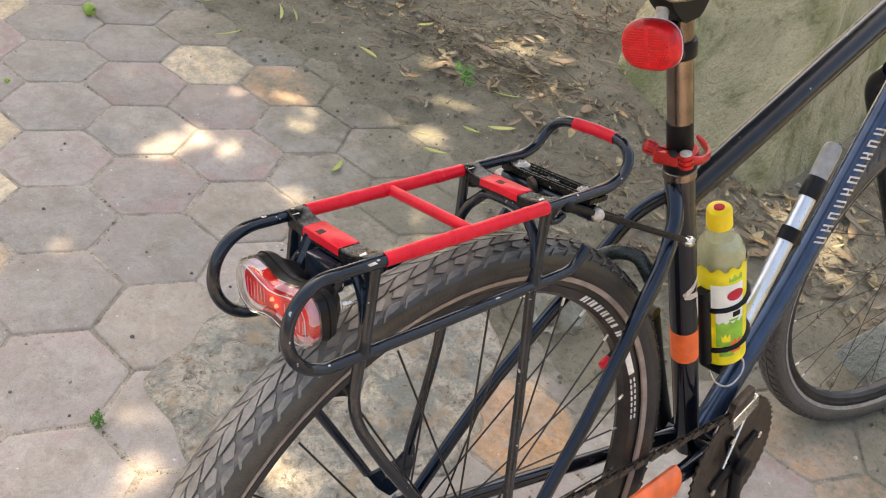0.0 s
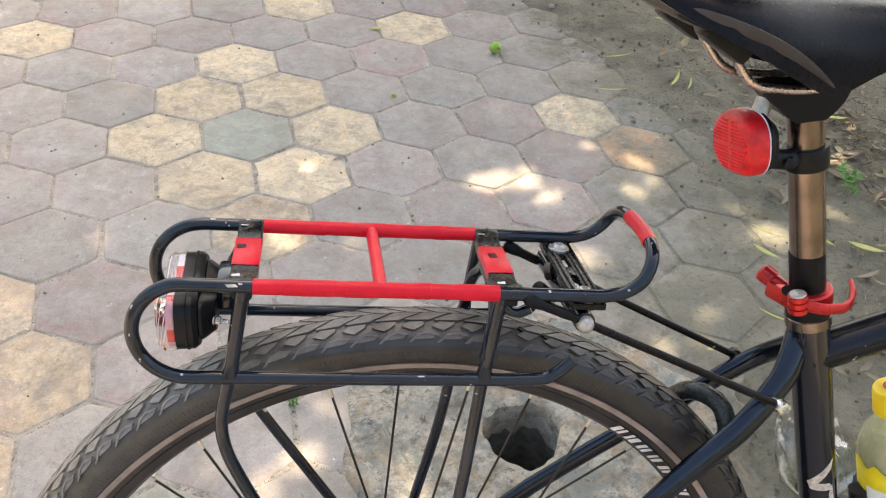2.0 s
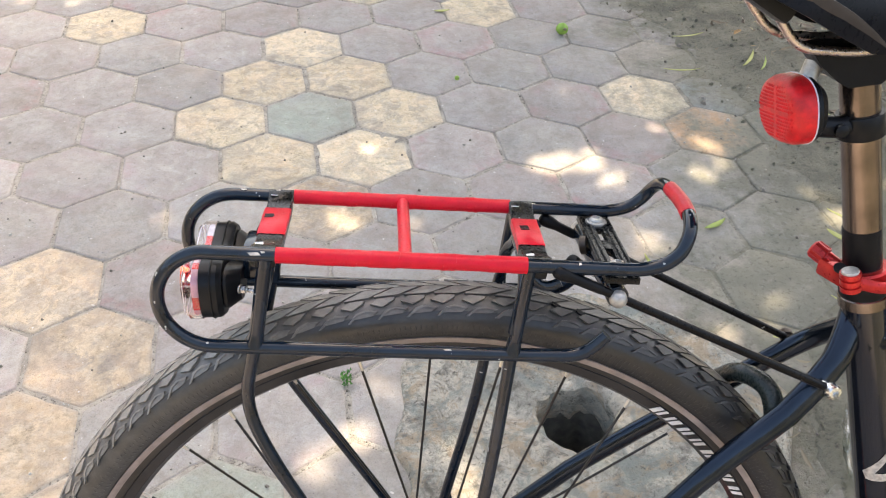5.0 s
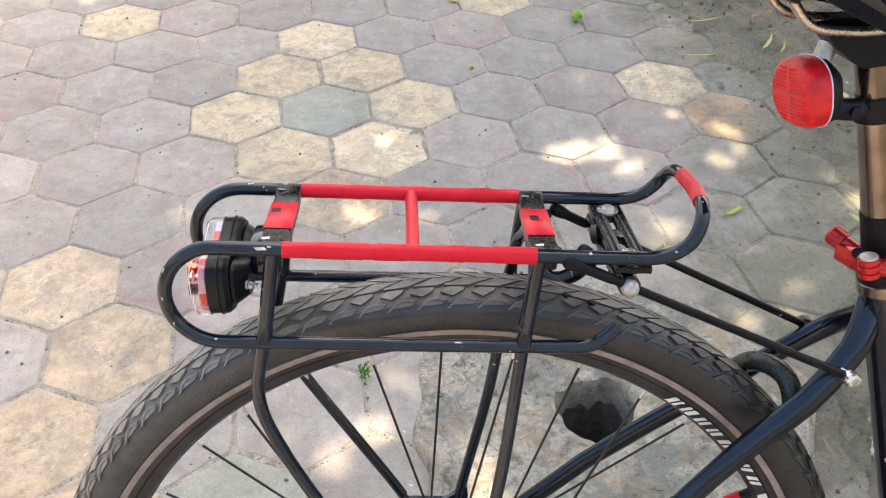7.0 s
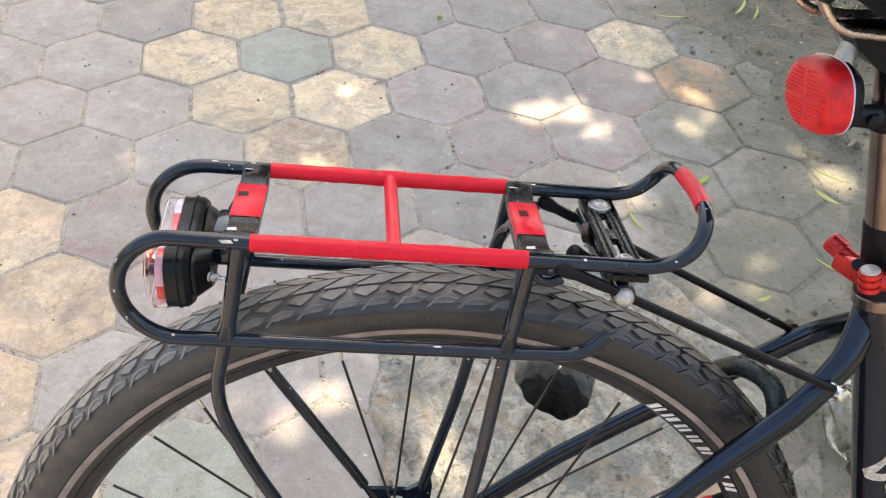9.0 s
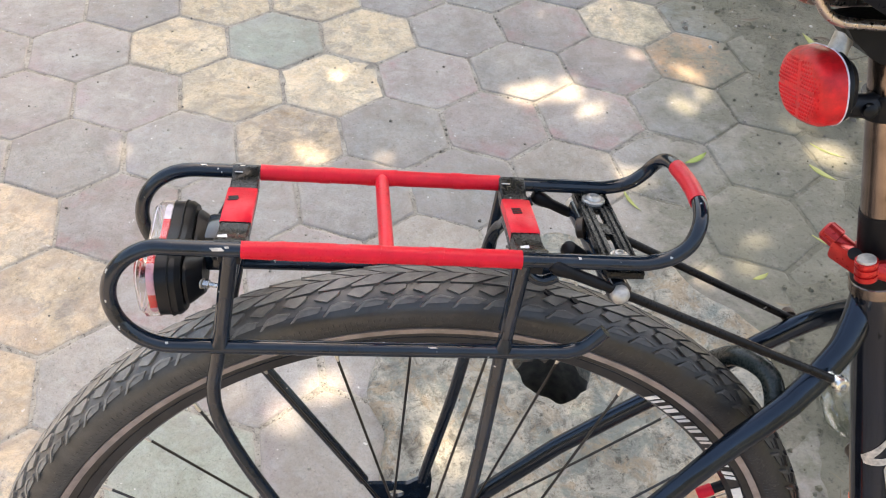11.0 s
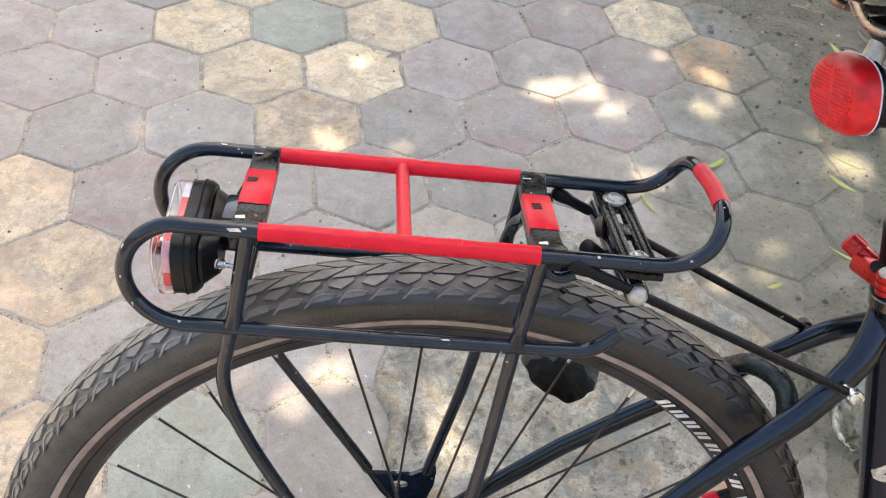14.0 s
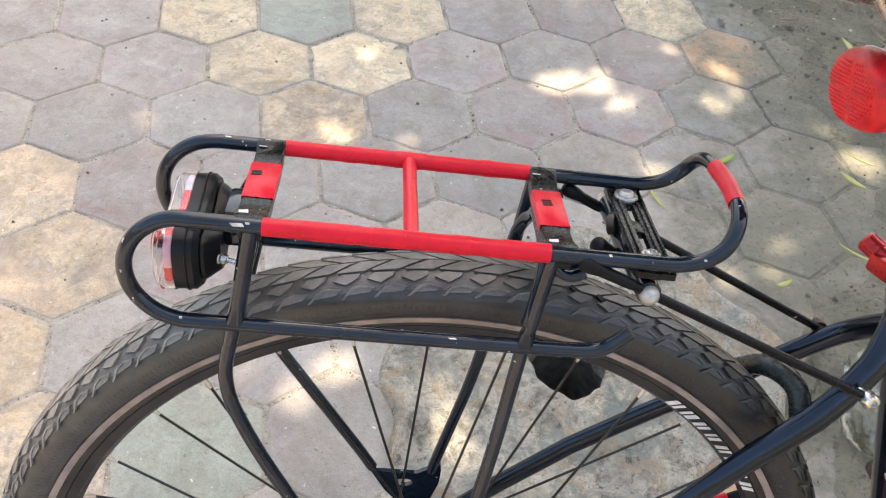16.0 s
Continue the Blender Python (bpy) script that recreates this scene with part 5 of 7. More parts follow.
# slotted front plate with bolts, clamp rods
px0, px1 = 0.1315, 0.1545
cx = (px0 + px1) / 2
g = Geo()
zt, zb = -0.0055, -0.0100
slots = ((-0.0300, -0.0050), (0.0085, 0.0285))
hw = 0.0025
ys = [-0.050, slots[0][0], slots[0][1], slots[1][0], slots[1][1], 0.052]
for x0_, x1_ in ((px0, cx - hw), (cx + hw, px1)):
    g.box(((x0_ + x1_) / 2, 0.001, (zt + zb) / 2), (x1_ - x0_, 0.102, zt - zb), None, 0.0005)
for y0_, y1_ in ((ys[0], ys[1]), (ys[2], ys[3]), (ys[4], ys[5])):
    g.box((cx, (y0_ + y1_) / 2, (zt + zb) / 2 - 0.0003), (2 * hw + 0.0004, y1_ - y0_, zt - zb), None, 0.0003)
part("slotted_plate", g, M_STRAP, rack, "black ribbed plate with two slots", 20)
for dx in (-0.0098, -0.0058, 0.0058, 0.0098):
    part("plate_rib", Geo().box((cx + dx, 0.001, -0.0050), (0.0016, 0.100, 0.0016), None, 0.0004), M_STRAP, rack)
part("rubber_stub", Geo().sweep(flowing([(0.130, -0.003, -0.024), (0.1215, -0.0075, -0.018), (0.1175, -0.0092, -0.0150), (0.1160, -0.0098, -0.0138)], 3), [0.0042, 0.0045, 0.0048, 0.0052, 0.0054, 0.0055, 0.0055, 0.0053, 0.0046, 0.0022], 16), M_RUBBER, rack, "black rubber stub")
part("round_clip", Geo().lathe([(-0.003, 0.0050), (-0.002, 0.0068), (0.002, 0.0068), (0.003, 0.0050)], (0.1300, 0.0125, -0.0120), (1, -0.35, 0.3), 20), M_CHAIN, rack, "rusty round clip")
for yy, big in ((0.0385, 1.0), (-0.0335, 0.8)):
    at = (0.1430, yy, -0.0042)
    washer = part("washer", Geo().lathe([(-0.002, 0.0079 * big), (0.0, 0.0079 * big), (0.0007, 0.0073 * big), (0.0007, 0.003)], at, (0, 0, 1), 24), M_DULL, rack, "dull steel washer")
    part("bolt", Geo().lathe([(0.0, 0.0054 * big), (0.0012, 0.0054 * big), (0.0026, 0.0044 * big), (0.0031, 0.0028 * big), (0.0016, 0.0024 * big)], at, (0, 0, 1), 20), M_DULL, rack, "dull steel socket bolt")
part("clamp_bar", Geo().sweep([(0.1370, 0.052, -0.0190), (0.1412, -0.0505, -0.0192)], 0.0074, 16), M_BLACK, rack, "black clamp bar")
g = Geo().lathe([(-0.005, 0.0056), (0.0, 0.0060), (0.003, 0.0056), (0.0052, 0.0038), (0.0062, 0.0010)], (0.1412, -0.0515, -0.0197), (0.03, -1, 0.0), 20)
part("dome_nut", g, M_DULL, rack, "silver dome nut")
part("dome_nut", Geo().lathe([(-0.006, 0.0070), (0.0, 0.0076), (0.004, 0.0070), (0.007, 0.0045), (0.0082, 0.0012)], (0.1365, 0.0540, -0.0195), (-0.05, 1, 0), 20), M_DULL, rack, "silver dome nut")
RODS = (((0.1020, -0.0510, -0.0032), (0.1300, -0.0503, -0.0143), (0.3085, -0.0390, -0.0925)), ((0.1085, 0.0488, -0.0103), (0.1310, 0.0485, -0.0205), (0.3145, 0.0463, -0.1016)))
for a, b, c_ in RODS:
    rod = part("rod", Geo().sweep([a, b, c_], 0.0031, 12), M_ROD, rack, "thin black stay rod")
    tip = (Vector(b) - Vector(a)).normalized()
    path = [Vector(a) + tip * q for q in (-0.0060, -0.0052, -0.0035, -0.001, 0.003, 0.009)] + [Vector(a).lerp(Vector(b), 0.85), Vector(b)]
    part("rod_sleeve", Geo().sweep(path, [0.0012, 0.0032, 0.0045, 0.0050, 0.0048, 0.0037, 0.0036, 0.0034], 18), M_RUBBER, rack, "black rubber end sleeve")
    s = -1 if a[1] < 0 else 1
    g = Geo().lathe([(-0.007, 0.0035), (0.0, 0.0035), (0.0005, 0.0056), (0.005, 0.0058), (0.0075, 0.0046), (0.0078, 0.0026), (0.005, 0.0022)], Vector(c_) + Vector((0.001, 0, -0.0005)), (0.15, s, 0.12), 16)
    part("stay_bolt", g, M_STEEL if s < 0 else M_CHAIN, rack, "chrome socket bolt" if s < 0 else "dull dark bolt")

# ---- tail light ----
LAMP = Vector((-0.1280, -0.002, -0.0345))


def bow(grow=0.0, n=56):
    """A butterfly outline, wide at both ends and waisted in the middle."""
    out = []
    for i in range(n):
        a = i * math.tau / n
        y = math.copysign(abs(math.cos(a)) ** 0.62, math.cos(a)) * (0.0455 + grow)
        t = min(1.0, abs(y) / 0.036)
        hgt = 0.0135 + 0.0085 * t * t * (3 - 2 * t) + grow
        z = math.copysign(abs(math.sin(a)) ** 0.55, math.sin(a)) * hgt
        out.append((y, z))
    return out


lamp_turn = Matrix.Rotation(radians(-4), 3, "Y") @ Matrix.Rotation(radians(0), 3, "X")


def lamp_place(a, b, h):
    return LAMP + lamp_turn @ Vector((-h, a, b))


tail = bike_part("tail_light", Geo().extrude(bow(), 0.001, -0.013, lamp_place, 0.003), M_PLASTIC, "black bicycle tail light with clear and red lens")
part("back_housing", Geo().extrude(bow(-0.0055), -0.0135, -0.0235, lamp_place, 0.008), M_PLASTIC, tail, "moulded black back")
part("seam", Geo().sweep([lamp_place(a, b, -0.0062) for a, b in bow(0.0002)], 0.0007, 6, closed=True), M_RUBBER, tail)
part("inner_reflector", Geo().extrude(bow(-0.0065), 0.0012, 0.0070, lamp_place, 0.0010), M_LAMP_RED, tail, "red ribbed inner reflector")
ring = bow(-0.0024, 48)
for i in range(0, 48, 2):
    # a square cell of the reflector behind the lens: red and pale by turns on one lobe, pale on the other
    cell = [ring[i], ring[i + 1], ring[(i + 2) % 48]]
    mid_y = cell[1][0]
    cell += [(a * 0.86, b * 0.80) for a, b in cell[::-1]]
    red = mid_y < 0.004 and i % 8 == 0 or abs(mid_y - 0.012) < 0.004
    mat = M_LAMP_RED if red else (M_LAMP_PINK if mid_y < 0.004 else M_LAMP_PALE)
    part("reflector_cell", Geo().extrude(cell, 0.0012, 0.0062, lamp_place), mat, tail, "red square reflector cell" if red else "pale square reflector cell")
part("pale_line", Geo().sweep([lamp_place(a, b, 0.0118) for a, b in bow(-0.0030)], 0.00035, 6, closed=True), M_LAMP_PALE, tail, "pale lens edge")
for i in range(17):
    yy = -0.0344 + i * 0.0043
    if abs(yy) > 0.009:
        part("lens_rib", Geo().box(lamp_place(yy, 0.0, 0.0071), (0.0005, 0.0005, 0.018 if abs(yy) > 0.02 else 0.012), None, 0.0), M_LAMP_PINK, tail, "pale moulded rib")
part("clear_lens", Geo().extrude(bow(0.0006), 0.0014, 0.0130, lamp_place, 0.004), M_LENS, tail, "clear plastic lens")
led_m, led_nt, led_links, led_b = material("lit_led")
led_b.inputs["Base Color"].default_value = (0.9, 0.08, 0.05, 1)
led_b.inputs["Emission Color"].default_value = (1.0, 0.12, 0.06, 1)
led_b.inputs["Emission Strength"].default_value = 1.0
for yy, zz in ((0.001, 0.002), (-0.004, -0.001)):
    part("led", Geo().lathe([(0, 0.0016), (0.002, 0.0013), (0.003, 0.0004)], lamp_place(yy, zz, 0.0074), (-1, 0, 0), 10), led_m, tail, "lit red diode")
part("bracket", Geo().box((-0.0985, -0.006, -0.0210), (0.014, 0.030, 0.024), None, 0.003), M_BLACK, tail, "black mounting bracket")
part("bracket_arm", Geo().sweep([(-0.103, 0.02, -0.03), (-0.094, 0.02, -0.012), (-0.090, 0.02, -0.004)], 0.006, 10), M_BLACK, tail)
g = Geo().lathe([(0, 0.0028), (0.0032, 0.0028), (0.0034, 0.0015), (0.0095, 0.0015)], (-0.1040, -0.0340, -0.0330), (0.95, -0.25, 0), 6)
part("bolt", g, M_STEEL, tail, "zinc bolt and nut")
part("washer", Geo().lathe([(0, 0.0033), (0.0010, 0.0033)], (-0.1056, -0.0337, -0.0330), (0.95, -0.25, 0), 18), M_DULL, tail)

# ---- crank, chain, changers ----
RING = BB + Vector((0.012, -0.048, -0.004))


def toothed(r0, teeth, h=0.0035):
    out = []
    for i in range(teeth):
        for d, rr in ((0.0, r0 - h), (0.3, r0 - h), (0.45, r0), (0.7, r0)):
            a = (i + d) * math.tau / teeth
            out.append((math.cos(a) * rr, math.sin(a) * rr))
    return out


crankset = bike_part("crankset", Geo().extrude(toothed(0.093, 48), 0.0, 0.0028, lambda a, b, h: RING + Vector((a, -h, b))), M_CHAIN, "greasy dark chainring and crank", 20)
part("small_ring", Geo().extrude(toothed(0.066, 34), 0.0, 0.0028, lambda a, b, h: RING + Vector((a, 0.008 - h, b))), M_CHAIN, crankset, "", 20)
for k in range(4):
    a = k * math.pi / 2 + 0.5
    part("spider_arm", Geo().sweep([RING + Vector((0, -0.006, 0)), RING + Vector((math.cos(a) * 0.052, -0.005, math.sin(a) * 0.052))], [0.013, 0.007], 10, flat=0.5), M_PLASTIC, crankset)
    part("ring_bolt", Geo().lathe([(0, 0.0050), (0.002, 0.0050), (0.003, 0.003)], RING + Vector((math.cos(a) * 0.052, -0.0085, math.sin(a) * 0.052)), (0, -1, 0), 12), M_STEEL, crankset, "steel ring bolt")
part("crank_arm", Geo().sweep([RING + Vector((0, -0.012, 0)), RING + Vector((0.012, -0.016, 0.035)), RING + Vector((0.004, -0.024, -0.165))][::2], [0.013, 0.010], 14, flat=0.6), M_PLASTIC, crankset, "black crank arm")
far_arm = flowing([BB + Vector((0.0, 0.046, -0.004)), BB + Vector((-0.018, 0.054, 0.060)), BB + Vector((-0.034, 0.060, 0.120)), BB + Vector((-0.050, 0.064, 0.178))], 4)
part("crank_arm", Geo().sweep(far_arm, [0.0150 - 0.0045 * k / (len(far_arm) - 1) for k in range(len(far_arm))], 16, flat=0.55, side=(0, 1, 0)), M_PLASTIC, crankset, "black crank arm pointing up")
part("pedal_axle", Geo().lathe([(-0.004, 0.0085), (0.006, 0.0100), (0.016, 0.0095), (0.020, 0.006)], BB + Vector((-0.052, 0.064, 0.184)), (0, 1, 0), 18), M_CHAIN, crankset, "worn pedal axle end")
part("crank_cap", Geo().lathe([(0, 0.014), (0.008, 0.013), (0.010, 0.008)], RING + Vector((0, -0.016, 0)), (0, -1, 0), 20), M_PLASTIC, crankset)
# chain along its upper run
c_a, c_b = Vector((0.075, -0.044, WHEEL.z + 0.036)), RING + Vector((-0.020, -0.0014, 0.084))
links_n = 30
d = (c_b - c_a) / links_n
for i in range(links_n):
    p = c_a + d * (i + 0.5)
    yy = 0.0028 if i % 2 else 0.0018
    g = Geo()
    for s in (-1, 1):
        g.box(p + Vector((0, s * yy, 0)), (d.length * 1.05, 0.0010, 0.0075), None, 0.0004)
    g.lathe([(-0.0032, 0.0026), (0.0032, 0.0026)], p + d * 0.5, (0, 1, 0), 8)
    part("chain_link", g, M_CHAIN if i % 2 else M_SPOKE, crankset)
g = Geo().extrude([(0.0, 0.0), (0.036, 0.012), (0.040, -0.010), (0.012, -0.030), (-0.006, -0.020)], -0.046, -0.056, lambda a, b, h: BB + Vector((-0.020 + a, h, 0.098 + b)), 0.002)
changer = bike_part("front_derailleur", g, M_CHAIN, "worn dark front derailleur with silver arm")
part("arm", Geo().sweep([BB + Vector((0.016, -0.055, 0.090)), BB + Vector((-0.030, -0.060, 0.010))], 0.0022, 10), M_STEEL, changer, "silver cable arm")
part("cage", Geo().box(BB + Vector((0.004, -0.052, 0.078)), (0.055, 0.012, 0.020), Matrix.Rotation(-0.35, 3, "Y"), 0.003), M_STEEL, changer, "scuffed steel cage")
stay_guard = Geo().sweep([Vector((0.200, -0.056, -0.410)), Vector((0.30, -0.050, -0.418)), Vector((0.375, -0.046, -0.424))], [0.0140, 0.0190, 0.0225], 16, flat=0.5, side=(0, 1, 0))
part("chainstay_guard", stay_guard, M_ORANGE_TAPE, bike_frame, "orange chainstay guard")
g = Geo().box(WHEEL + Vector((0.020, -0.058, -0.030)), (0.035, 0.022, 0.040), Matrix.Rotation(0.5, 3, "Y"), 0.006)
g.lathe([(-0.004, 0.018), (0.004, 0.018)], WHEEL + Vector((0.026, -0.048, -0.070)), (0, 1, 0), 16)
bike_part("rear_derailleur", g, M_RUBBER, "dark rear derailleur")
g = Geo().lathe([(0, 0.003), (0.001, 0.012), (0.010, 0.010), (0.016, 0.007), (0.018, 0.003)], WHEEL + Vector((0, -0.066, 0)), (0, -1, 0), 16)
bike_part("axle_nut", g, M_RUBBER, "dark axle nut")

# bottle cage
B0, B1 = Vector((0.5080, -0.002, -0.3135)), Vector((0.4265, -0.002, -0.0945))
bax = (B1 - B0).normalized()
bu = bax.cross(Vector((0, 1, 0))).normalized()
bw = Vector((0, 1, 0))


def around(h, a, r):
    return B0 + bax * h + (bu * math.cos(a) + bw * math.sin(a)) * r


sgn = 1 if bu.x > 0 else -1
g = Geo().sweep([B0 + bax * 0.010 - bu * sgn * 0.033, B0 + bax * 0.130 - bu * sgn * 0.033], 0.008, 12, flat=1.0)
cage = bike_part("bottle_cage", g, M_PLASTIC, "black plastic bottle cage")
base = 0 if sgn > 0 else math.pi
for h0, h1 in ((0.120, 0.098), (0.066, 0.030)):
    pts = [around(h0 + (h1 - h0) * i / 16, base + math.pi + i * math.tau / 16, 0.0305) for i in range(17)]
    part("cage_hoop", Geo().sweep(pts, 0.0042, 10, flat=0.6), M_PLASTIC, cage)
part("cage_arm", Geo().sweep([around(0.098, base - 0.5, 0.031), around(0.06, base - 0.25, 0.032), around(0.0, base - 0.2, 0.031)], 0.0042, 10), M_PLASTIC, cage)
part("cage_floor", Geo().box(B0 - bax * 0.010, (0.050, 0.030, 0.010), Matrix.Rotation(-0.37, 3, "Y"), 0.003), M_PLASTIC, cage)


def to_world(v):
    return RACK + AXES @ Vector(v)


def loose(name, label, category, at):
    """A thing of its own that sits on the bicycle, in the bicycle's axes."""
    ob = new(name)
    ob.matrix_world = Matrix.Translation(to_world(at)) @ AXES.to_4x4()
    return tagged(ob, label, category)


def loose_part(name, geo, mat, parent, at, label="", smooth=35):
    ob = part(name, geo, mat, parent, label, smooth)
    ob.location = -Vector(at)
    return ob


bottle = loose("drink_bottle", "half-clear plastic drink bottle with yellow and green label and yellow cap", "bottle", B0)
prof = [(0.0, 0.020), (0.002, 0.0265), (0.006, 0.0290), (0.160, 0.0290), (0.173, 0.0272), (0.186, 0.0220), (0.196, 0.0150), (0.201, 0.0128), (0.212, 0.0128)]
body = loose_part("bottle_body", Geo().lathe(prof, B0, bax, 32), M_PET, bottle, B0, "clear plastic body")


def sleeve(h0, h1, a0, a1, r, mat, label, wave=0.0, n=24):
    """A piece of printed label round the bottle; wave makes its upper edge uneven."""
    verts = []
    for i in range(n + 1):
        a = a0 + (a1 - a0) * i / n
        verts += [around(h0, a, r), around(h1 + wave * math.sin(i * 1.1), a, r)]
    faces = [(2 * i, 2 * i + 2, 2 * i + 3, 2 * i + 1) for i in range(n)]
    inner = [around(h0, a0 + (a1 - a0) * i / n, r - 0.0005) if k == 0 else around(h1 + wave * math.sin(i * 1.1), a0 + (a1 - a0) * i / n, r - 0.0005) for i in range(n + 1) for k in (0, 1)]
    o = len(verts)
    faces += [(o + 2 * i, o + 2 * i + 1, o + 2 * i + 3, o + 2 * i + 2) for i in range(n)]
    g_ = Geo().add(verts + inner, faces)
    return loose_part("label_panel", g_, mat, bottle, B0, label)


cam_a = math.atan2(-1.0, -0.6 * sgn)
RL = 0.0294
sleeve(0.005, 0.160, 0, math.tau, RL, M_LABEL_Y, "yellow printed label", 0.0035, 64)
sleeve(0.100, 0.138, cam_a - 0.55, cam_a + 0.80, RL + 0.0003, M_LABEL_W, "white label field")
sleeve(0.066, 0.100, cam_a - 0.55, cam_a + 0.62, RL + 0.0003, M_LABEL_W, "white label field")
sleeve(0.038, 0.078, cam_a - 0.55, cam_a + 0.62, RL + 0.0005, M_LABEL_G, "green label field", 0.002)
sleeve(0.142, 0.149, cam_a - 0.50, cam_a + 0.10, RL + 0.0003, M_LABEL_G, "green leaf print", 0.003, 12)
sleeve(0.026, 0.046, cam_a - 0.42, cam_a + 0.05, RL + 0.0007, M_ORANGE_TAPE, "orange fruit print", 0.004, 12)
sleeve(0.046, 0.056, cam_a + 0.05, cam_a + 0.40, RL + 0.0007, M_LABEL_Y, "yellow fruit print", 0.003, 12)
sleeve(0.020, 0.030, cam_a - 0.1, cam_a + 0.5, RL + 0.0003, M_LABEL_G, "green leaf print", 0.004, 12)
sleeve(0.086, 0.094, cam_a - 0.40, cam_a - 0.05, RL + 0.0006, M_RUBBER, "dark print", 0.0, 8)
sleeve(0.080, 0.083, cam_a - 0.30, cam_a + 0.10, RL + 0.0006, M_LABEL_G, "green print", 0.0, 8)
oval_pts = [(0.121 + 0.0085 * math.sin(k * math.tau / 24), cam_a - 0.18 + 0.36 * math.cos(k * math.tau / 24)) for k in range(24)]
g_ = Geo().add([around(h_, a_, RL + 0.0008) for h_, a_ in oval_pts] + [around(0.121, cam_a - 0.18, RL + 0.0009)], [(k, (k + 1) % 24, 24) for k in range(24)])
loose_part("label_oval", g_, M_LABEL_R, bottle, B0, "dark red oval")
loose_part("drink", Geo().lathe([(0.003, 0.026), (0.160, 0.0278), (0.172, 0.0262), (0.184, 0.0212), (0.190, 0.0170)], B0, bax, 28), M_DRINK, bottle, B0, "pale cloudy drink")
cap_prof = [(0.205, 0.0138), (0.2055, 0.0147), (0.226, 0.0143), (0.2285, 0.0132), (0.2293, 0.011), (0.2295, 0.0)]
loose_part("cap", Geo().lathe([(h, max(r_, 0.0005)) for h, r_ in cap_prof], B0, bax, 32), M_YELLOW, bottle, B0, "yellow screw cap")
loose_part("cap_print", Geo().lathe([(0.2296, 0.006), (0.2302, 0.006)], B0, bax, 20), M_LABEL_R, bottle, B0, "small red print")

P0, P1 = Vector((0.5250, -0.0123, -0.2800)), Vector((0.6800, -0.0126, -0.0240))
pump = loose("hand_pump", "silver aluminium hand pump strapped along the down tube", "bicycle pump", P0)
pump_ax = P1 - P0
loose_part("barrel", Geo().sweep([P0, P0 + pump_ax * 0.60], 0.0105, 24), M_PUMP, pump, P0, "brushed silver barrel")
loose_part("collar", Geo().sweep([P0 + pump_ax * 0.60, P0 + pump_ax * 0.61, P0 + pump_ax * 0.685, P0 + pump_ax * 0.69], [0.0118, 0.0128, 0.0128, 0.0118], 24), M_PLASTIC, pump, P0, "black plastic collar")
loose_part("pump_head", Geo().sweep([P0 + pump_ax * 0.69, P0 + pump_ax * 0.80, P0 + pump_ax * 0.83, P0 + pump_ax * 0.845], [0.0115, 0.0120, 0.0110, 0.0080], 24), M_PUMP_GREY, pump, P0, "grey plastic handle end")
loose_part("strap", Geo().sweep([P0 + pump_ax * 0.40, P0 + pump_ax * 0.46], 0.0122, 24), M_RUBBER, pump, P0, "black rubber strap")
loose_part("holder", Geo().box(P0 + pump_ax * 0.42 + Vector((0.018, 0.004, -0.012)), (0.030, 0.018, 0.016), None, 0.003), M_RUBBER, pump, P0, "black holder")
loose_part("barrel_cap", Geo().sweep([P0 - pump_ax.normalized() * 0.008, P0], [0.009, 0.0108], 20), M_PLASTIC, pump, P0)


# ---- loose things on the ground ----
def boulder(name, at, size, turn, seed, mat, label, cuts=()):
    """A rough stone; cuts are broken faces as (normal, distance from the middle in metres)."""
    bm = bmesh.new()
    bmesh.ops.create_icosphere(bm, subdivisions=6, radius=1.0)
    faces_ = [(Vector(n_).normalized(), d_) for n_, d_ in cuts]
    for v in bm.verts:
        p = v.co.copy()
        q = p * 1.3 + Vector((seed, seed * 2.1, 0))
        k = 1 + 0.20 * noise.noise(q) + 0.08 * noise.noise(q * 2.7) + 0.03 * noise.noise(q * 8)
        p = Vector((p.x * size[0] * k, p.y * size[1] * k, max(p.z * k, -0.45) * size[2]))
        for n_, d_ in faces_:
            over = p.dot(n_) - d_
            if over > 0:
                p -= n_ * over * 0.93
        p += p.normalized() * (0.006 * noise.noise(p * 9) + 0.004 * noise.noise(p * 26)) * min(1.0, size[0] * 3)
        v.co = p
    me = bpy.data.meshes.new(name)
    bm.to_mesh(me)
    bm.free()
    me.materials.append(mat)
    me.polygons.foreach_set("use_smooth", [True] * len(me.polygons))
    me.set_sharp_from_angle(angle=radians(50))
    ob = new(name, me)
    ob.matrix_world = pose(*at, 0, 0, turn)
    return tagged(ob, label, "rock")


boulder("mossy_boulder", (2.14, -0.74, 0.14), (0.78, 0.70, 0.62), 0, 3.1, M_ROCK, "large green mossy boulder on bare earth", (((-0.886, 0.464, 0.65), 0.217), ((-0.3, 0.8, 0.6), 0.150), ((0.0, -1.0, 0.25), 0.378)))
boulder("grey_stone", (1.225, -1.655, 0.020), (0.185, 0.150, 0.150), 0, 7.7, M_ROCK_GREY, "flat-faced pale grey stone on earth", (((-0.85, 0.30, 0.45), 0.105), ((-0.55, -0.80, 0.25), 0.100), ((-0.15, 0.1, 0.98), 0.100), ((0.3, 0.9, 0.3), 0.10)))


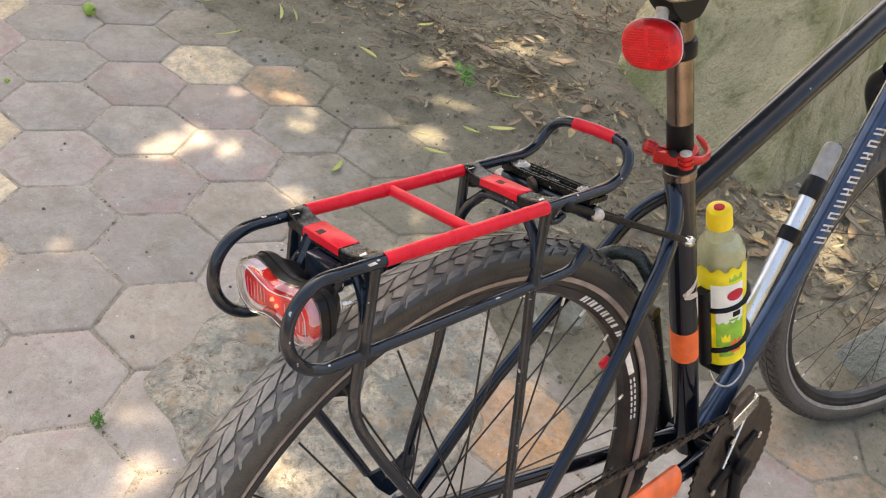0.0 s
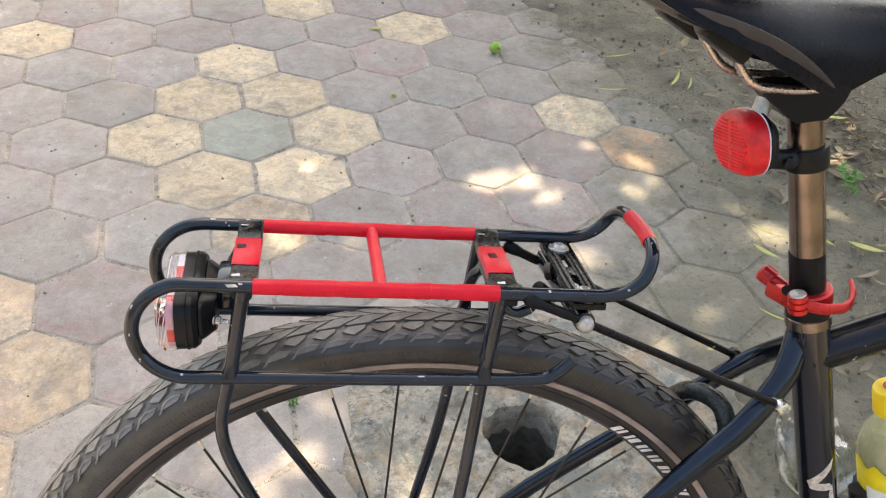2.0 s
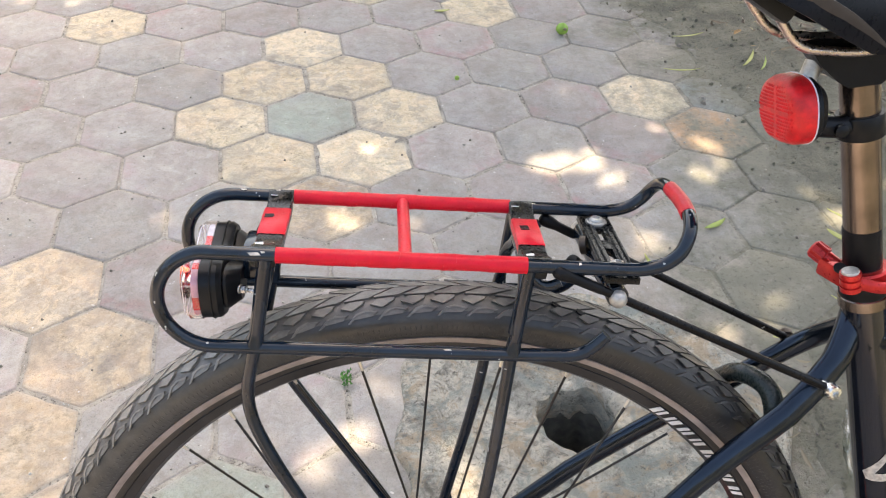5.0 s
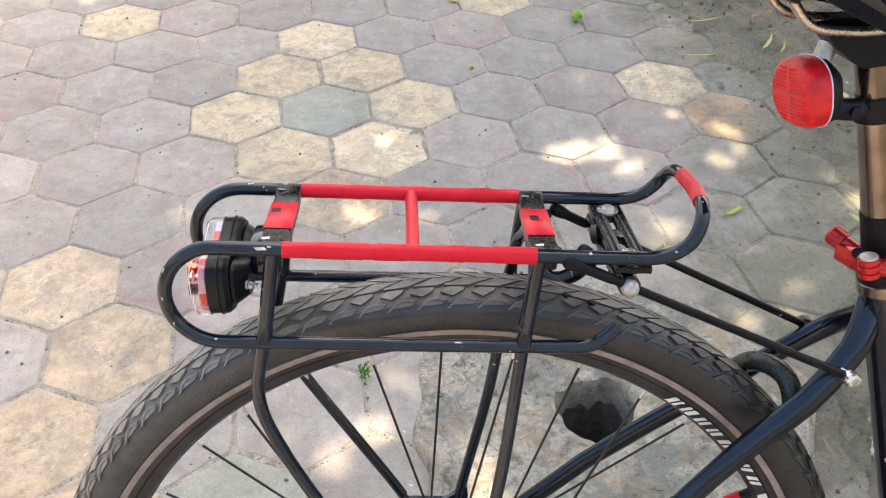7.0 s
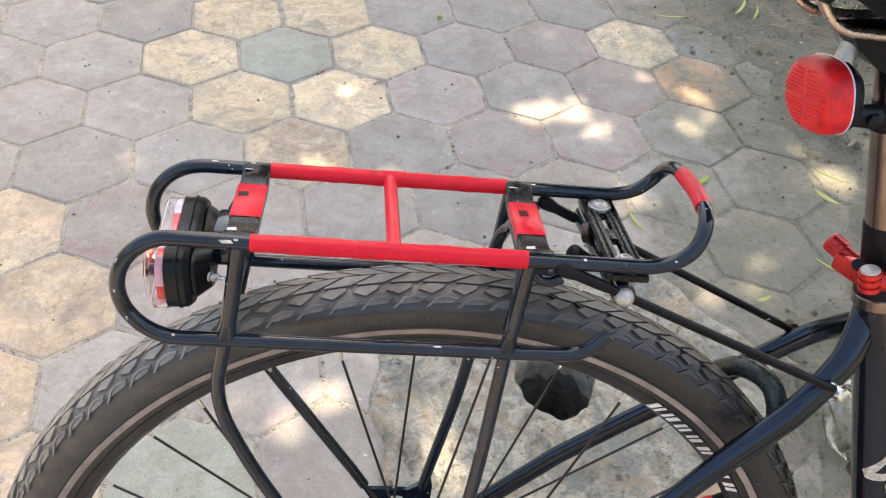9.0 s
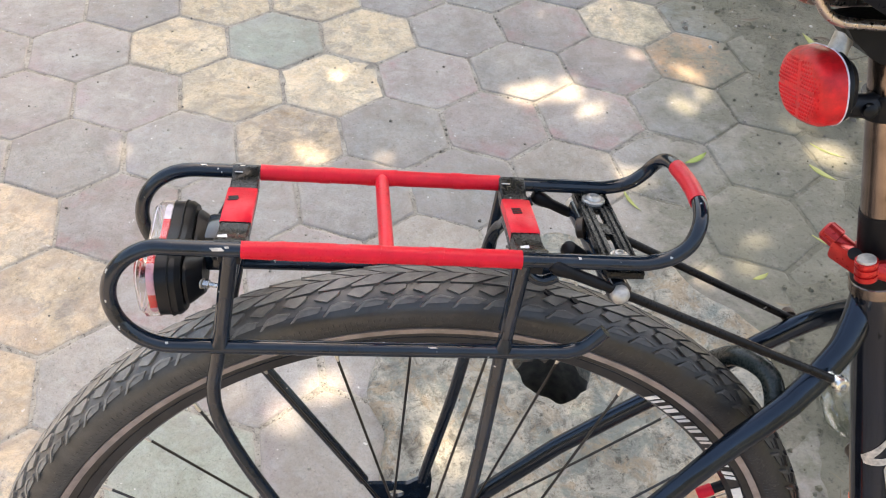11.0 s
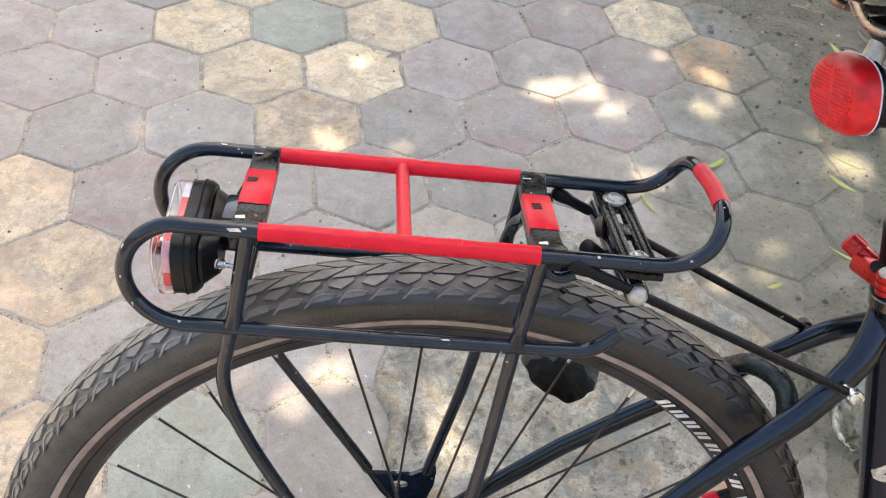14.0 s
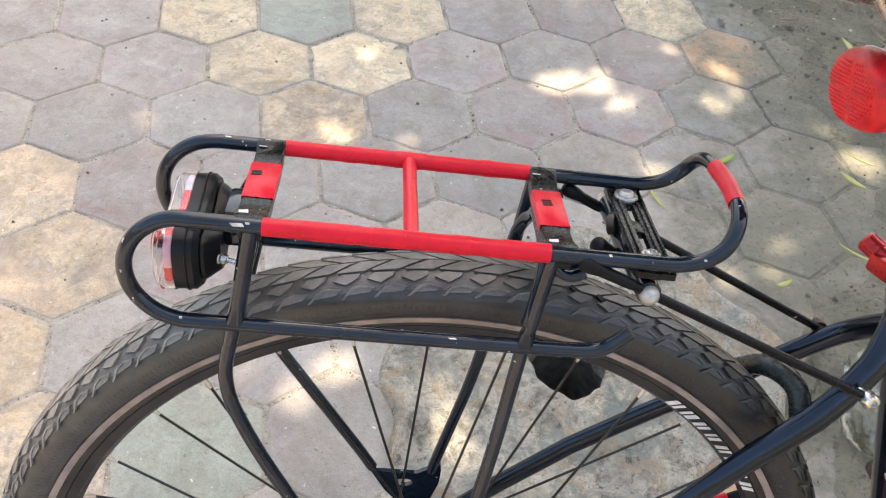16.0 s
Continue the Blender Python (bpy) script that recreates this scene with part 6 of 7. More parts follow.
def leaf_mesh(g, at, turn, length, width, curl, tilt=0.0, n=6):
    """A thin blade with a fold and a curl, added to g."""
    c, s = math.cos(turn), math.sin(turn)
    verts, faces = [], []
    for i in range(n + 1):
        t = i / n
        w = width * math.sin(math.pi * min(1, 0.04 + t * 0.96)) ** 0.8 * (1 - 0.25 * t)
        x = (t - 0.5) * length
        z = curl * (t - 0.5) ** 2 * 4 + tilt * x
        bend = 0.25 * length * (t - 0.5) ** 2
        for y, dz in ((-w, w * 0.35), (0, 0), (w, w * 0.35)):
            yy = y + bend
            verts.append((at[0] + x * c - yy * s, at[1] + x * s + yy * c, at[2] + z + dz))
    for i in range(n):
        for k in (0, 1):
            faces.append((i * 3 + k, i * 3 + k + 1, (i + 1) * 3 + k + 1, (i + 1) * 3 + k))
    g.add(verts, faces)


def fallen(at, turn, length, width, mat, label):
    g_ = Geo()
    leaf_mesh(g_, (0, 0, 0.001), 0, length, width * 0.85, 0.0025)
    me = g_.mesh("fallen_leaf", mat, 60, False)
    ob = new("fallen_leaf", me)
    sol = ob.modifiers.new("thick", "SOLIDIFY")
    sol.thickness = 0.0005
    z = 0.001 if at[0] < mud_edge(at[1]) - 0.05 else 0.022
    ob.matrix_world = pose(at[0], at[1], z, 0, 0, math.degrees(turn))
    tagged(ob, label, "leaf", "fallen leaves")


GREEN, YELLOW, DRY = "narrow fresh green fallen leaf on the ground", "pale yellow-green fallen leaf on the ground", "dry brown fallen leaf on the ground"
fallen((1.27, 0.467), -0.3, 0.085, 0.012, M_LEAF_GREEN, GREEN)
fallen((0.764, -0.506), 0.45, 0.062, 0.0085, M_LEAF_GREEN, GREEN)
fallen((0.59, -0.605), -1.35, 0.06, 0.005, M_LEAF_YELLOW, YELLOW)
fallen((0.89, -0.782), -0.75, 0.075, 0.004, M_LEAF_YELLOW, YELLOW)
fallen((0.97, -0.602), -1.0, 0.06, 0.009, M_LEAF_YELLOW, YELLOW)
fallen((1.012, -0.541), -0.8, 0.07, 0.005, M_LEAF_YELLOW, YELLOW)
fallen((0.731, -0.834), 0.3, 0.035, 0.006, M_LEAF_YELLOW, YELLOW)
fallen((1.015, 0.255), 0.15, 0.10, 0.004, M_LEAF_YELLOW, YELLOW)
fallen((0.923, 0.074), -0.1, 0.095, 0.004, M_LEAF_YELLOW, YELLOW)
fallen((1.125, 0.115), 0.9, 0.11, 0.006, M_LEAF_YELLOW, YELLOW)
fallen((1.150, 0.085), 1.0, 0.09, 0.004, M_LEAF_GREEN, GREEN)
fallen((1.178, -0.172), 1.5, 0.075, 0.010, M_LEAF_YELLOW, YELLOW)
fallen((1.366, 0.109), -0.6, 0.09, 0.004, M_LEAF_YELLOW, YELLOW)
fallen((1.195, -0.623), -0.6, 0.075, 0.012, M_LEAF_YELLOW, YELLOW)
fallen((1.343, -0.522), -0.9, 0.08, 0.005, M_LEAF_GREEN, GREEN)
fallen((1.456, -0.127), -0.2, 0.06, 0.010, M_LEAF_YELLOW, YELLOW)
fallen((1.119, -0.585), -1.2, 0.05, 0.008, M_LEAF_GREEN, GREEN)
fallen((1.476, 0.063), 0.4, 0.09, 0.006, M_LEAF_DRY, DRY)
fallen((1.42, 0.32), 0.8, 0.07, 0.010, M_LEAF_YELLOW, YELLOW)


rnd_leaf = random.Random(44)
M_LEAF_BROWN = leaf_material("brown_leaf", (0.235, 0.150, 0.075), (0.15, 0.105, 0.06))
for k in range(46):
    x_, y_ = rnd_leaf.uniform(1.05, 1.95), rnd_leaf.uniform(-1.45, -0.25)
    if x_ < mud_edge(y_) + 0.15 or (x_ > 1.5 and -1.2 < y_ < -0.55) or (1.05 < x_ < 1.58 and -1.78 < y_ < -1.38):
        continue
    broad = rnd_leaf.random() < 0.5
    fallen((x_, y_), rnd_leaf.uniform(0, 6.28), rnd_leaf.uniform(0.055, 0.105), rnd_leaf.uniform(0.013, 0.022) if broad else rnd_leaf.uniform(0.005, 0.010), M_LEAF_BROWN if rnd_leaf.random() < 0.65 else M_LEAF_DRY, "curled dry brown fallen leaf on bare earth")


def litter():
    """Dry leaves and stalks over the earth, denser away from the paving."""
    rnd = random.Random(5)
    g_ = Geo()
    count = 0
    while count < 9300:
        x, y = rnd.uniform(0.60, 3.4), rnd.uniform(-1.9, 1.2)
        d_ = x - mud_edge(y)
        if (x > 2.35 and y > -0.12) or d_ < 0.05 or rnd.random() > 0.12 + 0.55 * min(1, max(0, (d_ - 0.05) / 0.5)) * (0.35 + 0.65 * min(1, max(0, 0.4 - y))):
            continue
        z = 0.014 + 0.012 * noise.noise((x * 4, y * 4, 2.0)) + 0.006
        thin = rnd.random() < 0.68
        ln = rnd.uniform(0.006, 0.030) if rnd.random() < 0.84 else rnd.uniform(0.03, 0.075)
        leaf_mesh(g_, (x, y, z), rnd.uniform(0, 6.28), ln, ln * (0.028 if thin else rnd.uniform(0.06, 0.16)), rnd.uniform(0.0, 0.009), rnd.uniform(-0.12, 0.12), 4)
        count += 1
    ob = new("leaf_litter", g_.mesh("leaf_litter", M_LEAF_DRY, 60, False))
    tagged(ob, "scattered dry brown leaves and stalks on earth", "leaf litter", kind="stuff")


litter()


def litter_material():
    """Dead leaves and straw of many browns."""
    m, nt, links, b = material("mixed_litter")
    geo = nt.new("ShaderNodeNewGeometry")
    col = ramp(nt, links, geo.outputs["Random Per Island"], [(0.0, (0.045, 0.034, 0.024)), (0.35, (0.10, 0.072, 0.045)), (0.6, (0.19, 0.135, 0.078)), (0.8, (0.31, 0.245, 0.135)), (0.93, (0.42, 0.36, 0.19)), (1.0, (0.40, 0.22, 0.07))])
    col = mixed(nt, links, ramp(nt, links, noise_node(nt, links, 120, 4), [(0.40, grey(0)), (0.65, grey(0.5))]), col, (0.09, 0.07, 0.045))
    links.new(col, b.inputs["Base Color"])
    b.inputs["Roughness"].default_value = 0.7
    return m


M_LITTER = litter_material()


def height(x, y):
    """The earth's surface where it is bare."""
    return 0.012 + 0.012 * noise.noise((x * 4, y * 4, 2.0)) + 0.006 * noise.noise((x * 17, y * 17, 3.0))


def dead_leaves():
    """Broken leaves lying thick near the boulder and thinly further out."""
    rnd = random.Random(61)
    g_ = Geo()
    count = 0
    while count < 3000:
        x, y = rnd.uniform(1.0, 2.3), rnd.uniform(-1.75, 0.35)
        d_ = x - mud_edge(y)
        thick = 0.5 + 0.9 * noise.noise((x * 3.1, y * 3.1, 6.0)) + 0.5 * noise.noise((x * 9, y * 9, 8.0))
        if d_ < 0.12 or (x > 1.62 and -1.25 < y < -0.45) or rnd.random() > thick * min(1.0, (d_ - 0.08) / 0.45):
            continue
        ln = rnd.uniform(0.007, 0.024) if rnd.random() < 0.8 else rnd.uniform(0.025, 0.060)
        leaf_mesh(g_, (x, y, height(x, y) + rnd.uniform(0.002, 0.008)), rnd.uniform(0, 6.28), ln, ln * rnd.uniform(0.10, 0.26), rnd.uniform(-0.004, 0.010), rnd.uniform(-0.22, 0.22), 4)
        count += 1
    ob = new("dead_leaves", g_.mesh("dead_leaves", M_LITTER, 60, False))
    tagged(ob, "broken brown and ochre dead leaves on earth", "leaf litter", kind="stuff")


def straw():
    """Tangles of dry stalks."""
    rnd = random.Random(17)
    g_ = Geo()
    for cx_, cy_, spread, n_ in ((1.475, -0.27, 0.075, 85), (1.450, -0.42, 0.055, 50), (1.449, -0.55, 0.050, 45), (1.79, -0.17, 0.10, 60), (1.90, -0.31, 0.10, 60), (1.59, -0.40, 0.09, 70), (1.28, -0.84, 0.08, 40), (1.55, -0.08, 0.12, 45), (1.36, -1.15, 0.12, 50), (1.55, -1.40, 0.12, 50)):
        for i in range(n_):
            x, y = cx_ + rnd.gauss(0, spread), cy_ + rnd.gauss(0, spread)
            if x < mud_edge(y) + 0.1:
                continue
            a, ln, bow_ = rnd.gauss(0.5, 1.1), rnd.uniform(0.025, 0.095), rnd.gauss(0, 0.35)
            z = height(x, y) + 0.004 + rnd.uniform(0, 0.010)
            pts = []
            for k in range(5):
                q = k / 4 - 0.5
                side = bow_ * ln * (q * q - 0.1)
                pts.append((x + math.cos(a) * q * ln - math.sin(a) * side, y + math.sin(a) * q * ln + math.cos(a) * side, z + 0.004 * math.sin(k * 1.4 + i)))
            g_.sweep(pts, rnd.uniform(0.0005, 0.0012), 5)
    ob = new("dry_straw", g_.mesh("dry_straw", M_LITTER, 60, False))
    tagged(ob, "tangled dry straw-coloured stalks on earth", "straw", kind="stuff")


dead_leaves()
straw()


def gravel():
    rnd = random.Random(9)
    g_ = Geo()
    for i in range(900):
        on_mud = i < 620
        x, y = (rnd.uniform(0.9, 2.6), rnd.uniform(-1.8, 1.1)) if on_mud else (rnd.uniform(-1.3, 1.0), rnd.uniform(-1.4, 0.9))
        r_ = rnd.uniform(0.0012, 0.004) if not on_mud else rnd.uniform(0.002, 0.009) * (0.5 + rnd.random() ** 3)
        z = 0.002 if not on_mud else (0.010 if x > mud_edge(y) + 0.1 else 0.002)
        pts = [Vector((math.cos(k * 1.2566), math.sin(k * 1.2566), 0)) for k in range(5)]
        verts = [Vector((x, y, z)) + p * r_ * rnd.uniform(0.7, 1.2) for p in pts] + [Vector((x, y, z + r_ * 0.8)) + p * r_ * 0.5 for p in pts]
        faces = [(k, (k + 1) % 5, 5 + (k + 1) % 5, 5 + k) for k in range(5)] + [tuple(range(5, 10))]
        g_.add(verts, faces)
    for i in range(2600):
        # crumbs lie along the joints between pavers
        j_, i_ = rnd.randrange(-10, 8), rnd.randrange(-9, 9)
        side = rnd.randrange(3) * math.pi / 3
        cx_, cy_ = (i_ + j_ / 2) * 0.20, j_ * 0.20 * math.sqrt(3) / 2
        q_ = rnd.uniform(-0.055, 0.055)
        x, y = cx_ + math.cos(side) * 0.1 - math.sin(side) * q_ + rnd.gauss(0, 0.002), cy_ + math.sin(side) * 0.1 + math.cos(side) * q_ + rnd.gauss(0, 0.002)
        if x > mud_edge(y) or in_patch(x, y, 0.02) or noise.noise((x * 2.5, y * 2.5, 4.4)) < -0.12:
            continue
        r_ = 0.0009 + 0.0024 * rnd.random() ** 2
        pts = [Vector((math.cos(k * 1.2566), math.sin(k * 1.2566), 0)) for k in range(5)]
        verts = [Vector((x, y, -0.0032)) + p * r_ * rnd.uniform(0.7, 1.2) for p in pts] + [Vector((x, y, -0.0016 + r_ * 0.8)) + p * r_ * 0.5 for p in pts]
        g_.add(verts, [(k, (k + 1) % 5, 5 + (k + 1) % 5, 5 + k) for k in range(5)] + [tuple(range(5, 10))])
    ob = new("gravel", g_.mesh("gravel", M_PEBBLE, 0, False))
    tagged(ob, "small pale pebbles and grit on paving and earth", "gravel", kind="stuff")


gravel()


def clods():
    """Crumbs of earth over the trodden ground."""
    rnd = random.Random(31)
    g_ = Geo()
    count = 0
    while count < 4600:
        x, y = rnd.uniform(0.55, 2.4), rnd.uniform(-1.7, 1.1)
        d_ = x - mud_edge(y)
        if d_ < -0.04 or rnd.random() > 0.15 + 1.5 * (d_ + 0.04) or in_patch(x, y, 0.0):
            continue
        m_ = float(smoothstep(-0.16, 0.20, d_))
        z = -0.004 + m_ * 0.014 + 0.012 * m_ * noise.noise((x * 4, y * 4, 2.0))
        r_ = 0.0015 + 0.006 * rnd.random() ** 3
        turn = rnd.uniform(0, 6.28)
        pts = [Vector((math.cos(turn + k * 1.2566), math.sin(turn + k * 1.2566), 0)) * rnd.uniform(0.7, 1.25) for k in range(5)]
        verts = [Vector((x, y, z - r_ * 0.3)) + p * r_ for p in pts] + [Vector((x, y, z + r_ * rnd.uniform(0.5, 0.9))) + p * r_ * 0.55 for p in pts]
        g_.add(verts, [(k, (k + 1) % 5, 5 + (k + 1) % 5, 5 + k) for k in range(5)] + [tuple(range(5, 10))])
        count += 1
    ob = new("earth_crumbs", g_.mesh("earth_crumbs", M_DIRT, 0, False))
    tagged(ob, "loose crumbs of grey-brown earth", "earth", kind="stuff")


clods()


def concrete_strip():
    """Pale sunlit concrete beyond the bare earth."""
    n = 40
    verts, faces = [], []
    for i in range(n + 1):
        for j in range(n + 1):
            x = 2.42 + 4.6 * i / n + (0.05 * noise.noise((j * 0.7, 3.0, 1.0)) if i == 0 else 0)
            y = -0.06 + 5.5 * j / n + (0.06 * noise.noise((i * 0.7, 9.0, 1.0)) if j == 0 else 0)
            edge = 0.05 if i == 0 or j == 0 else 0.0
            verts.append((x, y, 0.035 - edge + 0.002 * noise.noise((x * 3, y * 3, 7.0))))
    faces = [(i * (n + 1) + j, (i + 1) * (n + 1) + j, (i + 1) * (n + 1) + j + 1, i * (n + 1) + j + 1) for i in range(n) for j in range(n)]
    ob = new("pavement_strip", Geo().add(verts, faces).mesh("pavement_strip", M_PALE, 50, False))
    tagged(ob, "pale dusty concrete strip in full sun", "pavement", kind="structure")


concrete_strip()


def sprout(at, height, seed, label):
    rnd = random.Random(seed)
    g_ = Geo()
    for i in range(44):
        ln = height * rnd.uniform(0.22, 0.42)
        leaf_mesh(g_, (rnd.uniform(-1, 1) * height * 0.38, rnd.uniform(-1, 1) * height * 0.38, rnd.uniform(0.1, 1) * height), rnd.uniform(0, 6.28), ln, ln * 0.26, 0.004, rnd.uniform(-0.5, 0.5), 4)
    ob = new("weed", g_.mesh("weed", M_SPROUT, 60, False))
    ob.matrix_world = Matrix.Translation((at[0], at[1], 0.0 if at[0] < 0.95 else 0.012))
    stem = part("stem", Geo().sweep([(0, 0, -0.01), (0.002, 0, height * 0.5), (0, 0.002, height * 0.8)], 0.0012, 6), M_SPROUT, ob)
    tagged(ob, label, "weed")


M_SPROUT = leaf_material("sprout_green", (0.05, 0.19, 0.025), (0.10, 0.27, 0.04))
sprout((1.288, -0.415), 0.062, 1, "small bright green weed in bare earth")
sprout((0.002, -0.813), 0.021, 2, "tiny green weed in a paving joint")


def fruit(at, r_, label, mat):
    g_ = Geo().lathe([(0.0, 0.002), (r_ * 0.15, r_ * 0.6), (r_ * 0.6, r_ * 0.98), (r_, r_), (r_ * 1.5, r_ * 0.8), (r_ * 1.85, r_ * 0.35), (r_ * 1.95, 0.001)], (0, 0, 0), (0, 0, 1), 20)
    ob = new("fallen_fruit", g_.mesh("fallen_fruit", mat, 60))
    ob.matrix_world = pose(at[0], at[1], 0.003, 12, 8, 0)
    part("calyx", Geo().box((0.002, -r_ * 0.75, r_ * 1.35), (r_ * 0.5, r_ * 0.35, r_ * 0.5), Matrix.Rotation(0.5, 3, "X"), r_ * 0.1), M_LEAF_DRY, ob, "dark stem end")
    tagged(ob, label, "fruit")


M_FRUIT = plain("green_fruit", (0.25, 0.40, 0.06), 0.5, 0.0, 0.3, 60, 0.2)
fruit((0.688, 0.345), 0.0165, "small round green fallen fruit on paving", M_FRUIT)
fruit((0.361, 0.126), 0.006, "tiny yellow-green fallen bud on paving", M_FRUIT)
fallen((0.395, 0.512), 0.1, 0.045, 0.009, M_LEAF_YELLOW, YELLOW)

def wrapper(at, turn):
    """A crumpled clear plastic bag lying on the earth: thin creased walls, open at one end."""
    n, m = 40, 18
    verts, faces = [], []
    for i in range(m + 1):
        t = i / m
        for k in range(n):
            a = k * math.tau / n
            crease = 0.014 * noise.noise((math.cos(a) * 2.6, math.sin(a) * 2.6, t * 4.0)) + 0.009 * abs(noise.noise((math.cos(a) * 5, math.sin(a) * 5, t * 9.0)))
            r_ = 0.040 + crease + 0.010 * math.sin(t * 3.1)
            r_ *= 0.35 + 0.65 * min(1.0, t * 4)
            verts.append(((t - 0.5) * 0.17 + 0.012 * noise.noise((a, t * 5, 2.0)), math.cos(a) * r_, max(0.001, 0.030 + math.sin(a) * r_ * 0.85)))
    for i in range(m):
        faces += [(i * n + k, i * n + (k + 1) % n, (i + 1) * n + (k + 1) % n, (i + 1) * n + k) for k in range(n)]
    faces.append(tuple(range(n))[::-1])
    ob = new("plastic_bag", Geo().add(verts, faces).mesh("plastic_bag", M_PET, 25, False))
    ob.matrix_world = pose(at[0], at[1], at[2], 0, 0, turn)
    sol = ob.modifiers.new("thick", "SOLIDIFY")
    sol.thickness = 0.0004
    tagged(ob, "crumpled clear plastic bag on the earth", "plastic bag")


wrapper((0.765, -1.085, 0.006), 68)

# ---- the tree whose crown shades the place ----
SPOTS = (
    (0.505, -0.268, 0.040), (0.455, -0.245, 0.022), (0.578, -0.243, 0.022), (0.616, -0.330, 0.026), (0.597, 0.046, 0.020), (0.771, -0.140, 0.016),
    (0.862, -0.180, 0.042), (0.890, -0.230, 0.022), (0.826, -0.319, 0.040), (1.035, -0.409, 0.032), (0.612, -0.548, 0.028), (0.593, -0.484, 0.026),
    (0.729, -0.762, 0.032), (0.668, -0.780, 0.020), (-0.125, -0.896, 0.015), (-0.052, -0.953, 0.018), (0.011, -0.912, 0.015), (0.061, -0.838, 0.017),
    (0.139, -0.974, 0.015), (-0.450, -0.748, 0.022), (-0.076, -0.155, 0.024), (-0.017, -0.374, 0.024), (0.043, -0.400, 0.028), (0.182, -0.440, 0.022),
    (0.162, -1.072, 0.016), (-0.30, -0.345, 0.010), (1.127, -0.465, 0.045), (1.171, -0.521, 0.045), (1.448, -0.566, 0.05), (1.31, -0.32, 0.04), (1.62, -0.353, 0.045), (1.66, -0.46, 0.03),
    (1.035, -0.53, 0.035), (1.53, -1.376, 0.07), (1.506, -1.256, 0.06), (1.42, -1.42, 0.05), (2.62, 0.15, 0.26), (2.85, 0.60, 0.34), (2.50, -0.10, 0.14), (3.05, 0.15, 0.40))


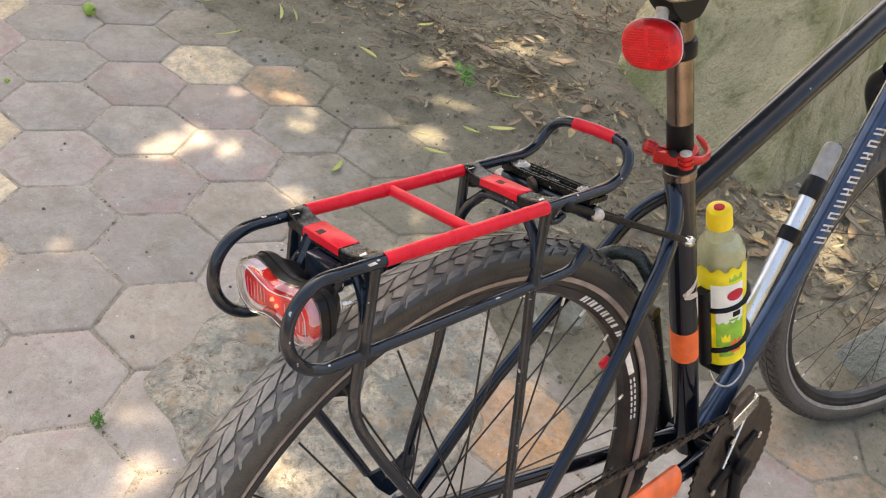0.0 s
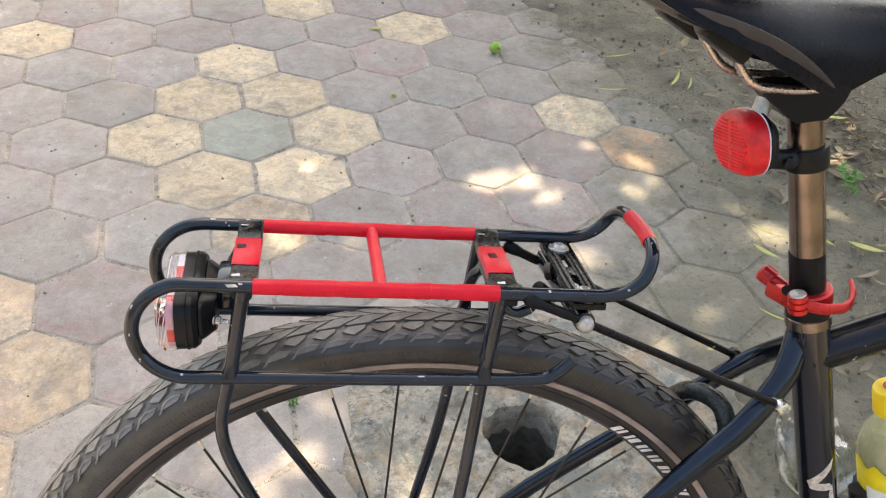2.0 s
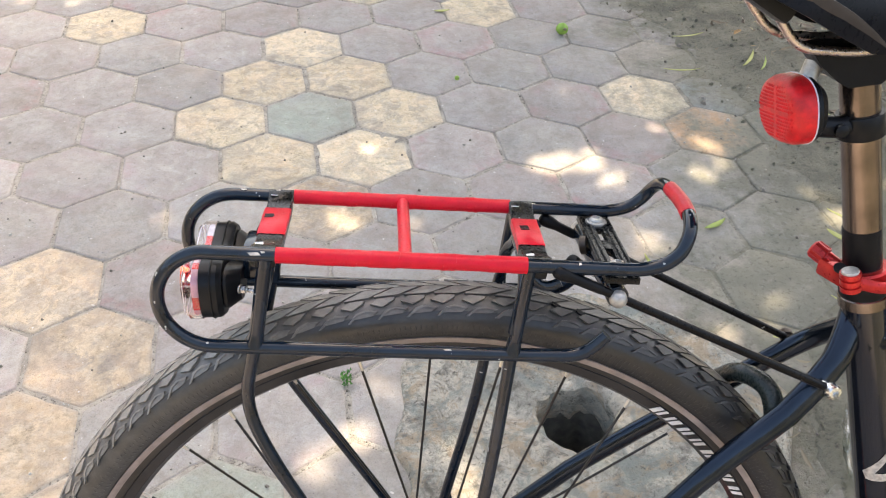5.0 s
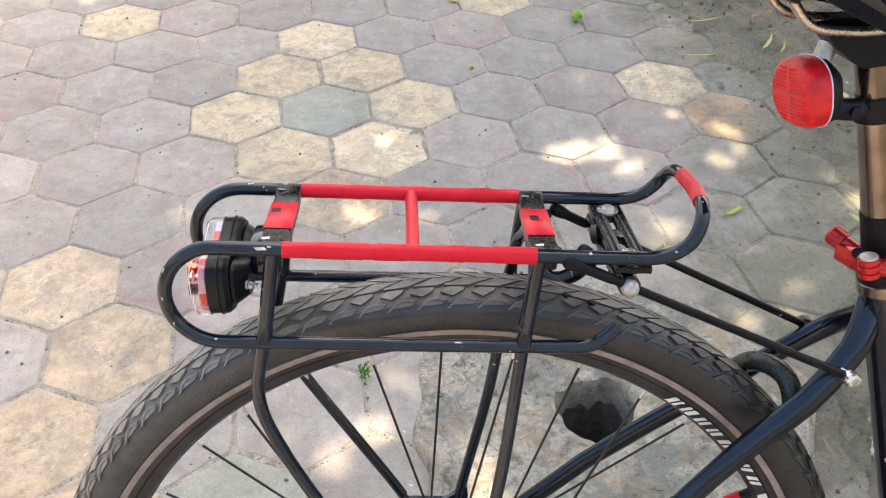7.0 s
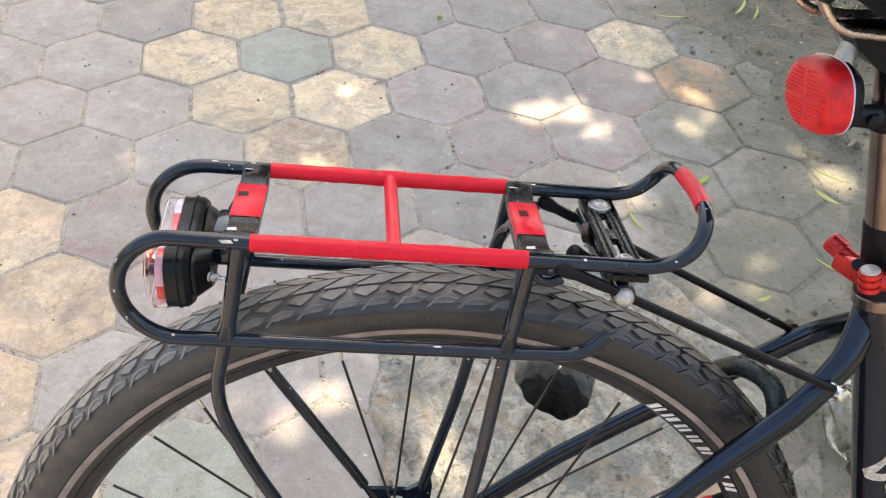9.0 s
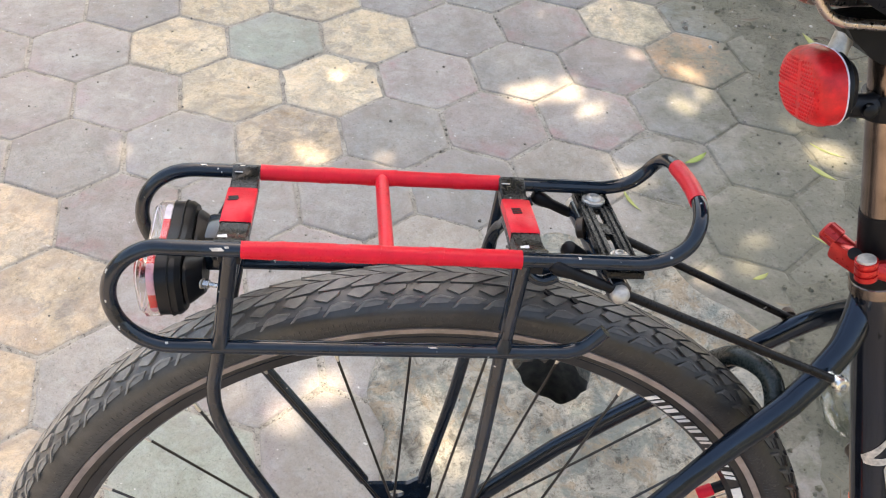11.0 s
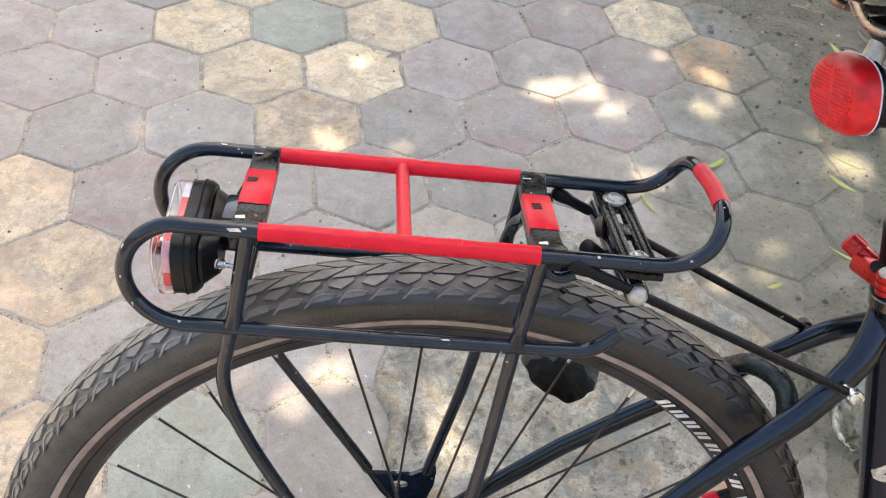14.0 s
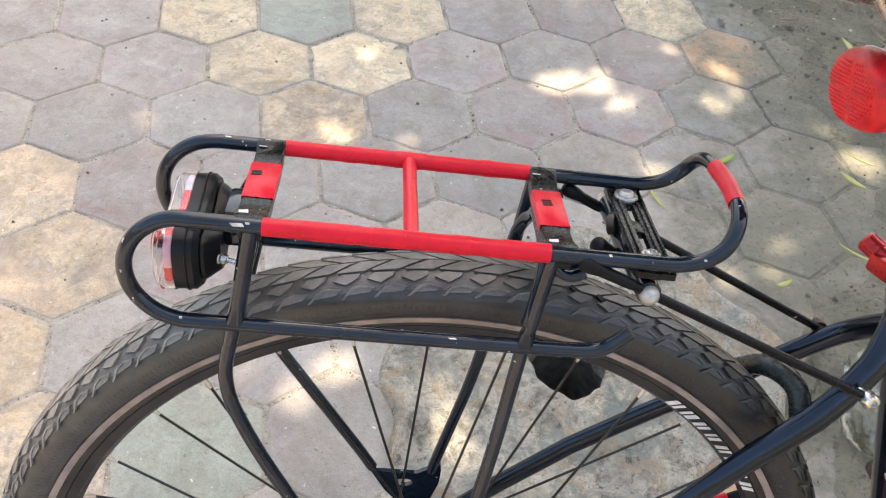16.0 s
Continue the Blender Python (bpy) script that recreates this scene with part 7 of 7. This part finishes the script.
def build_tree():
    rnd = random.Random(21)
    tree = new("tree")
    foot = Vector((1.20, 1.9, -0.02))
    tree.matrix_world = Matrix.Translation(foot)
    tagged(tree, "broad leafy tree whose crown shades the paving", "tree")
    trunk = Geo().sweep([(0, 0, 0), (0.03, 0.0, 0.6), (-0.04, 0.03, 1.6), (0.02, -0.02, 2.6), (0.0, 0.0, 3.3)], [0.28, 0.21, 0.18, 0.15, 0.10], 16)
    for i in range(9):
        a = i * 2.399
        ln = rnd.uniform(1.6, 2.9)
        b = Vector((0, 0, 1.7 + 0.11 * i))
        trunk.sweep([b, b + Vector((math.cos(a) * ln * 0.5, math.sin(a) * ln * 0.5, 0.9)), b + Vector((math.cos(a) * ln, math.sin(a) * ln, 1.5))], [0.08, 0.05, 0.015], 8)
    part("trunk", trunk, M_BARK, tree, "rough brown trunk and limbs")
    low, high = 2.7, 3.9
    verts, faces = [], []
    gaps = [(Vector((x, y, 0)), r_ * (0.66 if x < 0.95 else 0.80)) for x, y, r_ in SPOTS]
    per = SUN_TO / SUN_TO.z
    while len(faces) < CROWN_LEAVES:
        # a clump of leaves about a twig
        a, rr = rnd.uniform(0, math.tau), math.sqrt(rnd.random())
        edge = 1.0 + 0.10 * math.sin(3 * a + 1) + 0.06 * math.sin(7 * a)
        z = rnd.uniform(low, high)
        c = Vector((0.78 + math.cos(a) * rr * edge * 1.75, -0.45 + math.sin(a) * rr * edge * 2.2, 0)) + per * z
        for k in range(14):
            p = c + Vector((rnd.gauss(0, 0.12), rnd.gauss(0, 0.12), rnd.gauss(0, 0.10)))
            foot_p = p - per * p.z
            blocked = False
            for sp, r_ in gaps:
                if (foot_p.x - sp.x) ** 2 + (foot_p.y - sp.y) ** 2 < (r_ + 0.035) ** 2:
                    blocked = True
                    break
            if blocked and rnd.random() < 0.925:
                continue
            u = Vector((rnd.gauss(0, 1), rnd.gauss(0, 1), rnd.gauss(0, 0.5))).normalized()
            w = u.cross(Vector((rnd.gauss(0, 0.5), rnd.gauss(0, 0.5), 1))).normalized()
            ln, wd = rnd.uniform(0.05, 0.075), rnd.uniform(0.022, 0.034)
            o = len(verts)
            q = p - foot
            verts += [q - u * ln, q + w * wd, q + u * ln, q - w * wd]
            faces.append((o, o + 1, o + 2, o + 3))
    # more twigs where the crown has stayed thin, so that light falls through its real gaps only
    step = 0.03
    cover = {}
    for o in range(0, len(verts), 4):
        p = (verts[o] + verts[o + 2]) * 0.5 + foot
        p = p - per * p.z
        key = (round(p.x / step), round(p.y / step))
        cover[key] = cover.get(key, 0) + 1
    for i in range(round(-1.3 / step), round(1.0 / step)):
        for j in range(round(-1.6 / step), round(1.0 / step)):
            near = sum(cover.get((i + di, j + dj), 0) for di in (-1, 0, 1) for dj in (-1, 0, 1))
            x, y = i * step, j * step
            a = math.atan2((y + 0.45) / 2.2, (x - 0.78) / 1.75)
            edge = 0.97 + 0.10 * math.sin(3 * a + 1) + 0.06 * math.sin(7 * a)
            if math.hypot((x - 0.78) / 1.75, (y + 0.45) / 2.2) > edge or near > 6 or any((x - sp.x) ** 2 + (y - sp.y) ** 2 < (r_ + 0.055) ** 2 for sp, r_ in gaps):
                continue
            for k in range(1 if near > 3 else 2):
                p = Vector((x + rnd.uniform(-0.02, 0.02), y + rnd.uniform(-0.02, 0.02), 0)) + per * rnd.uniform(low, high) - foot
                u = Vector((rnd.gauss(0, 1), rnd.gauss(0, 1), rnd.gauss(0, 0.4))).normalized()
                w = u.cross(Vector((rnd.gauss(0, 0.4), rnd.gauss(0, 0.4), 1))).normalized()
                o = len(verts)
                verts += [p - u * 0.062, p + w * 0.030, p + u * 0.062, p - w * 0.030]
                faces.append((o, o + 1, o + 2, o + 3))
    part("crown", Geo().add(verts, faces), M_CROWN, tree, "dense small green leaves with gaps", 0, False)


CROWN_LEAVES = 27000
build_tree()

# ---- hexagonal pavers ----
PITCH = 0.20
KINDS = {}
for cells, mat in (
    (((0, 0), (2, -6)), M_GREEN),
    (((1, 0), (-1, 0), (0, 1), (-1, 1), (1, -1), (-1, 2), (1, 3), (-4, 3), (4, 0), (0, -1), (-1, 4)), M_CREAM),
    (((1, -2), (-1, -3), (0, -4), (0, -5), (1, -6)), M_OCHRE),
    (((3, -2), (4, -2), (0, -3), (2, -1), (2, 3), (4, -1), (3, 0), (8, -9)), M_PINK),
    (((4, -3), (5, -4), (4, 1), (6, -5), (3, -4), (6, -4)), M_TAN),
    (((5, -1), (6, -7), (9, -9), (9, -10), (10, -9), (11, -10)), M_ORANGE),
    (((5, 0), (11, -9), (12, -10), (10, -10)), M_TEAL),
    (((2, 1), (3, 1), (2, 2), (3, 2), (-2, 1), (1, -5), (5, -2), (5, -3), (6, -3), (-3, 2), (3, -3), (6, -2), (3, 3)), M_GREY),
):
    for cell in cells:
        KINDS[cell] = mat


def paver_mesh(seed, mat):
    """A paver with a rounded, slightly chipped rim."""
    rnd = random.Random(seed)
    r_ = PITCH / math.sqrt(3)
    n = 36
    chip = [max(0.0, rnd.gauss(0, 0.0008)) + (rnd.uniform(0.0008, 0.0024) if rnd.random() < 0.10 else 0) for _ in range(n)]
    verts, faces = [], []
    levels = ((0.0014, -0.05, 0.2), (0.0018, -0.0050, 0.4), (0.0034, -0.0015, 0.9), (0.0070, 0.0, 1.2))
    for shrink, z, worn in levels:
        for k in range(n):
            side, q = divmod(k, 6)
            a0, a1 = radians(30 + 60 * side), radians(90 + 60 * side)
            x = math.cos(a0) * (1 - q / 6) + math.cos(a1) * q / 6
            y = math.sin(a0) * (1 - q / 6) + math.sin(a1) * q / 6
            rr = r_ - (shrink + chip[k] * worn) / (0.866 if q else 0.85)
            verts.append((x * rr, y * rr, z + (rnd.uniform(-0.0004, 0.0004) if z > -0.01 else 0)))
    verts.append((0, 0, 0.0003))
    top = len(levels) - 1
    for i in range(top):
        faces += [(i * n + k, i * n + (k + 1) % n, (i + 1) * n + (k + 1) % n, (i + 1) * n + k) for k in range(n)]
    faces += [(top * n + k, top * n + (k + 1) % n, (top + 1) * n) for k in range(n)]
    return Geo().add(verts, faces).mesh("paver", mat, 60, False)


def build_pavement():
    rnd = random.Random(2)
    pavement = tagged(new("pavement"), "hexagonal concrete pavers in dusty purple, cream and green", "pavement", kind="structure")
    cache = {}
    rest = Geo()
    near = []
    for j in range(-22, 30):
        for i in range(-45, 45):
            x, y = (i + j / 2) * PITCH, j * PITCH * math.sqrt(3) / 2
            if x > mud_edge(y) + 0.42 or x < -4.5 or not -4 < y < 4.2:
                continue
            if math.hypot(x - PATCH[0], y - PATCH[1]) < 0.5 and in_patch(x, y, -0.055):
                continue
            near.append((i, j, x, y))
    close = [c for c in near if -1.35 < c[2] < 1.6 and -1.95 < c[3] < 1.0]
    far = [c for c in near if c not in close]
    for i, j, x, y in close[:330]:
        mat = KINDS.get((i, j)) or rnd.choice((M_PURPLE, M_PURPLE, M_PURPLE, M_GREY, M_PINK))
        key = (mat.name, rnd.randrange(4))
        if key not in cache:
            cache[key] = paver_mesh(key[1] * 7 + len(cache), mat)
        ob = new("paver", cache[key])
        ob.parent = pavement
        ob.matrix_world = pose(x + rnd.uniform(-0.0014, 0.0014), y + rnd.uniform(-0.0014, 0.0014), rnd.uniform(-0.0010, 0.0016), rnd.uniform(-0.45, 0.45), rnd.uniform(-0.45, 0.45), 60 * rnd.randrange(6) + rnd.uniform(-0.6, 0.6))
    if far:
        me0 = paver_mesh(3, M_PURPLE)
        base_v = [v.co.copy() for v in me0.vertices]
        base_f = [tuple(p.vertices) for p in me0.polygons]
        for i, j, x, y in far + close[330:]:
            z = rnd.uniform(-0.002, 0.0015)
            rest.add([(v.x + x, v.y + y, v.z + z) for v in base_v], base_f)
        ob = new("paver_field", rest.mesh("paver_field", M_PURPLE, 30, False))
        ob.parent = pavement
        tagged(ob, "further purple-grey pavers", kind="stuff")


build_pavement()
